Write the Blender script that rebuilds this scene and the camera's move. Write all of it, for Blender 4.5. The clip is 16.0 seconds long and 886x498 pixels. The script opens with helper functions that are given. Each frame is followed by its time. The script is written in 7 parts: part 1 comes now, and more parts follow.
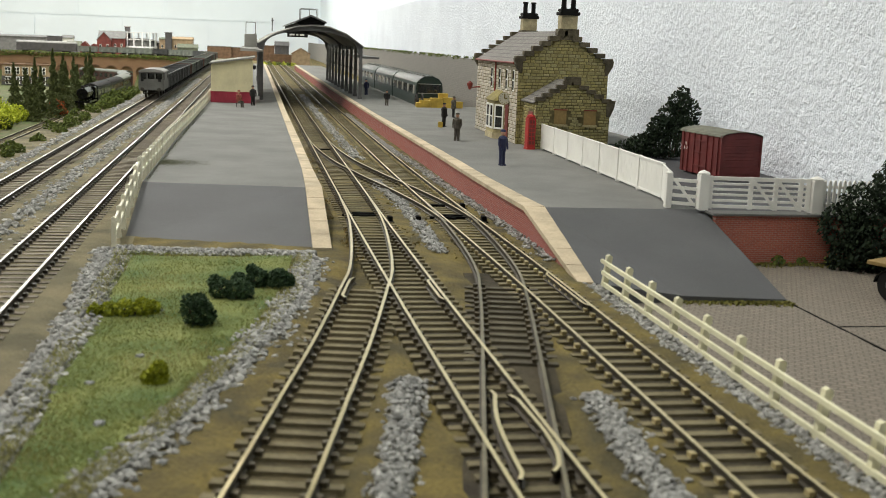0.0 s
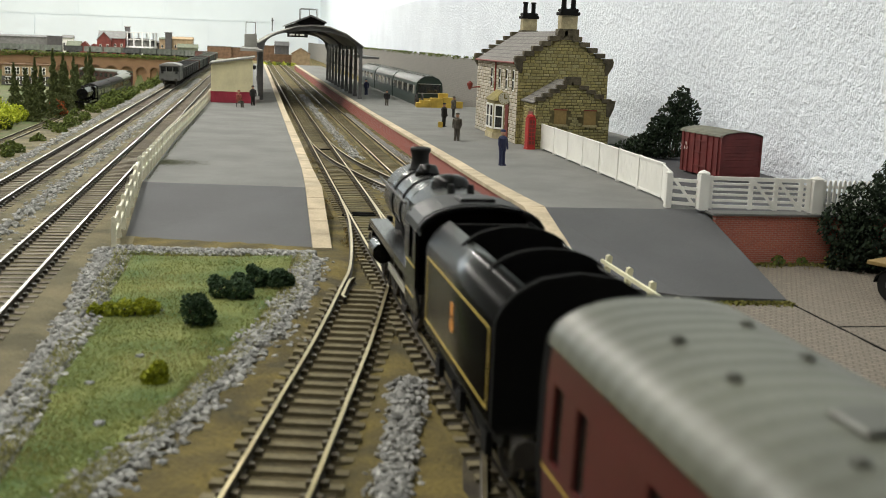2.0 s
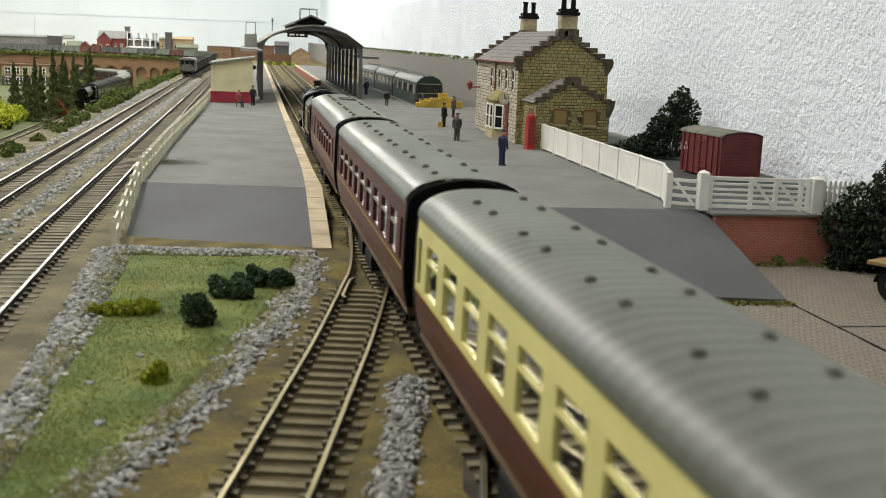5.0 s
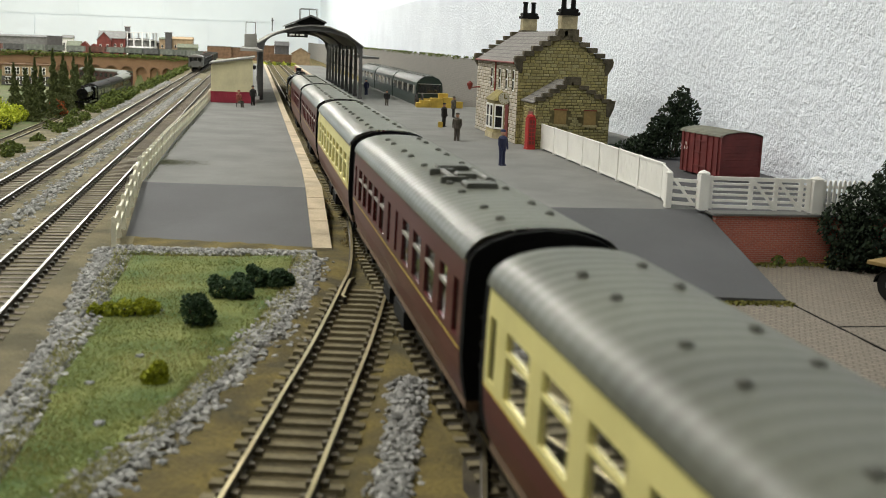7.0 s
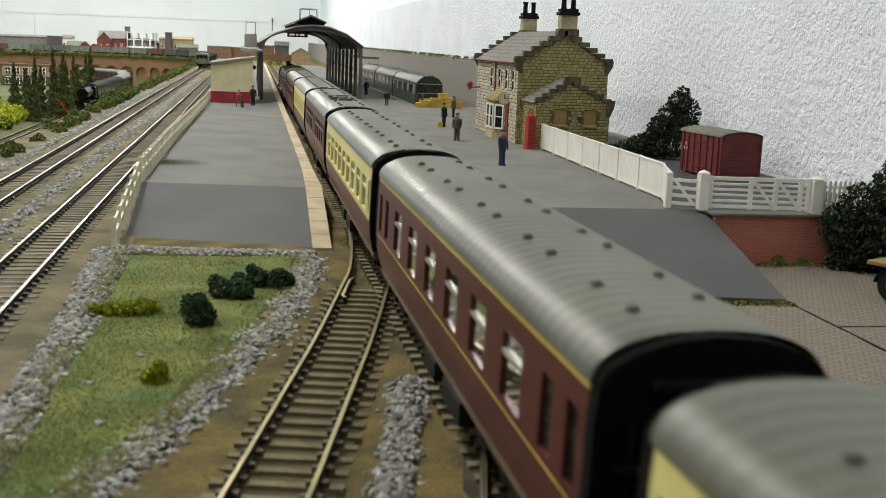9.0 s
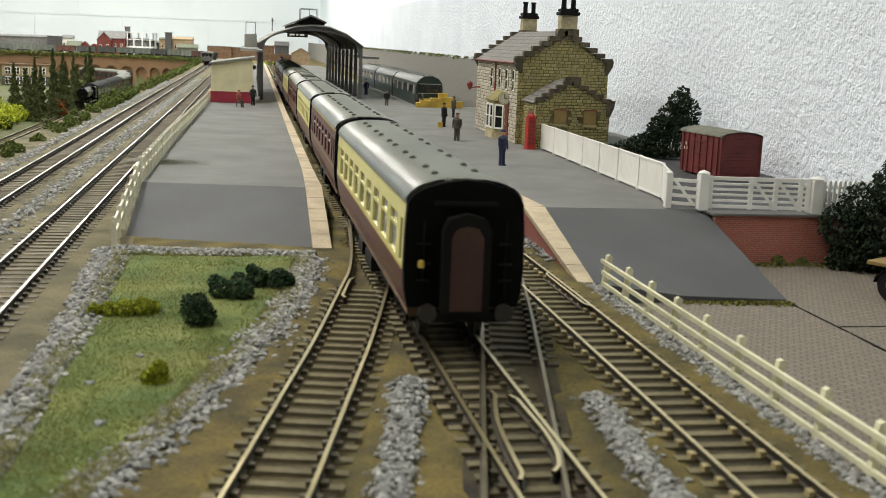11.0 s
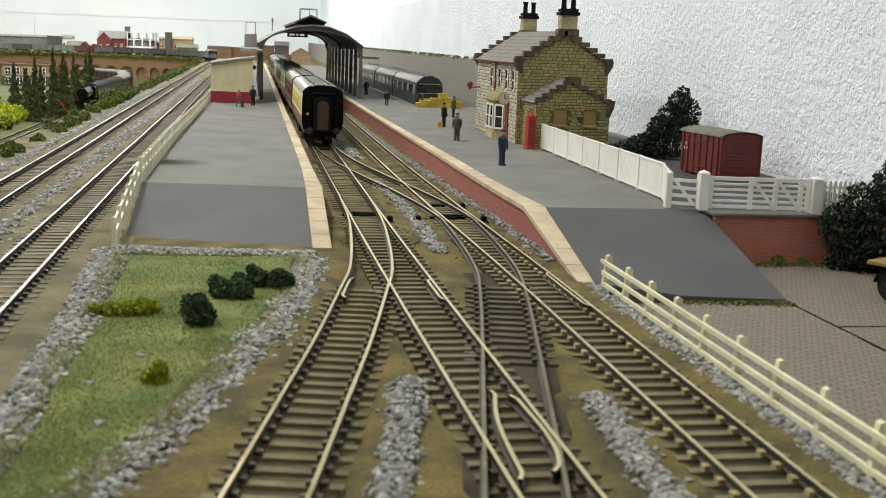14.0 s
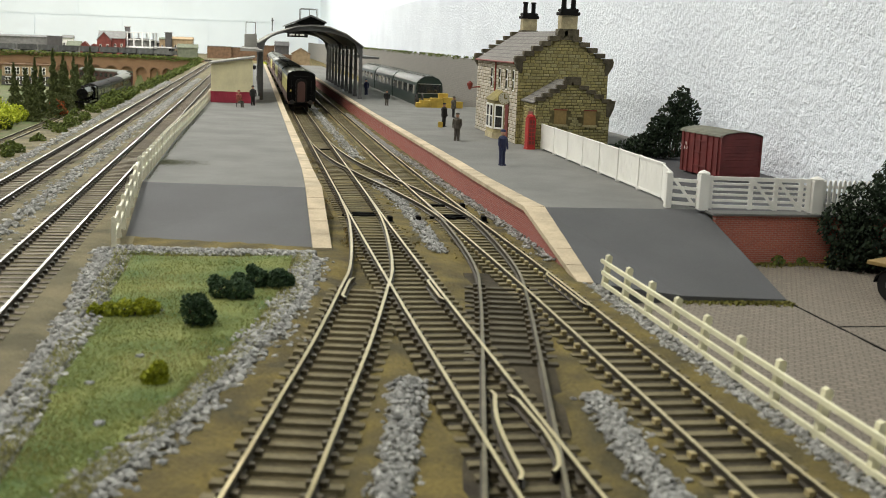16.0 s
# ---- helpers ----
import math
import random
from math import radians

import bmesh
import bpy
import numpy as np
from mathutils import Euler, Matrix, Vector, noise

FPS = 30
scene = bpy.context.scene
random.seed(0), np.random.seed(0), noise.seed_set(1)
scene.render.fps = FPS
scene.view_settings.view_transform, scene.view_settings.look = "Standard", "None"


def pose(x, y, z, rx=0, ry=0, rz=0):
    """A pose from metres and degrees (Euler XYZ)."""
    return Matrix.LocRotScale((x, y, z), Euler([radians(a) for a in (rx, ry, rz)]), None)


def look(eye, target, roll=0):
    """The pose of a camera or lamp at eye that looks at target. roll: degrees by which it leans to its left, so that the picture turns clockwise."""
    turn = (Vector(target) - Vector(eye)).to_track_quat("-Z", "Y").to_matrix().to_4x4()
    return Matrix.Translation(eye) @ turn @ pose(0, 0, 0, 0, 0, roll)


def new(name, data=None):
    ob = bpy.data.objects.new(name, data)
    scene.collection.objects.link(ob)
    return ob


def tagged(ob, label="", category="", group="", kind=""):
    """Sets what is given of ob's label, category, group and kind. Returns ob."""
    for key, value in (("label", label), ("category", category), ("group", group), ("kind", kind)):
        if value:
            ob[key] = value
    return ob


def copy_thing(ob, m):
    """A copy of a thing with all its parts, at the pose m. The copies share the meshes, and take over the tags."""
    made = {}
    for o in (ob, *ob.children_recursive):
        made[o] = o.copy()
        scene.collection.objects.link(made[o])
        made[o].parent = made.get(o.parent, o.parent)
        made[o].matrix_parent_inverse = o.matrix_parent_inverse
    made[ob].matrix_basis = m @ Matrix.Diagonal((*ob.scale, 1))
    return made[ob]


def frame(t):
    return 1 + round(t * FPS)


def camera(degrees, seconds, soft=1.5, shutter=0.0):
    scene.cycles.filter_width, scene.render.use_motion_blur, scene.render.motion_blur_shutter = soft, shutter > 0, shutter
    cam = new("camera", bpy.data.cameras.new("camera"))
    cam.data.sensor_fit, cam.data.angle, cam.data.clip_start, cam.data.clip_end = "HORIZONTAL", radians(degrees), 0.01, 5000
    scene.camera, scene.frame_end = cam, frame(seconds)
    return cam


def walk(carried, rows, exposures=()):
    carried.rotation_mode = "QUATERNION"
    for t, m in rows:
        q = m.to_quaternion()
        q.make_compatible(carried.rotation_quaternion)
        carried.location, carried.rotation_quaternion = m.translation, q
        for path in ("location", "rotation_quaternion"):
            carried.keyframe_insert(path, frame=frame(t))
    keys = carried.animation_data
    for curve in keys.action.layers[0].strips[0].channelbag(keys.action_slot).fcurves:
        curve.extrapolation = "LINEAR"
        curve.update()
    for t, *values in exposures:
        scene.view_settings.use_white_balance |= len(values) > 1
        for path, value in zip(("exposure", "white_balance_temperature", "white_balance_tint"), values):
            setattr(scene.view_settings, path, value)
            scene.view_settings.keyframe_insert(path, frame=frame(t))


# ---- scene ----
# A model railway station, true model size (4 mm to the foot). Plan in millimetres:
# x to the right of the running line, y along it, z above its rail tops.
MM = 0.001

cam = camera(42.61, 16.0, soft=0.6, shutter=0.3)
EYE = Vector((-61.1, 10.5, 91.5)) * MM
TILT, TURN = radians(10.197), radians(9.76)
WAY = Vector((math.sin(TURN) * math.cos(TILT), math.cos(TURN) * math.cos(TILT), -math.sin(TILT)))
walk(cam, [(0.0, look(EYE, EYE + WAY, 2.186)), (16.0, look(EYE, EYE + WAY, 2.186))], [(0.0, -0.05), (1.0, -0.03), (3.0, 0.02), (6.5, -0.02), (7.3, -0.05), (8.2, -0.14), (9.4, -0.14), (11.2, 0.02), (16.0, 0.02)])
cam.data.dof.use_dof = True
cam.data.dof.focus_distance = 1.0
cam.data.dof.aperture_fstop = 45.0

# ---- light: fluorescent tubes under the ceiling, a window in the far left of the room ----
world = bpy.data.worlds.new("room_air")
world.use_nodes = True
world.node_tree.nodes["Background"].inputs[0].default_value = (0.75, 0.85, 1.0, 1)
world.node_tree.nodes["Background"].inputs[1].default_value = 0.05
scene.world = world


def area_lamp(name, x, y, z, sx, sy, power, target, colour=(1, 1, 1)):
    data = bpy.data.lights.new(name, "AREA")
    data.shape, data.size, data.size_y, data.energy, data.color = "RECTANGLE", sx * MM, sy * MM, power, colour
    ob = new(name, data)
    ob.matrix_world = look(Vector((x, y, z)) * MM, Vector(target) * MM)
    return ob


TUBES = [(-560, 250, 1330), (-560, 1500, 1330), (-560, 2900, 1330), (-560, 4500, 1330)]
for (tx, ty, tz), watts in zip(TUBES, (12.9, 14.0, 16.6, 41.0)):
    area_lamp("tube_light", tx, ty, tz - 30, 160, 1300, watts, (tx + 0.1, ty, 0), (1.0, 0.965, 0.89))
# second row, unseen, added to soften the shed's shadow and brighten the east wall
for ty, watts in ((250, 9.5), (1500, 10.0), (2900, 11.0), (4500, 18.0)):
    area_lamp("tube_light", -1900, ty, 1300, 160, 1300, watts, (-1899.9, ty, 0), (1.0, 0.965, 0.89))
area_lamp("window_light", -1500, 5600, 700, 900, 800, 7.0, (-300, 3000, 0), (0.80, 0.92, 1.0))


# ---- materials ----
def mat(name, colour, rough=0.6, metal=0.0, var=0.25, scale=60.0, fine=600.0, bump=0.15, second=None, spec=0.4, mix_scale=None,
        coord="Object", random_obj=0.0):
    """A surface with blotches at one scale, grain at another and a fine relief. Scales are per metre."""
    m = bpy.data.materials.new(name)
    m.use_nodes = True
    nt = m.node_tree
    N, L = nt.nodes, nt.links
    b = N["Principled BSDF"]
    b.inputs["Roughness"].default_value, b.inputs["Metallic"].default_value = rough, metal
    b.inputs["Specular IOR Level"].default_value = spec
    tc = N.new("ShaderNodeNewGeometry") if coord == "World" else N.new("ShaderNodeTexCoord")
    out = tc.outputs["Position" if coord == "World" else "Object"]
    n1, n2 = N.new("ShaderNodeTexNoise"), N.new("ShaderNodeTexNoise")
    n1.inputs["Scale"].default_value, n2.inputs["Scale"].default_value = mix_scale or scale, fine
    n1.inputs["Detail"].default_value, n2.inputs["Detail"].default_value = 5, 4
    L.new(out, n1.inputs["Vector"])
    L.new(out, n2.inputs["Vector"])
    ramp = N.new("ShaderNodeValToRGB")
    c2 = second or tuple(c * (1 - var) for c in colour)
    c1 = colour if second else tuple(min(1, c * (1 + var * 0.6)) for c in colour)
    ramp.color_ramp.elements[0].position, ramp.color_ramp.elements[1].position = 0.36, 0.64
    ramp.color_ramp.elements[0].color, ramp.color_ramp.elements[1].color = (*c2, 1), (*c1, 1)
    L.new(n1.outputs["Fac"], ramp.inputs["Fac"])
    grain = N.new("ShaderNodeMixRGB")
    grain.blend_type = "OVERLAY"
    grain.inputs["Fac"].default_value = min(1, var * 1.2)
    L.new(ramp.outputs["Color"], grain.inputs["Color1"])
    L.new(n2.outputs["Fac"], grain.inputs["Color2"])
    last = grain.outputs["Color"]
    if random_obj:
        info, hs = N.new("ShaderNodeObjectInfo"), N.new("ShaderNodeHueSaturation")
        mr = N.new("ShaderNodeMapRange")
        mr.inputs["To Min"].default_value, mr.inputs["To Max"].default_value = 1 - random_obj, 1 + random_obj
        L.new(info.outputs["Random"], mr.inputs["Value"])
        L.new(mr.outputs["Result"], hs.inputs["Value"])
        L.new(last, hs.inputs["Color"])
        last = hs.outputs["Color"]
    L.new(last, b.inputs["Base Color"])
    if bump:
        bp = N.new("ShaderNodeBump")
        bp.inputs["Strength"].default_value, bp.inputs["Distance"].default_value = bump, 0.0006
        L.new(n2.outputs["Fac"], bp.inputs["Height"])
        L.new(bp.outputs["Normal"], b.inputs["Normal"])
    return m


def brick_mat(name, c1, c2, mortar, width, height, joint=0.12, rough=0.85, bump=0.4, axis="XZ", offset=0.5, turn=0.0, squash=1.0):
    """Coursed bricks or stones, width and height in mm, drawn on the vertical plane named by axis."""
    m = mat(name, c1, rough, 0, 0.3, 120, 900, 0)
    nt = m.node_tree
    N, L = nt.nodes, nt.links
    b = N["Principled BSDF"]
    geo = N.new("ShaderNodeTexCoord")
    sep, com = N.new("ShaderNodeSeparateXYZ"), N.new("ShaderNodeCombineXYZ")
    L.new(geo.outputs["Object"], sep.inputs[0])
    if axis == "XYZ":
        add = N.new("ShaderNodeMath")
        L.new(sep.outputs[0], add.inputs[0])
        L.new(sep.outputs[1], add.inputs[1])
        L.new(add.outputs[0], com.inputs[0])
        L.new(sep.outputs[2], com.inputs[1])
    else:
        for k in (0, 1):
            L.new(sep.outputs["XYZ".index(axis[k])], com.inputs[k])
    mp = N.new("ShaderNodeMapping")
    mp.inputs["Rotation"].default_value[2] = turn
    L.new(com.outputs[0], mp.inputs["Vector"])
    br = N.new("ShaderNodeTexBrick")
    br.inputs["Scale"].default_value = 1.0
    br.inputs["Brick Width"].default_value, br.inputs["Row Height"].default_value = width * MM, height * MM
    br.inputs["Mortar Size"].default_value, br.inputs["Mortar Smooth"].default_value = height * joint * MM, 0.3
    br.inputs["Color1"].default_value, br.inputs["Color2"].default_value = (*c1, 1), (*c2, 1)
    br.inputs["Mortar"].default_value = (*mortar, 1)
    br.offset, br.squash = offset, squash
    L.new(mp.outputs[0], br.inputs["Vector"])
    grain = [n for n in N if n.bl_idname == "ShaderNodeMixRGB"][0]
    for lk in list(grain.inputs["Color1"].links):
        L.remove(lk)
    L.new(br.outputs["Color"], grain.inputs["Color1"])
    bp = N.new("ShaderNodeBump")
    bp.invert = True
    bp.inputs["Strength"].default_value, bp.inputs["Distance"].default_value = bump, 0.0004
    L.new(br.outputs["Fac"], bp.inputs["Height"])
    L.new(bp.outputs["Normal"], b.inputs["Normal"])
    return m


M_BED = mat("track_bed", (0.165, 0.126, 0.034), 0.95, 0, 0.6, 55, 900, 1.0, second=(0.060, 0.050, 0.02), coord="World")
M_ASH = mat("sand_shoulder", (0.205, 0.175, 0.100), 0.95, 0, 0.5, 45, 1500, 1.0, second=(0.105, 0.095, 0.055), coord="World")
M_STONE = mat("ballast_chip", (0.33, 0.34, 0.345), 0.9, 0, 0.4, 260, 1500, 0.5, second=(0.19, 0.195, 0.20))
M_GRASS = mat("grass_mat", (0.20, 0.22, 0.065), 0.95, 0, 0.45, 40, 1400, 0.9, second=(0.085, 0.135, 0.04), coord="World")
M_TARMAC = mat("platform_grey", (0.163, 0.163, 0.154), 0.85, 0, 0.16, 26, 2200, 0.35, coord="World")
M_TARMAC_D = mat("ramp_grey", (0.085, 0.086, 0.09), 0.75, 0, 0.14, 18, 1200, 0.25, coord="World")
M_COPING = mat("coping_stone", (0.52, 0.43, 0.30), 0.85, 0, 0.2, 70, 900, 0.2, random_obj=0.12)
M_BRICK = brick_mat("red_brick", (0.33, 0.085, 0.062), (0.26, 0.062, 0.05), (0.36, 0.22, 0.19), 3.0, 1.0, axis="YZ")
# same brick for the yard wall, lightened to offset weak light on its near face
M_BRICK_X = brick_mat("red_brick_cross_lit", (0.45, 0.13, 0.085), (0.38, 0.10, 0.07), (0.40, 0.27, 0.22), 3.0, 1.0, axis="XZ")
M_SETTS = brick_mat("stone_setts", (0.235, 0.20, 0.158), (0.19, 0.165, 0.132), (0.125, 0.108, 0.088), 4.4, 2.8, 0.16, axis="XY", turn=0.45)
M_SLEEPER = mat("sleeper_brown", (0.150, 0.127, 0.070), 0.9, 0, 0.4, 90, 900, 0.5, random_obj=0.22)
M_SLEEPER_D = mat("sleeper_dark", (0.085, 0.073, 0.046), 0.85, 0, 0.3, 90, 900, 0.4, random_obj=0.2)
M_RAILTOP = mat("rail_polished", (0.56, 0.47, 0.26), 0.30, 0.8, 0.1, 40, 600, 0.03)
M_RAILTOP_W = mat("rail_bright", (0.46, 0.43, 0.38), 0.36, 0.85, 0.08, 40, 600, 0.03)
M_RAILSIDE = mat("rail_rust", (0.045, 0.036, 0.022), 0.65, 0.2, 0.3, 90, 900, 0.2)
M_WHITE = mat("white_plastic", (0.84, 0.83, 0.78), 0.45, 0, 0.06, 40, 500, 0.05)
M_CREAMF = mat("cream_fence_paint", (0.70, 0.67, 0.47), 0.5, 0, 0.12, 60, 600, 0.1)
M_WHITEF = mat("off_white_fence_paint", (0.78, 0.75, 0.60), 0.5, 0, 0.12, 60, 600, 0.1)
M_BLACK = mat("black_paint", (0.003, 0.003, 0.0035), 0.5, 0, 0.2, 60, 600, 0.08)
M_SOOT = mat("sooty_black", (0.006, 0.0056, 0.005), 0.8, 0, 0.3, 60, 600, 0.2, spec=0.22)
M_LOCO = mat("loco_black", (0.004, 0.004, 0.0042), 0.25, 0, 0.2, 60, 600, 0.04, spec=0.28)
M_MAROON = mat("maroon_paint", (0.082, 0.0125, 0.0125), 0.36, 0, 0.1, 40, 500, 0.03)
M_CREAM = mat("coach_cream", (0.70, 0.64, 0.26), 0.4, 0, 0.08, 40, 500, 0.03)
M_LINING = mat("yellow_lining", (0.62, 0.45, 0.10), 0.45, 0, 0.08, 40, 500, 0.0)
M_ROOF = mat("coach_roof_grey", (0.098, 0.102, 0.077), 0.42, 0.0, 0.25, 22, 900, 0.08, spec=0.42)
M_ROOF_D = mat("vent_grey", (0.095, 0.097, 0.082), 0.5, 0.1, 0.12, 40, 900, 0.1)
M_GLASS = mat("window_glass", (0.02, 0.022, 0.024), 0.08, 0, 0.1, 20, 300, 0.0, spec=0.8)
M_SEAT = mat("coach_interior", (0.16, 0.10, 0.06), 0.7, 0, 0.2, 40, 300, 0.1)
M_PARTITION = mat("corridor_panel", (0.30, 0.26, 0.20), 0.6, 0, 0.2, 40, 300, 0.05)
M_TABLE = mat("table_white", (0.17, 0.16, 0.14), 0.6, 0, 0.1, 40, 300, 0.0)
M_IRON = mat("shed_grey", (0.105, 0.105, 0.105), 0.65, 0.1, 0.25, 50, 600, 0.15)
M_IRON_L = mat("shed_roof_felt", (0.27, 0.265, 0.245), 0.75, 0, 0.2, 30, 600, 0.2)
M_WALLBLUE = mat("pale_blue_wall", (0.84, 0.91, 0.95), 0.75, 0, 0.04, 3, 60, 0.1, coord="World")


# ---- mesh helpers, all in mm ----
def finish(bm, smooth=False):
    bmesh.ops.recalc_face_normals(bm, faces=bm.faces[:])
    for f in bm.faces:
        f.smooth = smooth


def part(name, bm, material, parent=None, label="", smooth=False, at=None, kind=""):
    """Link a bmesh (in mm) as one mesh object."""
    finish(bm, smooth)
    me = bpy.data.meshes.new(name)
    bm.transform(Matrix.Scale(MM, 4))
    bm.to_mesh(me)
    bm.free()
    for m in material if isinstance(material, (list, tuple)) else [material]:
        me.materials.append(m)
    ob = new(name, me)
    if parent:
        ob.parent = parent
    if at:
        ob.location = Vector(at) * MM
    return tagged(ob, label=label, kind=kind)


def piece(name, ob, parent, at, rz=0.0):
    """Another object on the mesh of ob."""
    o = new(name, ob.data)
    o.parent = parent
    o.location, o.rotation_euler = Vector(at) * MM, (0, 0, rz)
    return o


def thing(name, at, label, category, group="", kind="", rz=0.0):
    ob = new(name)
    ob.empty_display_size = 0.01
    ob.location, ob.rotation_euler = Vector(at) * MM, (0, 0, rz)
    return tagged(ob, label, category, group, kind)


def quad(bm, *pts, mi=0):
    f = bm.faces.new([bm.verts.new(p) for p in pts])
    f.material_index = mi
    return f


def box(bm, x0, x1, y0, y1, z0, z1, mi=0, m=None, bevel=0.0):
    if bevel:
        b = bevel
        prof = [(x0 + b, z0), (x1 - b, z0), (x1, z0 + b), (x1, z1 - b), (x1 - b, z1), (x0 + b, z1), (x0, z1 - b), (x0, z0 + b)]
        return extrude(bm, prof, y0, y1, mi=mi, m=m)
    v = [Vector((x, y, z)) for z in (z0, z1) for y in (y0, y1) for x in (x0, x1)]
    vs = [bm.verts.new(m @ p if m else p) for p in v]
    for ids in ((0, 1, 3, 2), (4, 6, 7, 5), (0, 4, 5, 1), (2, 3, 7, 6), (0, 2, 6, 4), (1, 5, 7, 3)):
        bm.faces.new([vs[i] for i in ids]).material_index = mi
    return vs


def extrude(bm, profile, y0, y1, mi=0, m=None, caps=True, axis="y"):
    """A closed profile of (x, z) drawn along y (or of (y, z) along x)."""
    def P(a, b, c):
        p = Vector((a, c, b)) if axis == "y" else (Vector((c, a, b)) if axis == "x" else Vector((a, b, c)))
        return m @ p if m else p
    r0 = [bm.verts.new(P(a, b, y0)) for a, b in profile]
    r1 = [bm.verts.new(P(a, b, y1)) for a, b in profile]
    n = len(profile)
    for i in range(n):
        bm.faces.new((r0[i], r0[(i + 1) % n], r1[(i + 1) % n], r1[i])).material_index = mi
    if caps:
        bm.faces.new(r0).material_index = mi
        bm.faces.new(list(reversed(r1))).material_index = mi


def sheet(bm, profile, y0, y1, mi=0, steps=1):
    """An open profile of (x, z) drawn along y."""
    rows = [[bm.verts.new((a, y0 + (y1 - y0) * k / steps, b)) for a, b in profile] for k in range(steps + 1)]
    for r, q in zip(rows, rows[1:]):
        for i in range(len(profile) - 1):
            bm.faces.new((r[i], r[i + 1], q[i + 1], q[i])).material_index = mi


def tube(bm, p0, p1, r0, r1=None, n=10, mi=0, caps=True):
    r1 = r0 if r1 is None else r1
    p0, p1 = Vector(p0), Vector(p1)
    d = (p1 - p0).normalized()
    a = d.orthogonal().normalized()
    b = d.cross(a)
    ra, rb = [], []
    for i in range(n):
        t = 2 * math.pi * i / n
        o = a * math.cos(t) + b * math.sin(t)
        ra.append(bm.verts.new(p0 + o * r0))
        rb.append(bm.verts.new(p1 + o * r1))
    for i in range(n):
        bm.faces.new((ra[i], ra[(i + 1) % n], rb[(i + 1) % n], rb[i])).material_index = mi
    if caps:
        bm.faces.new(ra).material_index = mi
        bm.faces.new(rb).material_index = mi


def lathe(bm, prof, n=14, at=(0, 0, 0), mi=0, axis="z"):
    """prof: (radius, height) pairs turned about a vertical (or y) axis."""
    at = Vector(at)
    rings = []
    for r, z in prof:
        ring = []
        for i in range(n):
            t = 2 * math.pi * i / n
            p = Vector((r * math.cos(t), r * math.sin(t), z)) if axis == "z" else Vector((r * math.cos(t), z, r * math.sin(t)))
            ring.append(bm.verts.new(at + p))
        rings.append(ring)
    for a, b in zip(rings, rings[1:]):
        for i in range(n):
            bm.faces.new((a[i], a[(i + 1) % n], b[(i + 1) % n], b[i])).material_index = mi
    bm.faces.new(rings[0]).material_index = mi
    bm.faces.new(rings[-1]).material_index = mi


B = bmesh.new


def spline(pts, step=8.0):
    """Points (x, y) every step mm along a smooth line through pts."""
    pts = [Vector(p) for p in pts]
    ext = [2 * pts[0] - pts[1], *pts, 2 * pts[-1] - pts[-2]]
    fine = []
    for i in range(1, len(ext) - 2):
        p0, p1, p2, p3 = ext[i - 1:i + 3]
        for k in range(24):
            t = k / 24
            fine.append(0.5 * ((2 * p1) + (p2 - p0) * t + (2 * p0 - 5 * p1 + 4 * p2 - p3) * t * t + (3 * p1 - p0 - 3 * p2 + p3) * t ** 3))
    fine.append(pts[-1])
    out, left = [fine[0]], step
    for a, b in zip(fine, fine[1:]):
        d = (b - a).length
        while d >= left:
            a = a + (b - a).normalized() * left
            out.append(a.copy())
            d -= left
            left = step
        left -= d
    return out


def normals(line):
    out = []
    for i in range(len(line)):
        d = (line[min(i + 1, len(line) - 1)] - line[max(i - 1, 0)]).normalized()
        out.append(Vector((d.y, -d.x)))
    return out


# ---- room ----
def slab(name, x0, x1, y0, y1, z0, z1, material, label, category="wall"):
    bm = B()
    box(bm, x0, x1, y0, y1, z0, z1)
    ob = part(name, bm, material, kind="structure")
    return tagged(ob, label, category)


def stipple_mat():
    m = mat("stippled_white_paint", (0.85, 0.90, 0.98), 0.6, 0, 0.05, 12, 300, 0, coord="World")
    nt = m.node_tree
    N, L = nt.nodes, nt.links
    geo = N.new("ShaderNodeNewGeometry")
    vo, no = N.new("ShaderNodeTexVoronoi"), N.new("ShaderNodeTexNoise")
    vo.feature = "SMOOTH_F1"
    vo.inputs["Scale"].default_value, no.inputs["Scale"].default_value = 205, 450
    no.inputs["Detail"].default_value = 4
    wob = N.new("ShaderNodeVectorMath")
    wob.operation = "MULTIPLY_ADD"
    L.new(no.outputs["Color"], wob.inputs[0])
    wob.inputs[1].default_value = (0.008, 0.008, 0.008)
    L.new(geo.outputs["Position"], wob.inputs[2])
    L.new(geo.outputs["Position"], no.inputs["Vector"])
    L.new(wob.outputs[0], vo.inputs["Vector"])
    mix = N.new("ShaderNodeMath")
    mix.operation = "MULTIPLY_ADD"
    L.new(no.outputs["Fac"], mix.inputs[0])
    mix.inputs[1].default_value = 0.5
    L.new(vo.outputs["Distance"], mix.inputs[2])
    bp = N.new("ShaderNodeBump")
    bp.inputs["Strength"].default_value, bp.inputs["Distance"].default_value = 0.52, 0.0045
    L.new(mix.outputs[0], bp.inputs["Height"])
    L.new(bp.outputs["Normal"], N["Principled BSDF"].inputs["Normal"])
    return m


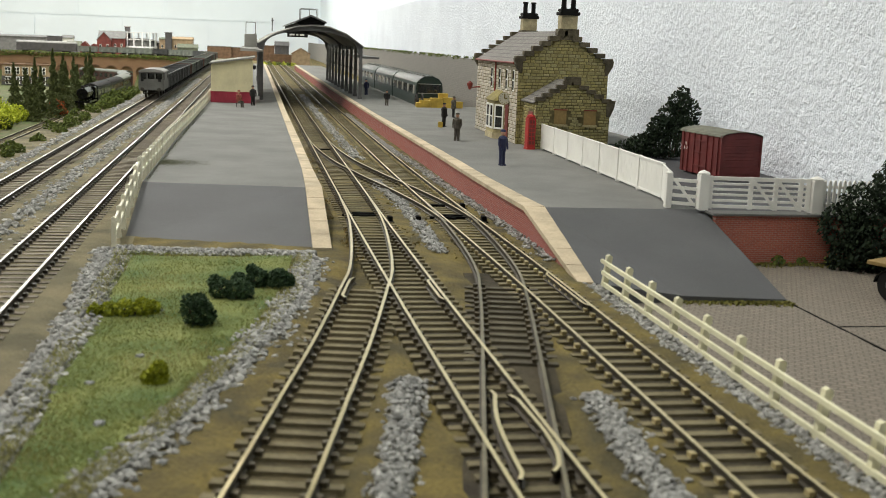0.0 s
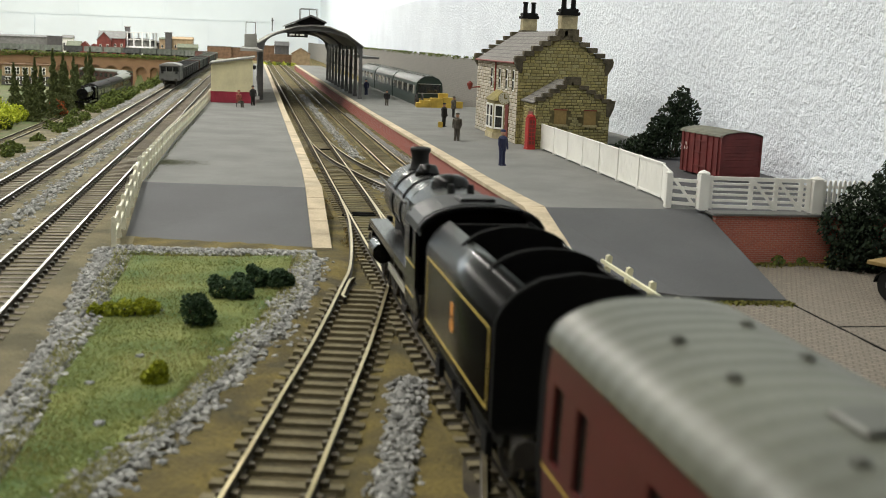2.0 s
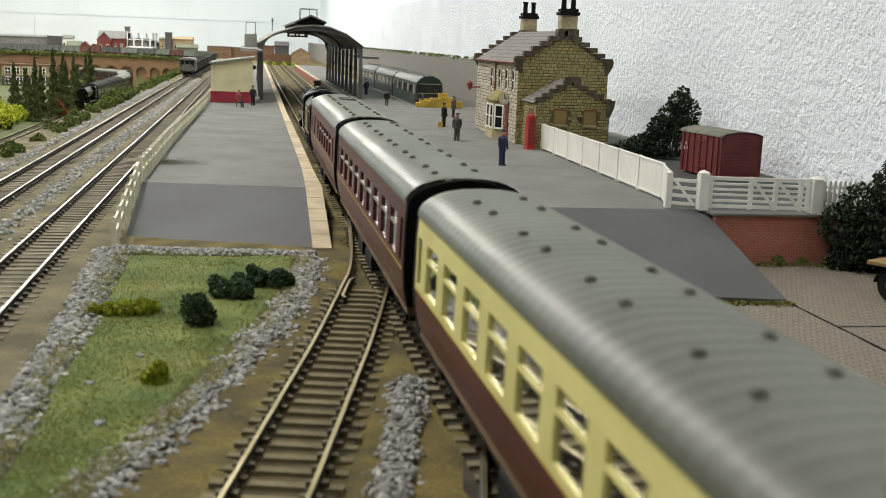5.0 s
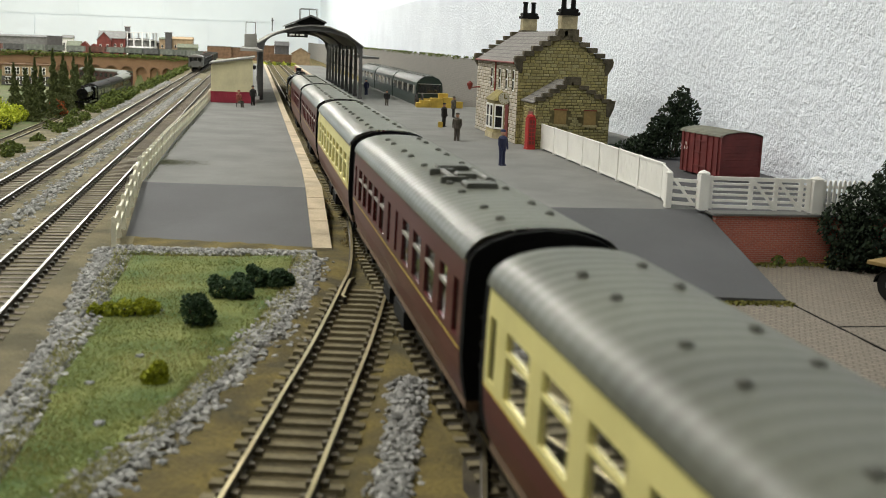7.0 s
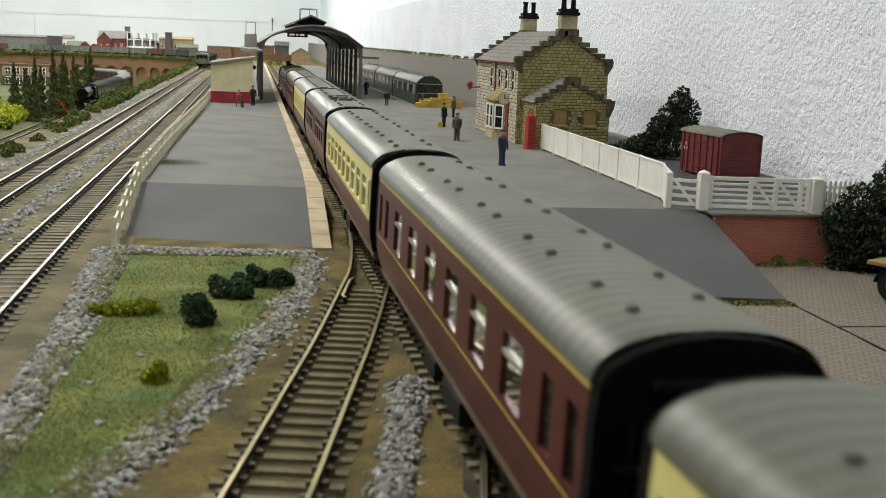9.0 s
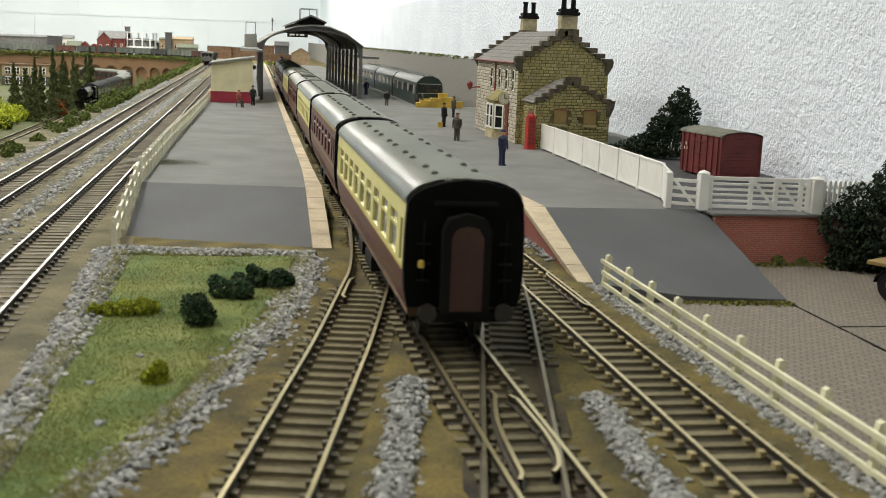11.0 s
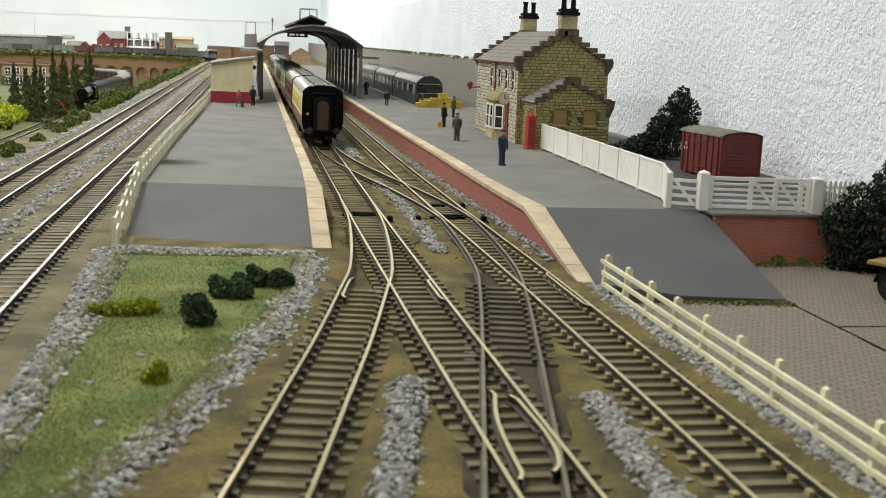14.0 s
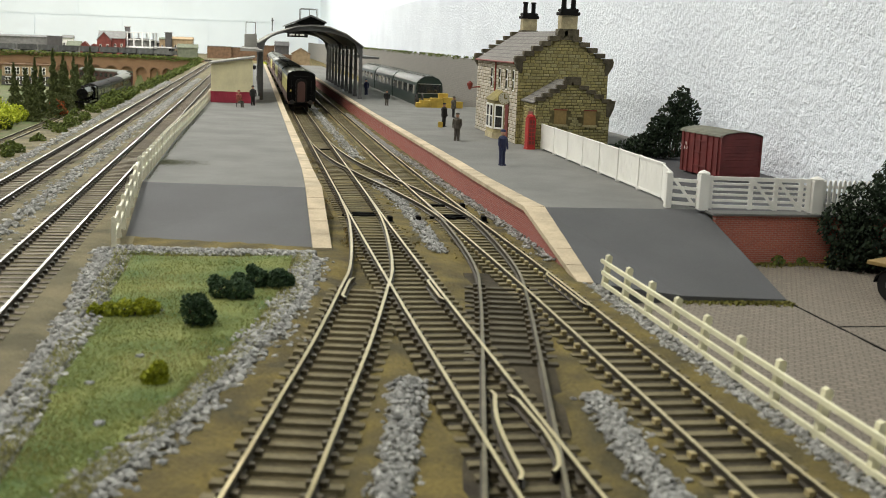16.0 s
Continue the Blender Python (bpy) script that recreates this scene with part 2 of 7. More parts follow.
M_STIPPLE = stipple_mat()
M_ROOM = mat("room_paint", (0.72, 0.74, 0.74), 0.8, 0, 0.05, 3, 60, 0.1, coord="World")
M_CARPET = mat("floor_carpet", (0.10, 0.11, 0.13), 0.95, 0, 0.2, 8, 200, 0.3, coord="World")
WALL_X, END_Y = 292, 6260
slab("wall_east", WALL_X, WALL_X + 100, -2500, END_Y, -1000, 182, M_STIPPLE, "white stippled plaster room wall behind the layout")
slab("wall_east_upper", WALL_X + 7, WALL_X + 100, -2500, END_Y, 182.5, 1400, M_WALLBLUE, "smooth pale blue upper room wall above a ledge")
slab("wall_south", -3200, WALL_X, -2600, -2500, -1000, 1400, M_ROOM, "plain painted room wall behind the viewer")
slab("wall_west", -3300, -3200, -2500, END_Y, -1000, 1400, M_ROOM, "plain painted room wall across the room")
slab("floor", -3200, WALL_X, -2500, END_Y, -1100, -1000, M_CARPET, "dark carpeted room floor below the layout", "floor")
slab("ceiling", -3200, WALL_X, -2500, END_Y + 100, 1400, 1450, M_ROOM, "plain white room ceiling", "ceiling")
# end wall in painted blocks, joints recessed
end_wall = slab("wall_north", -3200, WALL_X + 100, END_Y + 4, END_Y + 100, -1000, 1400, M_WALLBLUE, "pale blue painted blockwork end wall of the room")
bm = B()
box(bm, 0, 437, 0, 6, 0, 212, bevel=2.0)
blk = part("block", bm, M_WALLBLUE, end_wall)
blk.location = Vector((-70, END_Y - 2, 172)) * MM
for r in range(-1, 2):
    for c in range(-6, 1):
        if not (r == 0 and c == 0):
            piece("block", blk, end_wall, (-70 + 440 * c + (220 if r % 2 else 0), END_Y - 2, 172 + 215 * r))
# fittings for the unseen tubes, the added row at x = -1900 included
for tx, ty, tz in TUBES + [(-1900, 250, 0), (-1900, 1500, 0), (-1900, 2900, 0), (-1900, 4500, 0)]:
    fx = thing("ceiling_tube_fitting", (tx, ty, 1400), "white fluorescent tube fitting under the ceiling, out of view", "ceiling light", "tube fittings")
    bm = B()
    box(bm, -90, 90, -680, 680, -40, 0, bevel=6)
    part("housing", bm, M_WHITE, fx)

# ---- ground ----
M_VALLEY = mat('valley_floor', (0.062, 0.090, 0.024), 0.95, 0, 0.45, 26, 500, 0.8, second=(0.10, 0.092, 0.045), coord='World')

CURVE_X, CURVE_Y, CURVE_R = -683.0, 4250, 480.0


def valley(x, y):
    """How far (x, y) lies inside the low valley, in mm; negative outside."""
    d = -262.0 - x
    if y > CURVE_Y and x > CURVE_X:
        d = 462.0 - math.hypot(x - CURVE_X, y - CURVE_Y)
    elif y > CURVE_Y:
        d = CURVE_Y + 462.0 - y
    return d


# right border of the grass bank
GRASS_Y = (150, 244, 281, 334, 381, 450, 505, 520)
GRASS_X = (-114, -99, -86, -72, -59, -46, -41, -44)


def ground_z(x, y):
    z = -3.15 + (0.55 * noise.noise(Vector((x, y, 8)) * 0.11) if y < 1500 else -0.4)
    if x > 80 and y < 566:
        z = -3.9 - 9.4 * min(1, (x - 80) / 9)
    if -129 < x < -112 and y < 545:
        z -= 2.2
    if -100 < x < 72 and y < 560 and min(abs(x - route_x(k, y)) for k in ("running", "platform", "crossing", "branch")) < 12.5:
        z = min(z, -5.0)
    if y < 515 and -112 <= x < float(np.interp(y, GRASS_Y, GRASS_X)) - 5:
        z -= 1.8
    d = valley(x, y)
    if d > 0:
        far = min(1, max(0, (y - 3500) / 500))
        z = -3.9 - 79 * min(1, d / (100 - 90 * far)) - 38 * far * min(1, d / 8)
    elif d > -400 and y > 2300 and x < -203:
        z = -9.0
    return z + 0.35 * noise.noise(Vector((x, y, 0)) * 0.05) + 0.2 * noise.noise(Vector((x, y, 5)) * 0.3)


# ---- tracks ----
def LINE_X(y):
    """The running line bends a little to the right towards the viewer."""
    if y > 650:
        return 0.0
    if y > -300:
        return 1.8e-5 * (650 - y) ** 2
    return 16.245 + 0.0342 * (-300 - y)


def loop_route(off):
    """The main line: straight, round a wide curve to the left, along the end wall and round again."""
    R = CURVE_R + off
    pts = [(-203 + off, y) for y in (-320, 300, 1200, 2200, 3200, 4100)]
    pts += [(CURVE_X + R * math.cos(math.radians(a)), CURVE_Y + R * math.sin(math.radians(a))) for a in range(0, 91, 10)]
    pts += [(-900, CURVE_Y + R), (-1150, CURVE_Y + R)]
    pts += [(-1300 - R * math.sin(math.radians(a)), CURVE_Y + R * math.cos(math.radians(a))) for a in range(0, 91, 10)]
    return pts + [(-1300 - R, 3800), (-1300 - R, 2000)]


ROUTES = {
    "running": [(LINE_X(y), y) for y in (-320, -100, 50, 150, 250, 350, 450, 550, 650, 900, 2000, 5600)],
    "platform": [(53, -320), (53, 300), (52.6, 450), (51, 560), (48.3, 720), (46.8, 900), (46.3, 1300), (46.3, 2500), (46.3, 5600)],
    "branch": [(-95, 60), (-75, 150), (-56.3, 239), (-44.3, 297), (-32.2, 356), (-18.8, 429), (-12, 469), (-6.2, 530), (-1.6, 604), (0, 690)],
    "crossing": [(-34, 80), (-24, 130), (-4, 228), (5.3, 275), (19, 345), (32.3, 415), (41, 470), (46, 540), (48.6, 620), (48.6, 700)],
    "crossover": [(0, 1120), (2.5, 1010), (10, 900), (22, 810), (35, 730), (45, 655), (49.3, 590)],
    "main_near": loop_route(52.2),
    "main_far": loop_route(0.0),
}
PROFILE = [(-0.55, 0.0), (-0.55, -0.7), (-0.2, -0.9), (-0.2, -2.0), (-1.0, -2.35), (-1.0, -2.7), (1.0, -2.7), (1.0, -2.35), (0.2, -2.0), (0.2, -0.9), (0.55, -0.7), (0.55, 0.0)]


def rail(parent, line, side, top, lift=0.0, span=None, off=8.75):
    """One rail: the head's top is polished, the rest rusty."""
    bm = B()
    nr = normals(line)
    ring0 = None
    for p, n in zip(line, nr):
        if span and not (span[0] <= p.y <= span[1]):
            continue
        c = p + n * side * off
        ring = [bm.verts.new((c.x + n.x * a, c.y + n.y * a, b + lift)) for a, b in PROFILE]
        if ring0:
            for i in range(len(PROFILE)):
                j = (i + 1) % len(PROFILE)
                bm.faces.new((ring0[i], ring0[j], ring[j], ring[i])).material_index = 1 if i == len(PROFILE) - 1 else 0
        else:
            bm.faces.new(ring)
        ring0 = ring
    return part("rail", bm, [M_RAILSIDE, top], parent)


def sleeper_mesh(length=29.0, dark=False, chair=None, wood=None):
    bm = B()
    box(bm, -length / 2, length / 2, -1.55, 1.55, -5.0, -2.75)
    for sx in (-8.75, 8.75):
        for d in (-1.5, 1.5):
            box(bm, sx + d - 0.85, sx + d + 0.85, -1.2, 1.2, -2.75, -1.5, mi=1)
    return part("sleeper", bm, [M_SLEEPER_D if dark else wood or M_SLEEPER, chair or M_CHAIR])


M_SLEEPER_G = mat("weathered_sleeper", (0.185, 0.16, 0.125), 0.9, 0, 0.4, 90, 900, 0.5, random_obj=0.2)
M_CHAIR_K = mat("dark_rail_chair", (0.045, 0.038, 0.03), 0.6, 0.1, 0.3, 200, 900, 0.1, random_obj=0.3)
M_RAILTOP_K = mat("tarnished_rail", (0.16, 0.135, 0.08), 0.4, 0.6, 0.3, 60, 600, 0.05)
M_CHAIR_B = mat("bright_rail_chair", (0.50, 0.42, 0.22), 0.4, 0.5, 0.2, 200, 900, 0.05, random_obj=0.3)
M_CHAIR = mat("rail_chair", (0.085, 0.068, 0.038), 0.6, 0.2, 0.3, 200, 900, 0.1, random_obj=0.3)


def track(key, label, top, pitch=8.2, skip=None, near=(0, 1000), dark=False, group="tracks", lift=0.0, span=None, length=29.0, dark_span=(0, 0), chair=None, wood=None):
    t = thing("railway_track", (0, 0, 0), label, "railway track", group)
    line = spline(ROUTES[key], 6.0)
    for side in (-1, 1):
        rail(t, line, side, top, lift, span)
    marks = spline(ROUTES[key], pitch)
    nr = normals(marks)
    first, far = {}, B()
    for p, n in zip(marks, nr):
        if skip and skip(p):
            continue
        if span and not (span[0] <= p.y <= span[1]):
            continue
        rz = math.atan2(n.y, n.x)
        if near[0] <= p.y <= near[1]:
            jig = random.uniform(-0.012, 0.012)
            dk = dark or dark_span[0] < p.y < dark_span[1]
            if dk not in first:
                first[dk] = sleeper_mesh(length, dk, chair, wood)
                first[dk].parent = t
                first[dk].location, first[dk].rotation_euler = Vector((p.x, p.y, lift)) * MM, (0, 0, rz + jig)
            else:
                piece("sleeper", first[dk], t, (p.x, p.y, lift), rz + jig)
        elif p.y > near[1]:
            mm = Matrix.Translation((p.x, p.y, 0)) @ Matrix.Rotation(rz, 4, "Z")
            box(far, -length / 2, length / 2, -1.7, 1.7, -4.2, -2.75, m=mm)
    if len(far.faces):
        part("distant_sleeper_bed", far, wood or M_SLEEPER, t, kind="stuff")
    else:
        far.free()
    return t


def gap_to(route, p):
    line = LINES[route]
    return min((p - q).length for q in line)


LINES = {k: spline(v, 10.0) for k, v in ROUTES.items()}


def route_x(key, y):
    """Where a route that runs straight ahead crosses the line y."""
    return float(np.interp(y, [p.y for p in LINES[key]], [p.x for p in LINES[key]]))


# ---- ground sheet ----
xs = [-3150, -2700, -2300, -2000, -1800] + [-1700 + 60 * i for i in range(18)] + [-640 + 20 * i for i in range(17)] + [-303] + [-290 + 7 * i for i in range(0, 84)]
ys = [-300 + 60 * i for i in range(6)] + [60 + 7 * i for i in range(0, 130)] + [970 + 40 * i for i in range(0, 84)] + [4330 + 20 * i for i in range(24)] + [4850 + 200 * i for i in range(0, 8)]
bm = B()
rows = [[bm.verts.new((x, y, ground_z(x, y))) for x in xs] for y in ys]
for j in range(len(ys) - 1):
    for i in range(len(xs) - 1):
        f = bm.faces.new((rows[j][i], rows[j][i + 1], rows[j + 1][i + 1], rows[j + 1][i]))
        cx, cy = (xs[i] + xs[i + 1]) / 2, (ys[j] + ys[j + 1]) / 2
        f.material_index = 0
        if cx > 87 and cy < 590:
            f.material_index = 1
        elif cx < -118 and valley(cx, cy) <= 0:
            f.material_index = 2
        elif valley(cx, cy) > 0:
            f.material_index = 3
ground = part("ground", bm, [M_BED, M_SETTS, M_ASH, M_VALLEY], smooth=True, kind="structure")
tagged(ground, "brown ballasted model baseboard with a stone sett yard", "ground")

# dark moulded track base under the junction; its colour also carries shade between sleepers
M_BASE_L = mat("sandy_track_base", (0.105, 0.083, 0.040), 0.95, 0, 0.5, 90, 900, 0.8, second=(0.052, 0.042, 0.022), coord="World")
M_BASE = mat("shade_dark_track_base", (0.066, 0.053, 0.029), 0.95, 0, 0.5, 90, 900, 0.8, second=(0.028, 0.022, 0.013), coord="World")
for key, end, lift in (("running", 520, 0.0), ("platform", 560, -0.06), ("crossing", 480, -0.12), ("branch", 400, -0.18)):
    bm = B()
    line = [p for p in spline(ROUTES[key], 6.0) if 60 < p.y < end]
    nr = normals(line)
    rows = []
    for p, n in zip(line, nr):
        rows.append([bm.verts.new((p.x + n.x * o, p.y + n.y * o, z + lift)) for o, z in ((-14.0, -5.2), (-13.4, -3.6), (13.4, -3.6), (14.0, -5.2))])
    for r, q in zip(rows, rows[1:]):
        for i in range(3):
            bm.faces.new((r[i], r[i + 1], q[i + 1], q[i]))
    tagged(part("track_base", bm, M_BASE_L if key == "branch" else M_BASE, kind="structure"), "moulded base under the junction tracks, coloured dark for shade between sleepers", "track base")
track("running", "weathered brown model track with dull brass rails", M_RAILTOP, near=(90, 1500))
track("platform", "weathered brown model track beside the brick platform", M_RAILTOP, near=(90, 1500), lift=-0.03, chair=M_CHAIR_B)
track("branch", "curved brown model track leading off the running line", M_RAILTOP, near=(60, 700), lift=-0.06, skip=lambda p: gap_to("running", p) < 17)
track("crossing", "dark sleepered track crossing over the running line", M_RAILTOP_K, near=(60, 800), lift=-0.09, dark=True,
      skip=lambda p: gap_to("running", p) < 15 or gap_to("platform", p) < 15)
track("crossover", "crossover track between the two platform lines", M_RAILTOP, near=(500, 1200), lift=-0.12,
      skip=lambda p: gap_to("running", p) < 15 or gap_to("platform", p) < 15)
bm = B()
extrude(bm, [(-233, -7), (-229, -3.25), (-131.5, -3.25), (-129.3, -3.7), (-129.0, -7)], -300, 545)
tagged(part("track_bed", bm, M_ASH, kind="structure"), "sandy raised track bed under the main lines", "track bed")
track("main_near", "straight main line track with bright polished rails", M_RAILTOP_W, near=(60, 1300), pitch=8.2, wood=M_SLEEPER_G, chair=M_CHAIR_K)
track("main_far", "straight main line track beside a row of shrubs", M_RAILTOP_W, near=(400, 1300), pitch=8.2, wood=M_SLEEPER_G, chair=M_CHAIR_K)

# ---- platforms ----
def platform_left():
    t = thing("platform", (0, 0, -3.9), "grey island platform with a dark ramp and stone edge", "platform", kind="structure")
    z = 15.9
    xl, xr, xf = -119.5, -28.0, -26.0
    bm = B()
    quad(bm, (xl, 557, 0.6), (xr, 529, 0.6), (xr, 630, z), (xl, 642, z), mi=1)
    quad(bm, (xl, 642, z), (xr, 630, z), (-25, 3600, z), (xl + 8, 3600, z))
    quad(bm, (xl, 557, 0.6), (xl, 642, z), (xl, 642, -1), (xl, 557, -1))
    quad(bm, (xl, 642, z), (xl + 8, 3600, z), (xl + 8, 3600, -1), (xl, 642, -1))
    quad(bm, (xf, 529, 0), (xf, 630, z - 1), (xf, 630, -1), (xf, 529, -1), mi=2)
    quad(bm, (xf, 630, z - 1), (-22.5, 3600, z - 1), (-22.5, 3600, -1), (xf, 630, -1), mi=2)
    quad(bm, (xl, 557, 0.6), (xr, 529, 0.6), (xr, 529, -1), (xl, 557, -1))
    part("surface", bm, [M_TARMAC, M_TARMAC_D, M_BRICK], t)
    return t


def coping_run(t, left, right, z0=0.0):
    """Coping slabs between two edge lines given as lists of (x, y, z)."""
    for a, b, c, d in zip(left, left[1:], right, right[1:]):
        bm = B()
        g = 0.25
        A, Bv, C, D = Vector(a), Vector(b), Vector(c), Vector(d)
        u = (Bv - A).normalized() * g
        p = [A + u, C + u, D - u, Bv - u]
        top = [bm.verts.new(q + Vector((0, 0, random.uniform(-0.12, 0.12)))) for q in p]
        low = [bm.verts.new(q - Vector((0, 0, 2.2))) for q in p]
        bm.faces.new(top)
        for i in range(4):
            bm.faces.new((top[i], low[i], low[(i + 1) % 4], top[(i + 1) % 4]))
        part("coping_stone", bm, M_COPING, t)


def edge_points(path, n):
    """n + 1 points spread along a polyline of (x, y, z)."""
    P = [Vector(p) for p in path]
    L = [0]
    for a, b in zip(P, P[1:]):
        L.append(L[-1] + (b - a).length)
    out = []
    for k in range(n + 1):
        d = L[-1] * k / n
        i = max(j for j in range(len(L)) if L[j] <= d + 1e-9)
        i = min(i, len(P) - 2)
        out.append(P[i] + (P[i + 1] - P[i]) * ((d - L[i]) / (L[i + 1] - L[i])))
    return out


PL = platform_left()
PL_INNER = [(-32, 628, 16.4), (-30.2, 713, 16.4), (-30, 840, 16.4), (-29.6, 1254, 16.4), (-28.5, 2015, 16.4), (-27, 3600, 16.4)]
PL_OUTER = [(-23, 630, 16.4), (-23.5, 713, 16.4), (-23.3, 912, 16.4), (-23.6, 1254, 16.4), (-21.8, 2015, 16.4), (-20.5, 3600, 16.4)]
coping_run(PL, edge_points([(-33, 526, 1.4), (-32, 628, 16.4)], 5), edge_points([(-24.3, 526, 1.4), (-23, 630, 16.4)], 5))
coping_run(PL, edge_points(PL_INNER, 66), edge_points(PL_OUTER, 66))

EDGE_R = [(75, 566), (73.9, 613), (73.2, 690), (73, 860), (70.6, 1100), (69.6, 1305), (68.2, 1953), (68, 3600)]
EDGE_R_IN = [(86, 566), (84, 613), (82.3, 690), (81.2, 860), (78, 1100), (75.8, 1300), (75, 1953), (74.6, 3600)]
# forecourt tarmac with the shade behind gate and fence put into its colour
M_FORE_SHADE = mat('forecourt_shade', (0.05, 0.05, 0.055), 0.85, 0, 0.2, 18, 900, 0.3, coord='World')


def platform_right():
    t = thing("platform", (0, 0, -3.9), "broad grey platform with a red brick face and stone edge", "platform", kind="structure")
    z = 15.9
    bm = B()
    inner = [(x - 1.5, y) for x, y in EDGE_R_IN]
    far = [(150, 3600), (150, 1484), (WALL_X, 1484), (WALL_X, 960), (170, 960), (163.5, 600), (170, 566)]
    top = [bm.verts.new((x, y, z)) for x, y in inner + far]
    bm.faces.new(top)
    part("surface", bm, M_TARMAC, t)
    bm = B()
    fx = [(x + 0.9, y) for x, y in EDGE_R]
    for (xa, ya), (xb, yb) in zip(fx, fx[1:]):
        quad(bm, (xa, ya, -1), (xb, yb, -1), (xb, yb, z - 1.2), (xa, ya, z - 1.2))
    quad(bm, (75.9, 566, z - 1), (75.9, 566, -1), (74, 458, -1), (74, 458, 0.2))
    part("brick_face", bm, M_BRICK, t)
    bm = B()
    v = [bm.verts.new(p) for p in [(82, 566, z + 0.1), (170.7, 566, z + 0.1), (168.6, 461, -8.0), (122, 462, -6.6), (77.5, 458, 0.1)]]
    bm.faces.new((v[0], v[1], v[3], v[4]))
    bm.faces.new((v[1], v[2], v[3]))
    for a, b in ((1, 2), (2, 3), (3, 4)):
        p, q = v[a].co, v[b].co
        quad(bm, tuple(p), tuple(q), (q.x, q.y, -9.5), (p.x, p.y, -9.5))
    part("ramp", bm, M_TARMAC_D, t)
    bm = B()
    box(bm, 171.5, WALL_X, 553.5, 960, z - 2.2, z - 1.2)
    part("forecourt", bm, M_FORE_SHADE, t, "forecourt surface coloured dark for the shade behind the fence")
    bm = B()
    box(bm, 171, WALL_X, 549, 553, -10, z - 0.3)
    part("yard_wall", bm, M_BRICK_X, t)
    bm = B()
    box(bm, 169, WALL_X, 547.5, 559, z - 0.3, z + 0.8)
    part("wall_coping", bm, M_TARMAC, t)
    bm = B()
    quad(bm, (150, 1484, z), (150, 3600, z), (150, 3600, 0), (150, 1484, 0))
    quad(bm, (150, 1484, z), (WALL_X, 1484, z), (WALL_X, 1484, 0), (150, 1484, 0))
    part("bay_face", bm, M_BRICK, t)
    return t


PR = platform_right()
coping_run(PR, edge_points([(x, y, 16.4) for x, y in EDGE_R], 72), edge_points([(x, y, 16.4) for x, y in EDGE_R_IN], 72))
coping_run(PR, edge_points([(75, 566, 16.4), (72.8, 456, 0.5)], 5), edge_points([(86, 566, 16.4), (79.5, 455, 0.5)], 5))


# ---- rolling stock ----
def glass_mat():
    m = mat("clear_glazing", (0.13, 0.14, 0.13), 0.05, 0, 0.02, 20, 300, 0.0, spec=0.6)
    m.node_tree.nodes["Principled BSDF"].inputs["Transmission Weight"].default_value = 0.92
    m.node_tree.nodes["Principled BSDF"].inputs["IOR"].default_value = 1.2
    return m


M_PANE = glass_mat()
M_ALU = mat("bare_frame", (0.42, 0.40, 0.36), 0.4, 0.3, 0.1, 60, 500, 0.0)
M_BROWN = mat("gangway_board", (0.060, 0.026, 0.020), 0.6, 0, 0.2, 60, 500, 0.1)
M_WHEEL = mat("wheel_steel", (0.055, 0.05, 0.045), 0.5, 0.5, 0.2, 60, 500, 0.05)
M_ORANGE = mat("transfer_orange", (0.65, 0.27, 0.05), 0.5, 0, 0.3, 300, 900, 0.0)
M_COAL = mat("coal", (0.003, 0.003, 0.003), 0.9, 0, 0.4, 300, 900, 0.6, spec=0.12)
M_MATT = mat("matt_black", (0.003, 0.003, 0.003), 0.9, 0, 0.2, 60, 600, 0.1, spec=0.12)

SIDE = [(16.7, 14.2), (17.8, 19.5), (18.15, 25.2), (18.15, 26.4), (17.85, 39.8), (17.35, 45.6)]


def side_x(z):
    for (xa, za), (xb, zb) in zip(SIDE, SIDE[1:]):
        if za <= z <= zb:
            return xa + (xb - xa) * (z - za) / (zb - za)
    return SIDE[-1][0]


WIN_Z0, WIN_Z1 = 27.0, 39.8
COACH_L = 252.0
ROOF_H = 122.3


def band(bm, sgn, z0, z1, y0, y1, out=0.0, mi=0):
    zs = [z0] + [z for _, z in SIDE if z0 < z < z1] + [z1]
    for za, zb in zip(zs, zs[1:]):
        quad(bm, (sgn * (side_x(za) + out), y0, za), (sgn * (side_x(za) + out), y1, za), (sgn * (side_x(zb) + out), y1, zb), (sgn * (side_x(zb) + out), y0, zb), mi=mi)


def windows_for(kind):
    """(y, width) of each window along a side."""
    if kind == "brake":
        return [(116, 5), (104, 5), (74, 7), (66, 5), (38, 7), (28, 5), (8, 16), (-15, 16), (-38, 16), (-61, 16), (-84, 16), (-108, 8)]
    if kind == "first":
        return [(114, 6), (98, 7), (72, 15), (42, 15), (12, 15), (-18, 15), (-48, 15), (-78, 15), (-102, 7), (-116, 6)]
    if kind == "diner":
        return [(114, 6), (96, 12), (78, 12), (60, 12), (42, 12), (24, 12), (4, 6), (-14, 5), (-34, 14), (-56, 14), (-78, 14), (-98, 10), (-115, 6)]
    return [(117, 5)] + [(98 - 24.5 * i, 16) for i in range(9)] + [(-117, 5)]


ROOF_DATA = {}


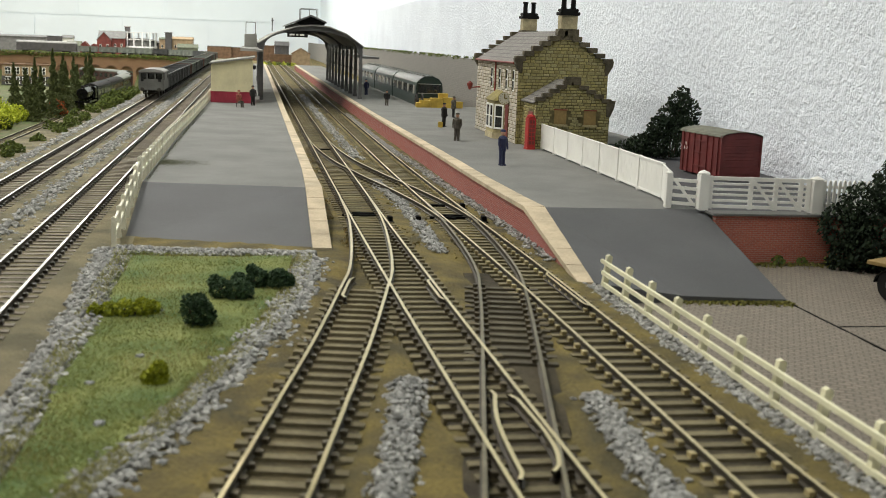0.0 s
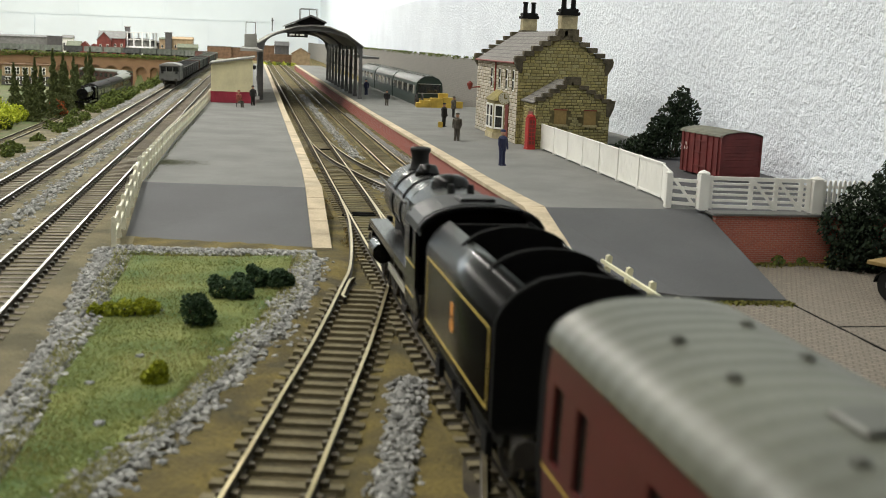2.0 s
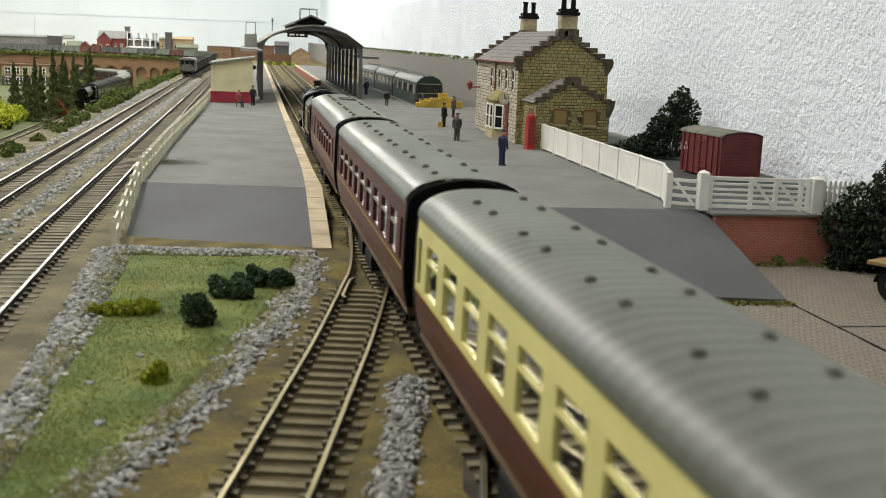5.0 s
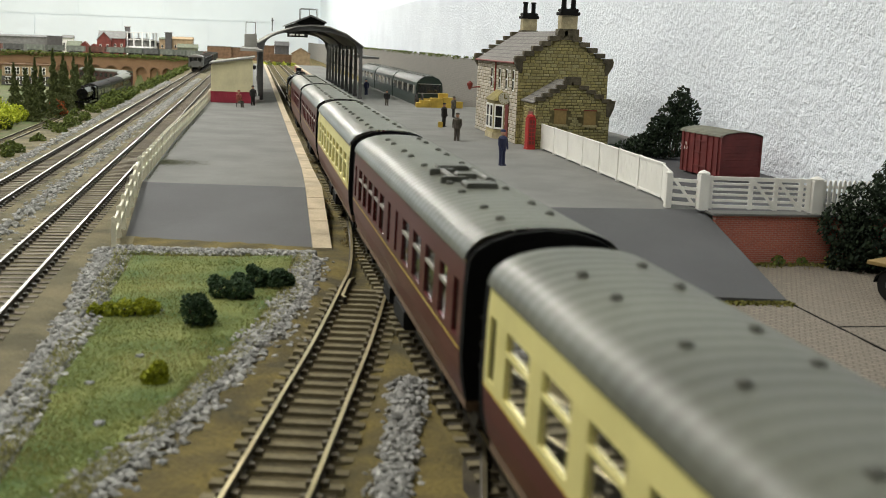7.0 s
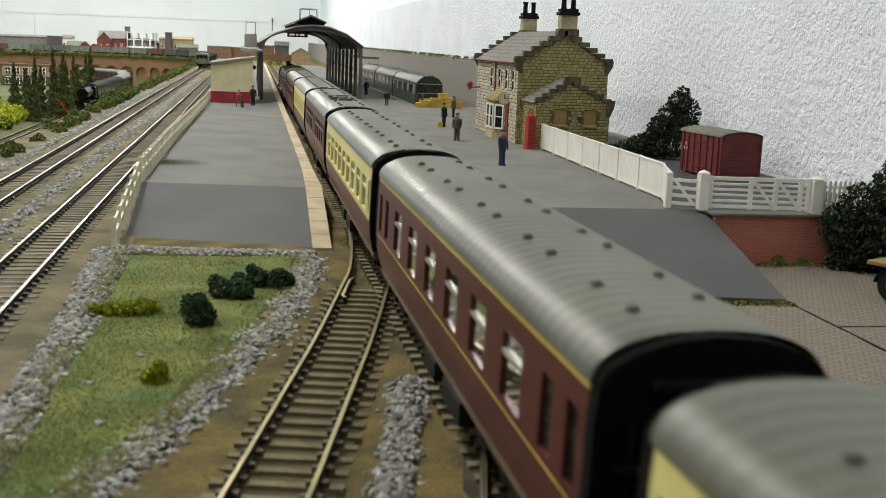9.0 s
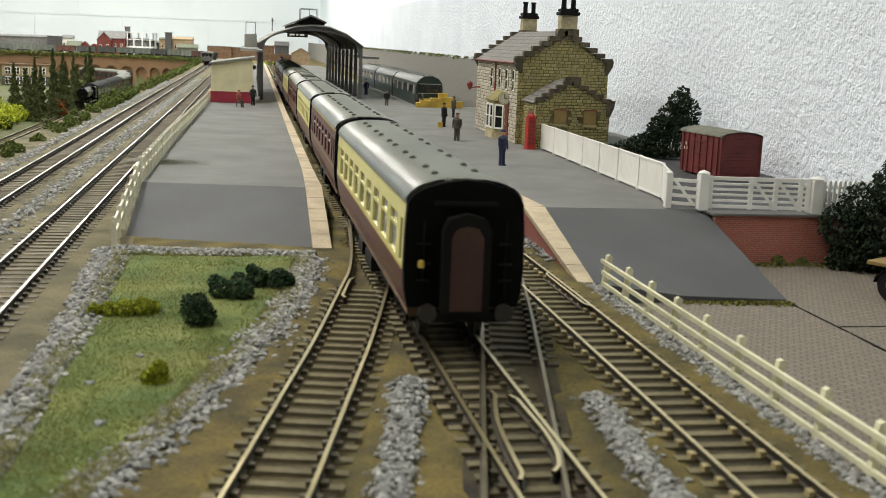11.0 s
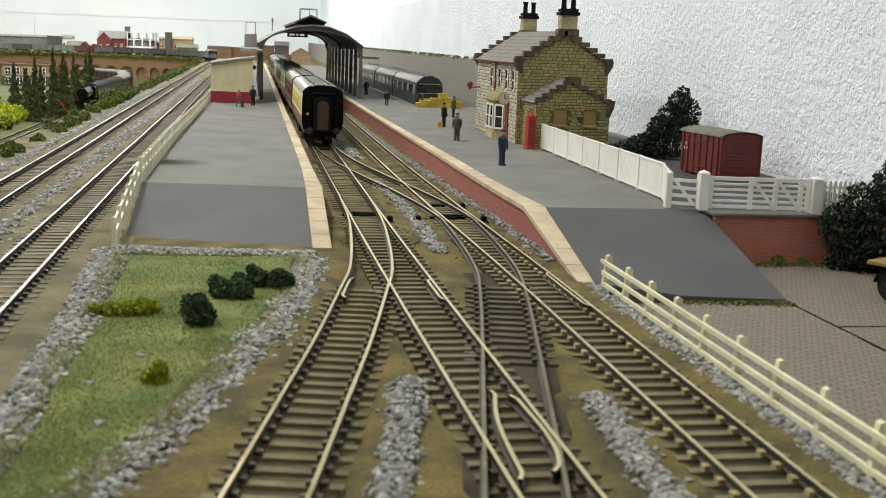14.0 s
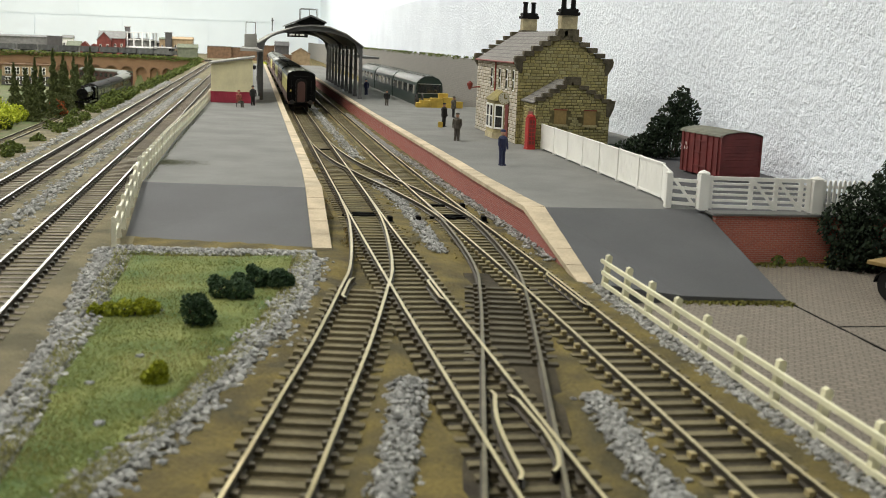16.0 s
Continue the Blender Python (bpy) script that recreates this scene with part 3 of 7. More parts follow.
def coach_roof():
    if "roof" in ROOF_DATA:
        return ROOF_DATA["roof"]
    bm = B()
    n = 14
    arc = []
    for i in range(n + 1):
        a = math.pi * i / n
        c = math.cos(a)
        arc.append((-17.9 * math.copysign(abs(c) ** 0.80, c), 45.2 + 7.5 * math.sin(a) ** 0.95))
    ys = [-ROOF_H - 0.8]
    for k in range(45):
        y = -118.8 + 5.4 * k
        ys += [y - 0.9, y - 0.4, y + 0.4, y + 0.9]
    ys.append(ROOF_H + 0.8)
    rows = []
    for k, y in enumerate(ys):
        up = 0.085 if 0 < k < len(ys) - 1 and (k - 1) % 4 in (1, 2) else 0.0
        rows.append([bm.verts.new((x * (1 + up * 0.008), y, z + up)) for x, z in arc])
    for a, b in zip(rows, rows[1:]):
        for i in range(n):
            bm.faces.new((a[i], a[i + 1], b[i + 1], b[i]))
    finish(bm, True)
    me = bpy.data.meshes.new("roof")
    bm.transform(Matrix.Scale(MM, 4))
    bm.to_mesh(me)
    bm.free()
    me.materials.append(M_ROOF)
    ROOF_DATA["roof"] = me
    return me


def bogie(parent, y):
    bm = B()
    for s in (-1, 1):
        extrude(bm, [(-17, 7.5), (-15, 9.2), (-5, 9.6), (0, 7.8), (5, 9.6), (15, 9.2), (17, 7.5), (16, 5.4), (6, 4.6), (-6, 4.6), (-16, 5.4)], s * 12.2 - 0.8, s * 12.2 + 0.8, axis="x")
        for wy in (-10.5, 10.5):
            box(bm, s * 13 - 0.9, s * 13 + 0.9, wy - 2.2, wy + 2.2, 5.0, 9.0)
    box(bm, -12, 12, -3, 3, 7, 10)
    bg = part("bogie", bm, M_SOOT, parent, at=(0, y, 0))
    for wy in (-10.5, 10.5):
        bm = B()
        for s in (-1, 1):
            lathe(bm, [(0.8, s * 7.2), (6.6, s * 7.2), (7.3, s * 7.4), (6.8, s * 8.0), (6.6, s * 10.0), (1, s * 10.0)], 16, (0, 0, 0), axis="y")
        tube(bm, (0, -8, 0), (0, 8, 0), 0.9, n=8)
        bm.transform(Matrix.Rotation(radians(90), 4, "Z"))
        part("wheelset", bm, M_WHEEL, bg, at=(0, wy, 6.7), smooth=False)


def coach(kind, cream, label):
    t = thing("railway_coach", (0, 0, 0), label, "railway coach", "coaches of the express")
    wins = windows_for(kind)
    low, up, glaz = B(), B(), B()
    h = ROOF_H
    for s in (-1, 1):
        band(low, s, 14.2, 25.2, -h, h)
        band(up, s, 25.2, WIN_Z0, -h, h)
        band(up, s, WIN_Z1, 45.6, -h, h)
        edges = sorted([(y - w / 2, y + w / 2) for y, w in wins])
        prev = -h
        for a, b in edges:
            band(up, s, WIN_Z0, WIN_Z1, prev, a)
            for yy in (a, b):
                quad(up, (s * side_x(WIN_Z0), yy, WIN_Z0), (s * side_x(WIN_Z1), yy, WIN_Z1), (s * (side_x(WIN_Z1) - 0.9), yy, WIN_Z1), (s * (side_x(WIN_Z0) - 0.9), yy, WIN_Z0))
            for z in (WIN_Z0, WIN_Z1):
                quad(up, (s * side_x(z), a, z), (s * side_x(z), b, z), (s * (side_x(z) - 0.9), b, z), (s * (side_x(z) - 0.9), a, z))
            prev = b
        band(up, s, WIN_Z0, WIN_Z1, prev, h)
    part("lower_side", low, M_MAROON, t)
    part("window_band", up, M_CREAM if cream else M_MAROON, t, "cream window band" if cream else "")
    for s in (-1, 1):
        for y, w in wins:
            bm = B()
            band(bm, s, WIN_Z0, WIN_Z1, y - w / 2, y + w / 2, out=-0.7)
            g = part("window_pane", bm, M_PANE, t)
            g.visible_shadow = False
            if w > 9:
                bm = B()
                for zz in (WIN_Z1 - 4.2, ):
                    box(bm, s * (side_x(zz) - 0.3) - 0.3, s * (side_x(zz) - 0.3) + 0.3, y - w / 2, y + w / 2, zz - 0.45, zz + 0.45)
                part("glazing_bar", bm, M_CREAM if cream else M_ALU, t)
    bm = B()
    for s in (-1, 1):
        band(bm, s, 24.9, 25.5, -h, h, out=0.06)
        band(bm, s, 43.9 if kind == "first" else 44.8, 45.5, -h, h, out=0.06)
    part("lining", bm, M_LINING, t, "thin yellow lining")
    roof = new("roof", coach_roof())
    roof.parent = t
    for k in range(10):
        for x in (-7.0, 7.0):
            bm = B()
            lathe(bm, [(1.6, 0), (1.0, 1.0), (1.25, 1.2), (1.0, 2.1), (0.4, 2.4)], 8, (x, -109 + 47 * (k // 2) + 18 * (k % 2) + (8 if x > 0 else 0), 50.9))
            part("roof_vent", bm, M_ROOF_D, t)
    if kind == "diner":
        for y, x, l, w in ((-30, -5, 22, 2), (-30, 5, 22, 2), (-52, 0, 8, 9), (-8, 0, 7, 10), (-40, -5, 2, 8), (-20, -5, 2, 8), (-30, 0, 6, 6)):
            bm = B()
            box(bm, x - w / 2, x + w / 2, y - l / 2, y + l / 2, 50.2, 54.1, bevel=0.5)
            part("kitchen_vent", bm, M_ROOF_D, t)
    if kind == "brake":
        for y in (60, 44):
            bm = B()
            box(bm, -3, 6, y - 4, y + 4, 50.2, 53.6, bevel=0.6)
            part("roof_duct", bm, M_ROOF_D, t)
    ring = [(-x, z) for x, z in SIDE] + [(-16.0, 47.8), (-12.5, 50.0), (-7, 51.8), (0, 52.5), (7, 51.8), (12.5, 50.0), (16.0, 47.8)] + [(x, z) for x, z in reversed(SIDE)]
    for s in (-1, 1):
        bm = B()
        extrude(bm, ring, s * (ROOF_H + 0.2), s * COACH_L / 2)
        end = part("coach_end", bm, M_MATT, t, "black painted coach end")
        bm = B()
        a, b = s * COACH_L / 2, s * (COACH_L / 2 + 4.5)
        extrude(bm, [(-7.2, 13), (-7.2, 38), (-5.5, 41.5), (0, 43), (5.5, 41.5), (7.2, 38), (7.2, 13)], min(a, b), max(a, b))
        part("gangway", bm, M_SOOT, end)
        bm = B()
        b2 = s * (COACH_L / 2 + 4.9)
        extrude(bm, [(-4.8, 14), (-4.8, 36), (-3.2, 38.6), (0, 39.4), (3.2, 38.6), (4.8, 36), (4.8, 14)], min(b, b2), max(b, b2))
        part("gangway_board", bm, M_BROWN, end, "brown gangway end board")
        bm = B()
        extrude(bm, [(-9.5, 45), (9.5, 45), (9.5, 46.2), (-9.5, 46.2)], min(a, a + s * 1.2), max(a, a + s * 1.2))
        for x in (-12.4, 12.4):
            tube(bm, (x, a, 18), (x, a + s * 0.8, 40), 0.35, n=6)
            for z in (22, 27, 33):
                box(bm, x - 2, x + 2, min(a, a + s * 1.3), max(a, a + s * 1.3), z, z + 0.7)
        part("end_steps", bm, M_SOOT, end)
        for x in (-11.5, 11.5):
            bm = B()
            tube(bm, (x, a - s, 13.6), (x, a + s * 5, 13.6), 1.3, n=10)
            tube(bm, (x, a + s * 5, 13.6), (x, a + s * 5.8, 13.6), 2.8, n=14)
            part("buffer", bm, M_WHEEL, end)
        bm = B()
        lathe(bm, [(0.3, 0), (1.0, 0.2), (1.0, 2.0), (0.4, 2.4)], 8, (-13.2, a + s * 1.2, 26.4))
        part("lamp", bm, M_LINING, end)
        box_bm = B()
        box(box_bm, -13, 13, min(a - s * 8, a), max(a - s * 8, a), 9.5, 12.5)
        part("headstock", box_bm, M_SOOT, end)
    bm = B()
    box(bm, -15.6, 15.6, -h, h, 10.6, 14.0)
    for s in (-1, 1):
        box(bm, s * 15.9 - 0.3, s * 15.9 + 0.3, -h, h, 11.2, 14.3)
    for y in range(-108, 109, 12):
        box(bm, -15, -2.5, y - 2, y + 2, 14, 21)
        box(bm, 2.5, 15, y - 2, y + 2, 14, 21)
        box(bm, -15, -2.5, y - 2.2, y - 0.6, 21, 27)
        box(bm, 2.5, 15, y - 2.2, y - 0.6, 21, 27)
    pt = B()
    box(pt, 3.0, 3.8, -h + 4, h - 4, 14.0, 45.0)
    part("partition", pt, M_PARTITION, t, "brown corridor partition behind the windows")
    part("interior", bm, M_SEAT, t, "brown seats seen through the windows")
    bm = B()
    for y in range(-102, 103, 12):
        for x in (-10, 10):
            box(bm, x - 5.5, x + 5.5, y - 2.0, y + 2.0, 22.4, 23.0)
    part("tables", bm, M_TABLE, t)
    bm = B()
    box(bm, -3, 3, -h, h, 8.8, 10.6)
    for s in (-1, 1):
        extrude(bm, [(-70, 10.6), (-44, 5.0), (44, 5.0), (70, 10.6), (68, 10.6), (43, 6.0), (-43, 6.0), (-68, 10.6)], s * 11 - 0.5, s * 11 + 0.5, axis="x")
        box(bm, s * 13.5 - 3, s * 13.5 + 3, -26, -4, 4.6, 10.6, bevel=0.5)
        box(bm, s * 13.5 - 3, s * 13.5 + 3, 8, 24, 5.0, 10.6, bevel=0.5)
    part("underframe", bm, M_SOOT, t)
    for y in (-92, 92):
        bogie(t, y)
    return t


def spoked_wheel(parent, name, y, z, r, x, thick=1.8):
    bm = B()
    sg = 1 if x > 0 else -1
    n = 24
    for rr0, rr1 in ((r * 0.86, r),):
        ri, ro = [], []
        for k in (0, 1):
            for i in range(n):
                a = 2 * math.pi * i / n
                ri.append(bm.verts.new((k * thick * sg, rr0 * math.cos(a), rr0 * math.sin(a))))
                ro.append(bm.verts.new((k * thick * sg, rr1 * math.cos(a), rr1 * math.sin(a))))
        for i in range(n):
            j = (i + 1) % n
            bm.faces.new((ri[i], ri[j], ro[j], ro[i]))
            bm.faces.new((ri[n + i], ri[n + j], ro[n + j], ro[n + i]))
            bm.faces.new((ro[i], ro[j], ro[n + j], ro[n + i]))
            bm.faces.new((ri[i], ri[j], ri[n + j], ri[n + i]))
    tube(bm, (0, 0, 0), (thick * sg * 1.2, 0, 0), r * 0.18, n=10)
    for i in range(14):
        a = 2 * math.pi * i / 14
        tube(bm, (thick * sg * 0.5, 0, 0), (thick * sg * 0.5, r * 0.9 * math.cos(a), r * 0.9 * math.sin(a)), 0.4, n=4, caps=False)
    return part(name, bm, M_WHEEL, parent, at=(x, y, z))


def squeeze(t, k, both=False):
    """Shorten or lengthen a vehicle along its line; turned parts keep their shape."""
    for o in t.children_recursive:
        if o.location.length > 0:
            if both or o.location.y < 0:
                o.location.y *= k
            continue
        for v in o.data.vertices:
            if both or v.co.y < 0:
                v.co.y *= k


def locomotive():
    """Origin on the rails below the chimney."""
    t = thing("steam_locomotive", (0, 0, 0), "glossy black model steam locomotive with copper capped details", "steam locomotive")
    bm = B()
    lathe(bm, [(0.1, 15.2), (9.5, 15.0), (11.4, 14), (11.4, -11), (11.2, -11.5), (11.2, -12), (12.0, -60), (12.4, -78)], 28, (0, 0, 34.5), axis="y")
    part("boiler", bm, M_LOCO, t, smooth=True)
    for y in (-12, -44, -76):
        bm = B()
        lathe(bm, [(11.3 + (-y - 12) / 64, y - 0.6), (11.75 + (-y - 12) / 64, y - 0.5), (11.75 + (-y - 12) / 64, y + 0.5), (11.3 + (-y - 12) / 64, y + 0.6)], 28, (0, 0, 34.5), axis="y")
        part("boiler_band", bm, M_BLACK, t, smooth=False)
    bm = B()
    prof = [(-13.6, 18), (-13.6, 36), (-12.2, 42), (-8.5, 46), (-3, 47.6), (3, 47.6), (8.5, 46), (12.2, 42), (13.6, 36), (13.6, 18)]
    extrude(bm, prof, -119, -78)
    part("firebox", bm, M_LOCO, t)
    bm = B()
    lathe(bm, [(5.2, 44.0), (3.8, 46.0), (3.2, 48.5), (3.3, 51.0), (3.9, 52.3), (3.9, 53.3), (3.0, 53.7), (2.7, 53.6), (2.6, 50)], 18)
    part("chimney", bm, M_BLACK, t, smooth=True)
    bm = B()
    lathe(bm, [(8.0, 44.5), (6.6, 46.5), (6.2, 48.6), (5.2, 50.0), (3.0, 50.8), (0.2, 51.1)], 18, (0, -82, 0))
    part("dome", bm, M_LOCO, t, smooth=True)
    bm = B()
    lathe(bm, [(4.6, 45), (4.0, 47), (3.0, 49), (0.3, 49.4)], 14, (0, -24, 0))
    part("top_feed", bm, M_LOCO, t, smooth=True)
    for x in (-3, 3):
        bm = B()
        tube(bm, (x, -106, 46.5), (x, -106, 50.0), 1.3, 1.0, n=10)
        part("safety_valve", bm, M_BLACK, t)
    for s in (-1, 1):
        bm = B()
        box(bm, s * 12.2 - 3.4, s * 12.2 + 3.4, -119, 22, 22.2, 23.2)
        box(bm, s * 15.2 - 0.4, s * 15.2 + 0.4, -119, 22, 20.4, 23.2)
        extrude(bm, [(22, 23.2), (30, 18), (30, 17), (22, 22)], s * 12.2 - 3.4, s * 12.2 + 3.4, axis="x")
        part("running_plate", bm, M_LOCO, t)
    bm = B()
    box(bm, -14, 14, 28, 32, 11, 18)
    part("buffer_beam", bm, M_LOCO, t)
    bm = B()
    box(bm, -5, 5, -115, 28, 9, 22.5)
    part("frame", bm, M_SOOT, t)
    for s in (-1, 1):
        bm = B()
        tube(bm, (s * 12.6, 2, 13), (s * 12.6, 18, 13), 4.0, n=18)
        part("cylinder", bm, M_LOCO, t, smooth=False)
        bm = B()
        tube(bm, (s * 12.4, 20, 40), (s * 13.6, -78, 41), 0.45, n=6)
        part("handrail", bm, M_WHEEL, t)
        bm = B()
        tube(bm, (s * 11.5, 30, 13.6), (s * 11.5, 36, 13.6), 1.4, n=10)
        tube(bm, (s * 11.5, 36, 13.6), (s * 11.5, 37, 13.6), 3, n=14)
        part("buffer", bm, M_WHEEL, t)
        for y in (-14, -47, -80):
            spoked_wheel(t, "driving_wheel", y, 12.0, 12.0, s * 8)
        for y in (6, 24):
            spoked_wheel(t, "pony_wheel", y, 6.2, 6.2, s * 8)
        bm = B()
        box(bm, s * 12.2 - 0.5, s * 12.2 + 0.5, -78, -18, 10.4, 12.6)
        part("coupling_rod", bm, M_ALU, t)
    # cab
    bm = B()
    for s in (-1, 1):
        extrude(bm, [(-152, 17), (-119, 17), (-119, 42), (-126, 42), (-126, 31), (-136, 31), (-136, 42), (-141, 42), (-143, 24), (-152, 20)], s * 17.2 - 0.5, s * 17.2 + 0.5, axis="x")
    box(bm, -17, 17, -120, -119, 18, 44)
    cab = part("cab", bm, M_LOCO, t)
    bm = B()
    roof = []
    for i in range(13):
        a = math.pi * i / 12
        roof.append((-18 * math.copysign(abs(math.cos(a)) ** 0.85, math.cos(a)), 40.6 + 7.8 * math.sin(a)))
    sheet(bm, roof, -150, -118, steps=1)
    sheet(bm, [(x * 0.96, z - 0.9) for x, z in roof], -150, -118, steps=1)
    for y in (-147,):
        rr = [(x * 1.005, z + 0.3) for x, z in roof] + [(x, z - 0.2) for x, z in reversed(roof)]
        rb = B()
        extrude(rb, rr, y - 0.7, y + 0.7)
        part("roof_rib", rb, M_BLACK, cab)
    part("cab_roof", bm, M_BLACK, cab, smooth=False)
    bm = B()
    extrude(bm, [(-17, 30)] + [(x * 0.95, z - 1.0) for x, z in roof] + [(17, 30)], -121.2, -120.2)
    part("backhead", bm, M_MATT, cab)
    bm = B()
    box(bm, -5, 5, -140, -128, 47.6, 49.2, bevel=0.5)
    part("roof_ventilator", bm, M_BLACK, cab)
    for s in (-1, 1):
        bm = B()
        for z in (21, 29.5):
            box(bm, s * 17.75 - 0.04, s * 17.75 + 0.04, -141, -121, z, z + 0.4)
        part("cab_lining", bm, M_LINING, cab, "thin orange lining")
    squeeze(t, 0.77)
    return t


def tender():
    """Origin on the rails at the middle of the tender."""
    t = thing("tender", (0, 0, 0), "black model tender with orange lining and an oval crest", "tender")
    bm = B()
    half = [(-17.4, 16), (-17.9, 17), (-17.9, 37.2), (-17.5, 38.8), (-16.0, 41.2), (-13.8, 43.4), (-11.4, 44.8)]
    for s in (-1, 1):
        prof = [(s * x, z) for x, z in half] + [(s * -11.0, 44.0), (s * -13.2, 42.6), (s * -15.4, 40.4), (s * -17.0, 36.6), (s * -17.0, 16)]
        extrude(bm, prof, -33, 30)
    part("tank_side", bm, M_LOCO, t, smooth=True)
    ring = [(x, z) for x, z in half] + [(-8, 46.4), (0, 47.4), (8, 46.4)] + [(-x, z) for x, z in reversed(half)]
    for y0, y1 in ((-34, -32.6), (29, 30.4)):
        bm = B()
        extrude(bm, ring if y0 < 0 else [(x, min(z, 44)) for x, z in ring], y0, y1)
        part("bulkhead", bm, M_MATT, t)
    bm = B()
    rnd = random.Random(4)
    nx, ny = 14, 26
    g = [[bm.verts.new((-16 + 32 * i / nx, -32 + 61 * j / ny, 33 + 6 * (j / ny) + rnd.uniform(-1.4, 1.4) - 3 * abs(i / nx - 0.5))) for i in range(nx + 1)] for j in range(ny + 1)]
    for j in range(ny):
        for i in range(nx):
            bm.faces.new((g[j][i], g[j][i + 1], g[j + 1][i + 1], g[j + 1][i]))
    part("coal", bm, M_COAL, t)
    bm = B()
    rr = []
    for i in range(13):
        a = math.pi * i / 12
        rr.append((-14.5 * math.cos(a), 41.5 + 6.6 * math.sin(a)))
    rr += [(14.5, 30), (-14.5, 30)]
    extrude(bm, rr, -16, -14.6)
    part("coal_bulkhead", bm, M_MATT, t, smooth=False)
    bm = B()
    extrude(bm, rr, 7, 8.4)
    part("coal_bulkhead", bm, M_MATT, t)
    for s in (-1, 1):
        bm = B()
        for z in (19, 35.4):
            box(bm, s * 17.98 - 0.06, s * 17.98 + 0.06, -30.5, 28, z, z + 0.4)
        for y in (-30.5, 27.6):
            box(bm, s * 17.98 - 0.06, s * 17.98 + 0.06, y, y + 0.3, 19, 35.8)
        part("lining", bm, M_LINING, t, "thin orange lining")
        bm = B()
        tube(bm, (s * 17.9, 0, 26.4), (s * 18.05, 0, 26.4), 1.7, n=12)
        box(bm, s * 18.0 - 0.08, s * 18.0 + 0.08, -1.1, 1.3, 28.4, 31.6)
        part("crest", bm, M_ORANGE, t, "orange and white crest")
        bm = B()
        extrude(bm, [(-33, 15.5), (30, 15.5), (28, 11), (14, 8), (5, 11), (-5, 11), (-14, 8), (-31, 11)], s * 13 - 0.6, s * 13 + 0.6, axis="x")
        for y in (-22, 0, 22):
            box(bm, s * 14 - 0.8, s * 14 + 0.8, y - 2, y + 2, 6, 11)
        part("frame", bm, M_SOOT, t)
        for y in (-22, 0, 22):
            spoked_wheel(t, "tender_wheel", y, 7.6, 7.6, s * 8)
    bm = B()
    box(bm, -17, 17, -34, 31, 15, 17)
    part("footplate", bm, M_SOOT, t)
    for s in (-1, 1):
        bm = B()
        tube(bm, (s * 11.5, -34, 13.6), (s * 11.5, -39, 13.6), 1.4, n=10)
        tube(bm, (s * 11.5, -39, 13.6), (s * 11.5, -40, 13.6), 3, n=14)
        part("buffer", bm, M_WHEEL, t)
    squeeze(t, 1.3, True)
    for o in t.children:
        if o.name.split(".")[0] not in ("tender_wheel", "buffer", "frame"):
            for v in o.data.vertices:
                v.co.x *= 0.95
                v.co.z = (16 * MM + (v.co.z - 16 * MM) * 1.02) if v.co.z > 16 * MM else v.co.z
    return t


M_WAGON = mat("wagon_grey", (0.085, 0.088, 0.088), 0.6, 0, 0.3, 60, 500, 0.15, random_obj=0.35)
M_WAGON_IN = mat("wagon_load", (0.035, 0.03, 0.028), 0.9, 0, 0.4, 150, 700, 0.6)
M_VAN = mat("brake_van_grey", (0.125, 0.127, 0.12), 0.6, 0, 0.2, 60, 500, 0.1)
M_VANROOF = mat("van_roof", (0.26, 0.255, 0.245), 0.7, 0, 0.2, 60, 500, 0.1)


def four_wheels(t, base):
    bm = B()
    for s in (-1, 1):
        box(bm, s * 11.5 - 0.7, s * 11.5 + 0.7, -base - 6, base + 6, 9.5, 12.2)
        for y in (-base, base):
            box(bm, s * 12 - 0.8, s * 12 + 0.8, y - 3, y + 3, 5, 9.5)
    part("solebar", bm, M_SOOT, t)
    for y in (-base, base):
        bm = B()
        for s in (-1, 1):
            tube(bm, (s * 7.4, y, 6.4), (s * 10, y, 6.4), 6.4, n=16)
        tube(bm, (-8, y, 6.4), (8, y, 6.4), 1, n=8)
        part("wheelset", bm, M_WHEEL, t)


M_WAGON_R = mat("wagon_rust_red", (0.12, 0.055, 0.042), 0.7, 0, 0.3, 60, 500, 0.15, random_obj=0.25)
M_WAGON_G = mat("wagon_green_grey", (0.15, 0.165, 0.145), 0.7, 0, 0.3, 60, 500, 0.15, random_obj=0.25)


def mineral_wagon(label, paint=None):
    t = thing("mineral_wagon", (0, 0, 0), label, "goods wagon", "wagons of the goods train")
    bm = B()
    L, W = 34, 16.5
    box(bm, -W, W, -L, L, 12, 13.2)
    for s in (-1, 1):
        box(bm, s * W - 0.5, s * W + 0.5, -L, L, 12, 32)
        box(bm, -W, W, s * L - 0.5, s * L + 0.5, 12, 32.3)
        for y in (-24, -8, 8, 24):
            box(bm, s * (W + 0.9) - 0.5, s * (W + 0.9) + 0.5, y - 0.8, y + 0.8, 12, 32)
        box(bm, s * (W + 0.6) - 0.5, s * (W + 0.6) + 0.5, -L, L, 31, 32.6)
    part("body", bm, paint or M_WAGON, t)
    bm = B()
    g = [[bm.verts.new((x, y, 28.5 + random.uniform(-1.2, 1.2))) for x in (-16, -8, 0, 8, 16)] for y in range(-33, 34, 6)]
    for a, b in zip(g, g[1:]):
        for i in range(4):
            bm.faces.new((a[i], a[i + 1], b[i + 1], b[i]))
    part("load", bm, M_WAGON_IN, t)
    four_wheels(t, 18)
    return t


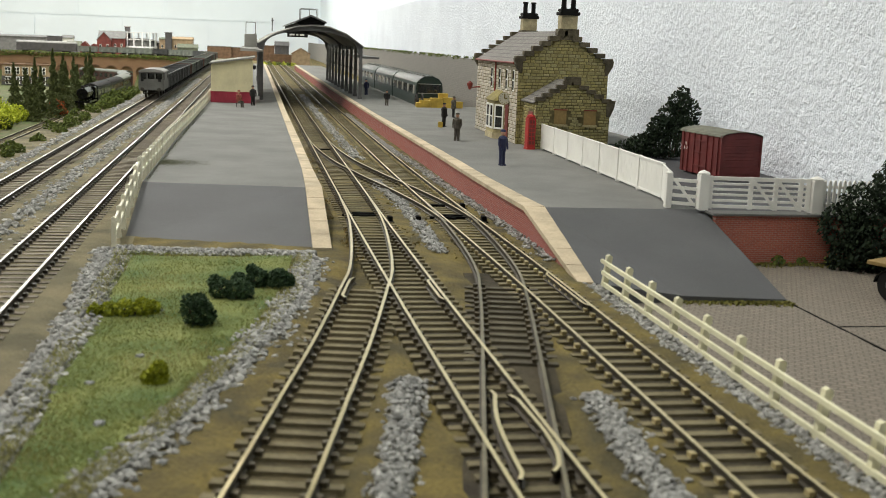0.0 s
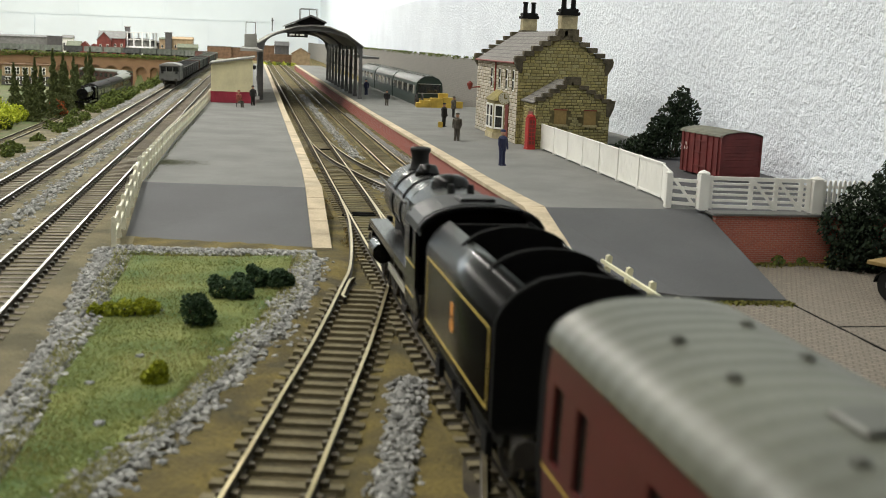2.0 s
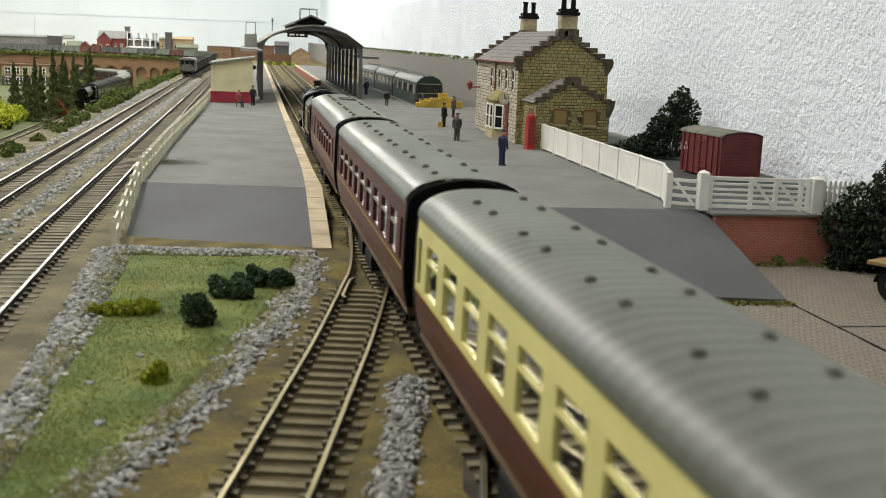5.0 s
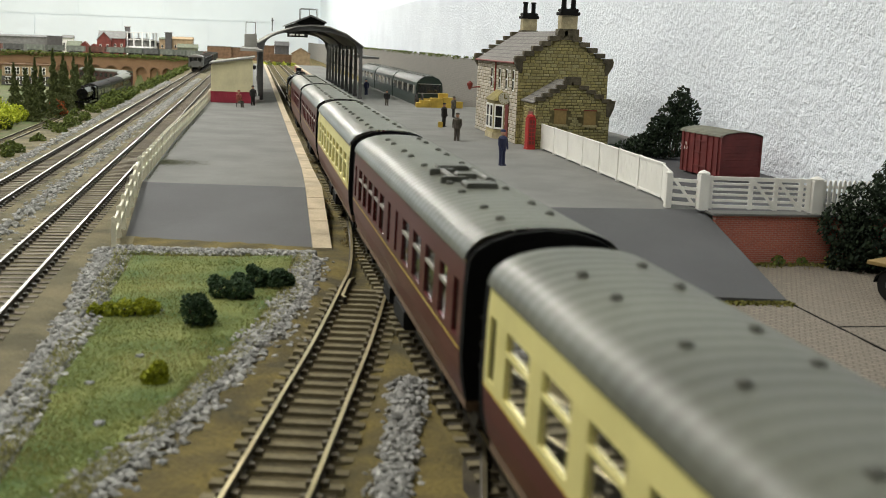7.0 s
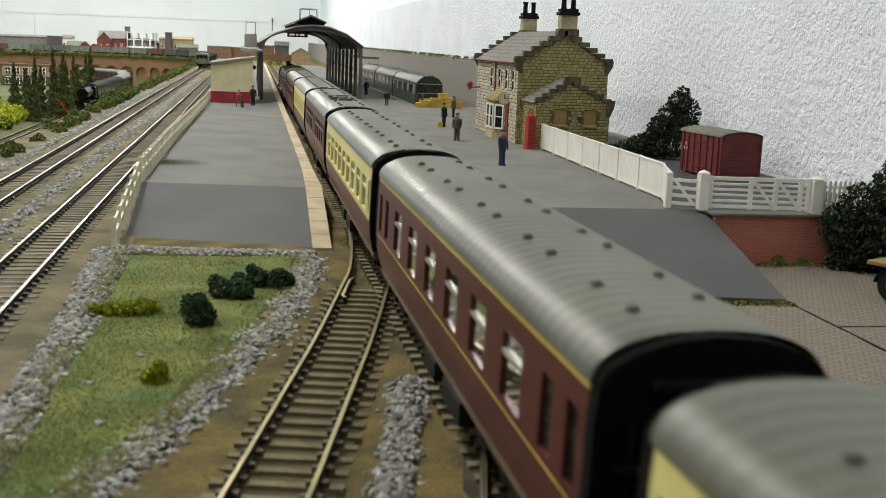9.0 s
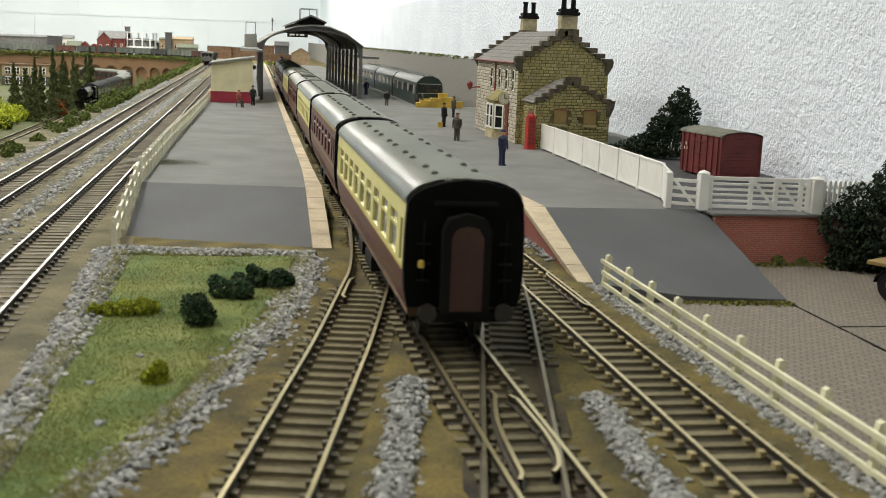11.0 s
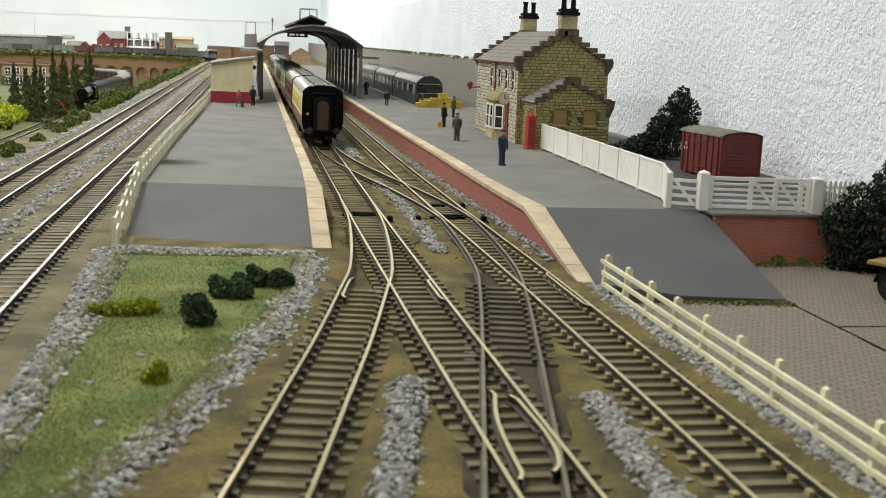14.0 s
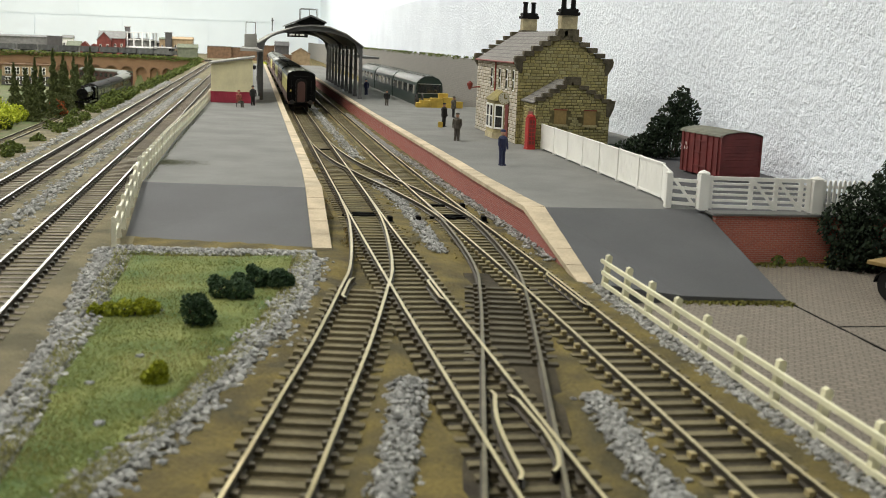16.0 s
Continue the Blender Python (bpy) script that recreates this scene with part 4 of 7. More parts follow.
def brake_van():
    t = thing("brake_van", (0, 0, 0), "grey goods brake van with an open end platform", "brake van")
    bm = B()
    W = 17
    box(bm, -W, W, -44, 44, 12, 13.5)
    for s in (-1, 1):
        box(bm, s * W - 0.5, s * W + 0.5, -30, 30, 13.5, 37)
        box(bm, -W, W, s * 30 - 0.5, s * 30 + 0.5, 13.5, 37)
        box(bm, -W, W, s * 43.5 - 0.5, s * 43.5 + 0.5, 13.5, 27.5)
        for x in (-W + 0.7, -5.5, 5.5, W - 0.7):
            box(bm, x - 0.8, x + 0.8, s * 43.5 - 0.6, s * 43.5 + 0.6, 27.5, 37.5)
        box(bm, -W, W, s * 43.5 - 0.55, s * 43.5 + 0.55, 35.5, 38)
        for q in (-1, 1):
            box(bm, q * W - 0.5, q * W + 0.5, min(s * 30, s * 44), max(s * 30, s * 44), 13.5, 26)
    part("body", bm, M_VAN, t)
    bm = B()
    arc = [(-18.2 * math.cos(math.pi * i / 10), 37.2 + 4.6 * math.sin(math.pi * i / 10)) for i in range(11)]
    extrude(bm, arc, -46, 46)
    part("roof", bm, M_VANROOF, t)
    bm = B()
    box(bm, -15, 15, -31.2, -30.6, 27, 35.5)
    part("end_window", bm, M_GLASS, t)
    for s in (-1, 1):
        bm = B()
        tube(bm, (s * 11.5, -44, 13), (s * 11.5, -50, 13), 1.4, n=8)
        tube(bm, (s * 11.5, -50, 13), (s * 11.5, -51, 13), 2.8, n=12)
        part("buffer", bm, M_WHEEL, t)
        bm = B()
        box(bm, s * 12 - 2, s * 12 + 2, -45.5, -44.2, 24, 28)
        part("side_lamp", bm, M_BLACK, t)
    four_wheels(t, 24)
    return t


LOCO, TENDER = locomotive(), tender()
MAROON_L = "maroon coach with a ribbed grey roof and yellow lining"
CREAM_L = "crimson and cream coach with a ribbed grey roof"
KINDS = [("brake", False, "maroon brake coach with few windows at its front"), ("open", False, MAROON_L), ("open", True, CREAM_L),
         ("diner", False, "maroon dining coach with kitchen vents on its roof"), ("open", True, CREAM_L),
         ("first", False, "maroon first class coach with a yellow stripe"), ("open", True, "crimson and cream coach at the tail of the train")]
COACHES = [coach(*k) for k in KINDS]
VAN = brake_van()
W1 = mineral_wagon("grey loaded mineral wagon on the far main line")
W2 = mineral_wagon("rusty red mineral wagon in the goods train", M_WAGON_R)
W3 = mineral_wagon("green grey mineral wagon in the goods train", M_WAGON_G)
pick = random.Random(6)
WAGONS = [W1] + [copy_thing(W1, pose(0, 0, 0)) for _ in range(7)] + [W2, W3]
while len(WAGONS) < 42:
    WAGONS.append(copy_thing(pick.choice((W1, W2, W3, W3, W3)), pose(0, 0, 0)))


# ---- station side ----
def island_mat(name, colours, rough=0.9, bump=0.35, grain=500):
    """Separate blocks of one mesh, each with its own tint."""
    m = mat(name, colours[0], rough, 0, 0.3, 150, grain, bump)
    nt = m.node_tree
    N, L = nt.nodes, nt.links
    geo, ramp = N.new("ShaderNodeNewGeometry"), N.new("ShaderNodeValToRGB")
    ramp.color_ramp.elements[0].color, ramp.color_ramp.elements[1].color = (*colours[0], 1), (*colours[-1], 1)
    for i, c in enumerate(colours[1:-1], 1):
        e = ramp.color_ramp.elements.new(i / (len(colours) - 1))
        e.color = (*c, 1)
    L.new(geo.outputs["Random Per Island"], ramp.inputs["Fac"])
    mixr = [n for n in N if n.bl_idname == "ShaderNodeMixRGB"][0]
    for lk in list(mixr.inputs["Color1"].links):
        L.remove(lk)
    L.new(ramp.outputs["Color"], mixr.inputs["Color1"])
    return m


M_MASON = island_mat("buff_stone", [(0.31, 0.265, 0.10), (0.37, 0.325, 0.14), (0.25, 0.22, 0.09), (0.34, 0.31, 0.16), (0.28, 0.245, 0.10)])
M_MASON_F = island_mat("pale_stone", [(0.46, 0.42, 0.33), (0.55, 0.50, 0.42), (0.38, 0.33, 0.25), (0.5, 0.47, 0.42)])
M_JOINT = mat("dark_mortar", (0.135, 0.115, 0.052), 0.95, 0, 0.3, 120, 800, 0.3)
M_COPE_D = mat("weathered_step_stone", (0.10, 0.085, 0.055), 0.9, 0, 0.4, 150, 800, 0.4)
M_CHIM = mat("chimney_stone", (0.42, 0.36, 0.22), 0.9, 0, 0.25, 150, 800, 0.3)
M_SLATE = brick_mat("roof_slate", (0.22, 0.205, 0.19), (0.17, 0.16, 0.15), (0.10, 0.095, 0.09), 5.0, 3.2, 0.1, axis="YZ", bump=0.5)
M_RED = mat("red_paint", (0.42, 0.022, 0.02), 0.45, 0, 0.12, 60, 500, 0.05)
M_DRED = mat("dark_red_door", (0.20, 0.03, 0.022), 0.5, 0, 0.2, 60, 500, 0.1)
M_BOARDW = mat("boarded_window", (0.25, 0.17, 0.06), 0.7, 0, 0.25, 60, 500, 0.15)
M_BAYSTONE = mat("bay_stone", (0.36, 0.31, 0.16), 0.85, 0, 0.25, 100, 700, 0.3)
M_BAYROOF = mat("mossy_bay_roof", (0.25, 0.21, 0.07), 0.85, 0, 0.3, 100, 700, 0.3)
M_CLOCK = mat("clock_face", (0.7, 0.68, 0.58), 0.5, 0, 0.1, 60, 500, 0.0)
M_CREAMB = mat("cream_boards", (0.66, 0.60, 0.38), 0.6, 0, 0.1, 60, 500, 0.1)
M_HUTRED = mat("hut_red_base", (0.33, 0.030, 0.055), 0.6, 0, 0.15, 60, 500, 0.1)
M_YELLOW = mat("yellow_crate", (0.52, 0.36, 0.06), 0.6, 0, 0.25, 80, 500, 0.15)
M_CARROOF = mat("railcar_roof", (0.055, 0.06, 0.055), 0.5, 0, 0.2, 40, 600, 0.1)
M_DMU = mat("dark_green_paint", (0.020, 0.035, 0.028), 0.4, 0, 0.15, 60, 500, 0.05)
M_BOXCAR = mat("bauxite_paint", (0.15, 0.028, 0.026), 0.6, 0, 0.25, 80, 500, 0.1)
M_BOXROOF = mat("box_roof_grey", (0.15, 0.15, 0.115), 0.75, 0, 0.25, 80, 500, 0.2)
M_BACKSTONE = brick_mat("grey_stone_paper", (0.255, 0.24, 0.215), (0.215, 0.205, 0.185), (0.19, 0.18, 0.165), 4.5, 2.6, 0.1, axis="YZ", bump=0.15)
PZ = 12.0


def masonry(parent, name, frame_m, w, h, inside, course=2.7, stone=(3.5, 6.5), material=None, seed=1, proud=0.5):
    """Coursed stones on a wall plane: frame_m maps (u, depth, z) to the thing's space; inside(u, z) says where there is wall."""
    rnd = random.Random(seed)
    bm = B()
    z = 0.0
    while z < h:
        ch = course * rnd.uniform(0.88, 1.12)
        u = -rnd.uniform(0, 4)
        while u < w:
            sw = rnd.uniform(*stone)
            u0, u1 = max(0, u), min(w, u + sw)
            if u1 - u0 > 1.0 and inside((u0 + u1) / 2, z + ch / 2) and inside(u0 + 0.3, z + ch / 2) and inside(u1 - 0.3, z + ch / 2):
                d = proud * rnd.uniform(0.4, 1.3)
                g, q = 0.22, 0.45
                base = [(u0 + g, 0, z + g), (u1 - g, 0, z + g), (u1 - g, 0, z + ch - g), (u0 + g, 0, z + ch - g)]
                face = [(u0 + g + q, -d, z + g + q * 0.6), (u1 - g - q, -d * rnd.uniform(0.7, 1.1), z + g + q * 0.6),
                        (u1 - g - q, -d * rnd.uniform(0.7, 1.1), z + ch - g - q * 0.6), (u0 + g + q, -d, z + ch - g - q * 0.6)]
                bv = [bm.verts.new(frame_m @ Vector(p)) for p in base]
                fv = [bm.verts.new(frame_m @ Vector(p)) for p in face]
                bm.faces.new(fv)
                for i in range(4):
                    j = (i + 1) % 4
                    bm.faces.new((bv[i], bv[j], fv[j], fv[i]))
            u += sw
        z += ch
    return part(name, bm, material or M_MASON, parent, kind="stuff")


def station_building():
    x0, x1, y0, y1 = 156.0, 233.0, 938.0, 1112.0
    t = thing("station_building", (0, 0, PZ), "two storey buff stone station building with crow stepped gables", "station building")
    W, xr = x1 - x0, (x0 + x1) / 2
    eave, apex = 68.0, 93.0
    bm = B()
    gable = [(x0, 0), (x1, 0), (x1, eave), (xr, apex), (x0, eave)]
    extrude(bm, gable, y0, y1)
    part("wall", bm, M_JOINT, t)

    def in_gable(u, z):
        return z < eave + (apex - eave) * (1 - abs(u - W / 2) / (W / 2)) + 2.5
    masonry(t, "gable_masonry", Matrix.Translation((x0, y0, 0)), W, apex + 2, in_gable, seed=3)

    def in_front(u, z):
        return z < eave - 1 and not any(a - 1 < u < b + 1 and c - 1 < z < d + 1 for a, b, c, d in [(30, 40, 0, 31), (12, 19, 43, 61), (38, 45, 43, 61), (66, 73, 43, 61), (100, 107, 43, 61)])
    masonry(t, "front_masonry", Matrix.Translation((x0, y0, 0)) @ Matrix.Rotation(radians(90), 4, "Z") @ Matrix.Scale(-1, 4, (0, 1, 0)), y1 - y0, eave, in_front,
            material=M_MASON_F, seed=5, course=3.0)
    for a in (12, 38, 66, 100):
        bm = B()
        box(bm, x0 - 0.4, x0 + 0.1, y0 + a, y0 + a + 7, 43, 61)
        w = part("upper_window", bm, M_WHITE, t, "white sash window")
        for k in (0, 1):
            bm = B()
            box(bm, x0 - 0.75, x0 - 0.45, y0 + a + 1.2, y0 + a + 5.8, 44.2 + 8.6 * k, 51.4 + 8.6 * k)
            part("pane", bm, M_GLASS, w)
    bm = B()
    box(bm, x0 - 0.7, x0 + 0.1, y0 + 30, y0 + 40, 0, 31)
    part("door", bm, M_DRED, t, "dark red panelled door")
    # roof slopes
    for s in (-1, 1):
        bm = B()
        xe = x0 - 2.5 if s < 0 else x1 + 2.5
        ze = eave - 1.4
        p = [(xe, y0 + 5, ze), (xr, y0 + 5, apex + 0.4), (xr, y1 - 5, apex + 0.4), (xe, y1 - 5, ze)]
        lo = [bm.verts.new(Vector(q)) for q in p]
        hi = [bm.verts.new(Vector(q) + Vector((0, 0, 1.0))) for q in p]
        bm.faces.new(hi)
        bm.faces.new(list(reversed(lo)))
        for i in range(4):
            bm.faces.new((lo[i], lo[(i + 1) % 4], hi[(i + 1) % 4], hi[i]))
        rf = part("roof_slope", bm, M_SLATE, t, "grey slate roof slope")
    bm = B()
    tube(bm, (x0 - 3, y0 + 6, eave - 1.2), (x0 - 3, y1 - 6, eave - 1.2), 0.9, n=8)
    part("gutter", bm, M_DRED, t)
    bm = B()
    tube(bm, (x0 - 1.4, y0 + 84, 0), (x0 - 1.4, y0 + 84, eave - 1), 0.7, n=8)
    part("downpipe", bm, M_DRED, t)
    # crow steps on both gables
    for gy in (y0, y1):
        n = 6
        for s in (-1, 1):
            for i in range(n):
                f0, f1 = i / n, (i + 1) / n
                xa = xr + s * (W / 2 + 3) * (1 - f0)
                xb = xr + s * (W / 2 + 3) * (1 - f1) - s * 1.5
                zt = eave + 2.5 + (apex - eave + 1) * (f0 + 0.5 / n)
                bm = B()
                box(bm, min(xa, xb), max(xa, xb), gy - 2.2, gy + 5.5, zt - 4.0, zt, bevel=0.5)
                st = part("crow_step", bm, M_COPE_D, t, "dark weathered step stone")
            bm = B()
            extrude(bm, [(xr + s * (W / 2 + 4), eave + 3), (xr + s * (W / 2 + 3.2), eave - 2), (xr + s * (W / 2 - 1), eave - 9), (xr + s * (W / 2 - 3), eave - 9), (xr + s * (W / 2 - 3), eave + 3)], gy - 2.0, gy + 4)
            part("kneeler", bm, M_COPE_D, t, "dark kneeler stone")
    # chimneys
    for cy, cx, ct in ((y0 + 5, xr + 2.6, 107), (y1 - 5, xr + 9, 107)):
        bm = B()
        box(bm, cx - 8.5, cx + 8.5, cy - 6, cy + 6, apex - 6, apex + 3, bevel=0.6)
        ch = part("chimney", bm, M_COPE_D, t, "stone chimney stack with black top")
        bm = B()
        box(bm, cx - 7, cx + 7, cy - 5, cy + 5, apex + 3, ct, bevel=0.4)
        part("stack", bm, M_CHIM, ch)
        bm = B()
        box(bm, cx - 8.5, cx + 8.5, cy - 6.5, cy + 6.5, ct, ct + 3, bevel=0.8)
        box(bm, cx - 7.5, cx + 7.5, cy - 5.5, cy + 5.5, ct + 3, ct + 5.5, bevel=0.8)
        part("cap", bm, M_SOOT, ch)
        for dx in (-4, 4):
            bm = B()
            lathe(bm, [(2.6, 0), (2.2, 2), (2.1, 9), (2.7, 9.6), (2.7, 10.8), (1.6, 11)], 12, (cx + dx, cy, ct + 5))
            part("chimney_pot", bm, M_SOOT, ch, smooth=True)
    # low wing towards the ramp
    wx0, wx1, wy = 161.5, 222.0, 893.0
    wr, we, wa = 189.5, 37.0, 54.0
    bm = B()
    extrude(bm, [(wx0, 0), (wx1, 0), (wx1, we), (wr, wa), (wx0, we)], wy, y0)
    part("wing_wall", bm, M_JOINT, t)

    def in_wing(u, z):
        x = wx0 + u
        lim = we + (wa - we) * ((x - wx0) / (wr - wx0) if x < wr else (wx1 - x) / (wx1 - wr)) + 1
        return z < lim and not any(a < x < b and c < z < d for a, b, c, d in [(175.5, 187, 20, 32), (200, 211.5, 20, 32)])
    masonry(t, "wing_masonry", Matrix.Translation((wx0, wy, 0)), wx1 - wx0, wa + 2, in_wing, seed=8, course=2.4, stone=(3, 6))
    masonry(t, "wing_side_masonry", Matrix.Translation((wx0, wy, 0)) @ Matrix.Rotation(radians(90), 4, "Z") @ Matrix.Scale(-1, 4, (0, 1, 0)), y0 - wy, we,
            lambda u, z: z < we - 1 and not (8 < u < 24 and z < 30), seed=9, course=2.4)
    for a in (176.3, 200.8):
        bm = B()
        box(bm, a, a + 10, wy - 0.7, wy + 0.2, 20.5, 31.5)
        fr = part("window", bm, M_BOARDW, t, "small tan boarded window")
        bm = B()
        box(bm, a - 1, a + 11, wy - 1.5, wy, 18.6, 20.3)
        part("sill", bm, M_BAYSTONE, fr)
        bm = B()
        box(bm, a - 0.6, a + 10.6, wy - 0.9, wy, 31.5, 32.3)
        part("lintel", bm, M_DRED, fr)
    bm = B()
    box(bm, wx0 - 0.7, wx0 + 0.1, wy + 9, wy + 23, 0, 29)
    part("wing_door", bm, M_DRED, t, "dark red side door")
    for s in (-1, 1):
        bm = B()
        xe = wx0 - 2 if s < 0 else wx1 + 2
        p = [(xe, wy + 3, we - 0.8), (wr, wy + 3, wa + 0.3), (wr, y0, wa + 0.3), (xe, y0, we - 0.8)]
        lo = [bm.verts.new(Vector(q)) for q in p]
        hi = [bm.verts.new(Vector(q) + Vector((0, 0, 0.9))) for q in p]
        bm.faces.new(hi)
        bm.faces.new(list(reversed(lo)))
        for i in range(4):
            bm.faces.new((lo[i], lo[(i + 1) % 4], hi[(i + 1) % 4], hi[i]))
        part("wing_roof", bm, M_SLATE, t, "grey slate wing roof")
    for i in range(5):
        for s in (-1, 1):
            f = (i + 0.5) / 5
            x = (wx0 + (wr - wx0) * f) if s < 0 else (wx1 - (wx1 - wr) * f)
            z = we + (wa - we) * f
            bm = B()
            box(bm, x - 4, x + 4, wy - 1.5, wy + 3.5, z - 0.5, z + 2.6, bevel=0.4)
            part("wing_step", bm, M_COPE_D, t)
    bm = B()
    box(bm, wr - 6, wr + 7, wy - 1.6, wy + 3.5, wa, wa + 4, bevel=0.5)
    part("wing_step", bm, M_COPE_D, t)
    bm = B()
    extrude(bm, [(wx1 + 4, we + 3), (wx1 + 3, we - 3), (wx1, we - 10), (wx1 - 3, we - 10), (wx1 - 3, we + 3)], wy - 1.6, wy + 3)
    part("kneeler", bm, M_COPE_D, t)
    # bay window
    bx, b0, b1 = x0, y0 + 44, y0 + 92
    bm = B()
    plan = [(bx, b0), (bx - 8, b0 + 9), (bx - 8, b1 - 9), (bx, b1)]
    extrude(bm, plan, 0, 33, axis="z")
    bay = part("bay", bm, M_BAYSTONE, t, "stone bay with white sash windows")
    bm = B()
    extrude(bm, [(x - (0.8 if i in (1, 2) else 0), y + (-0.8 if i < 2 else 0.8)) for i, (x, y) in enumerate(plan)], 0, 5, axis="z")
    part("plinth", bm, M_CHIM, bay)
    bm = B()
    rim = [(x - (1.6 if i in (1, 2) else 0), y + (-1.6 if i < 2 else 1.6), 33) for i, (x, y) in enumerate(plan)]
    tops = [(bx, b0 + 10, 42), (bx, b1 - 10, 42)]
    v = [bm.verts.new(p) for p in rim] + [bm.verts.new(p) for p in tops]
    for ids in ((0, 1, 4), (1, 2, 5, 4), (2, 3, 5), (0, 4, 5, 3), (3, 2, 1, 0)):
        bm.faces.new([v[i] for i in ids])
    part("bay_roof", bm, M_BAYROOF, bay, "mossy hipped bay roof")

    def sash(p, q, name):
        p, q = Vector((*p, 0)), Vector((*q, 0))
        d = (q - p)
        u = d.normalized()
        n = Vector((u.y, -u.x, 0))
        if n.x > 0:
            n = -n
        m = Matrix((( u.x, n.x, 0, p.x), (u.y, n.y, 0, p.y), (0, 0, 1, 0), (0, 0, 0, 1)))
        L = d.length
        bm = B()
        for a, b, c, e in ((1.2, L - 1.2, 8.5, 10), (1.2, L - 1.2, 28.5, 30), (1.2, 2.4, 10, 28.5), (L - 2.4, L - 1.2, 10, 28.5), (2.4, L - 2.4, 18.8, 19.8)):
            box(bm, a, b, 0.1, 0.9, c, e, m=m)
        fr = part("sash_frame", bm, M_WHITE, bay, "white sash frame")
        for c, e in ((10, 18.8), (19.8, 28.5)):
            bm = B()
            box(bm, 2.4, L - 2.4, 0.1, 0.45, c, e, m=m)
            part("pane", bm, M_GLASS, fr)
    sash(plan[0], plan[1], "a")
    sash((bx - 8, b0 + 9), (bx - 8, b0 + 24), "b")
    sash((bx - 8, b0 + 24), (bx - 8, b1 - 9), "c")
    # hanging clock
    bm = B()
    tube(bm, (x0 - 4, y0 + 30, 36), (x0 - 4, y0 + 33, 36), 5.0, n=24)
    ck = part("clock", bm, M_CLOCK, t, "round cream clock on a wall bracket")
    bm = B()
    lathe(bm, [(4.2, 0.6), (5.4, 0.6), (5.4, 2.4), (4.2, 2.4)], 24, (x0 - 4, y0 + 29.8, 36), axis="y")
    box(bm, x0 - 4.5, x0 - 3.5, y0 + 29.4, y0 + 29.9, 36, 39.6)
    box(bm, x0 - 4, x0 - 1.6, y0 + 29.4, y0 + 29.9, 35.5, 36.5)
    for k in range(12):
        a = math.pi * k / 6
        box(bm, x0 - 4 + 4 * math.sin(a) - 0.3, x0 - 4 + 4 * math.sin(a) + 0.3, y0 + 29.5, y0 + 29.9, 36 + 4 * math.cos(a) - 0.3, 36 + 4 * math.cos(a) + 0.3)
    part("clock_rim", bm, M_BAYROOF, ck)
    bm = B()
    lathe(bm, [(1.0, 0), (2.6, 4), (2.9, 6), (1.0, 8)], 8, (x0 - 11, y1 - 20, 38))
    tube(bm, (x0 - 11, y1 - 20, 40), (x0, y1 - 20, 41), 0.7, n=6)
    part("wall_lamp", bm, M_DRED, t, "dark red platform lamp")
    return t


station_building()


def phone_box():
    t = thing("telephone_box", (157.5, 893, PZ), "bright red telephone box beside the station wall", "telephone box", rz=radians(8))
    bm = B()
    box(bm, -3.2, 3.2, -3.2, 3.2, 0, 25, bevel=0.4)
    box(bm, -3.6, 3.6, -3.6, 3.6, 0, 1.5)
    lathe(bm, [(3.6, 25), (3.6, 26), (2.8, 27.2), (0.3, 27.6)], 8)
    part("body", bm, M_RED, t)
    for k in range(6):
        for s in (-1, 1):
            bm = B()
            box(bm, s * 1.3 - 1.0, s * 1.3 + 1.0, -3.45, -3.25, 4 + 3.3 * k, 6.6 + 3.3 * k)
            part("pane", bm, M_DRED, t)


phone_box()


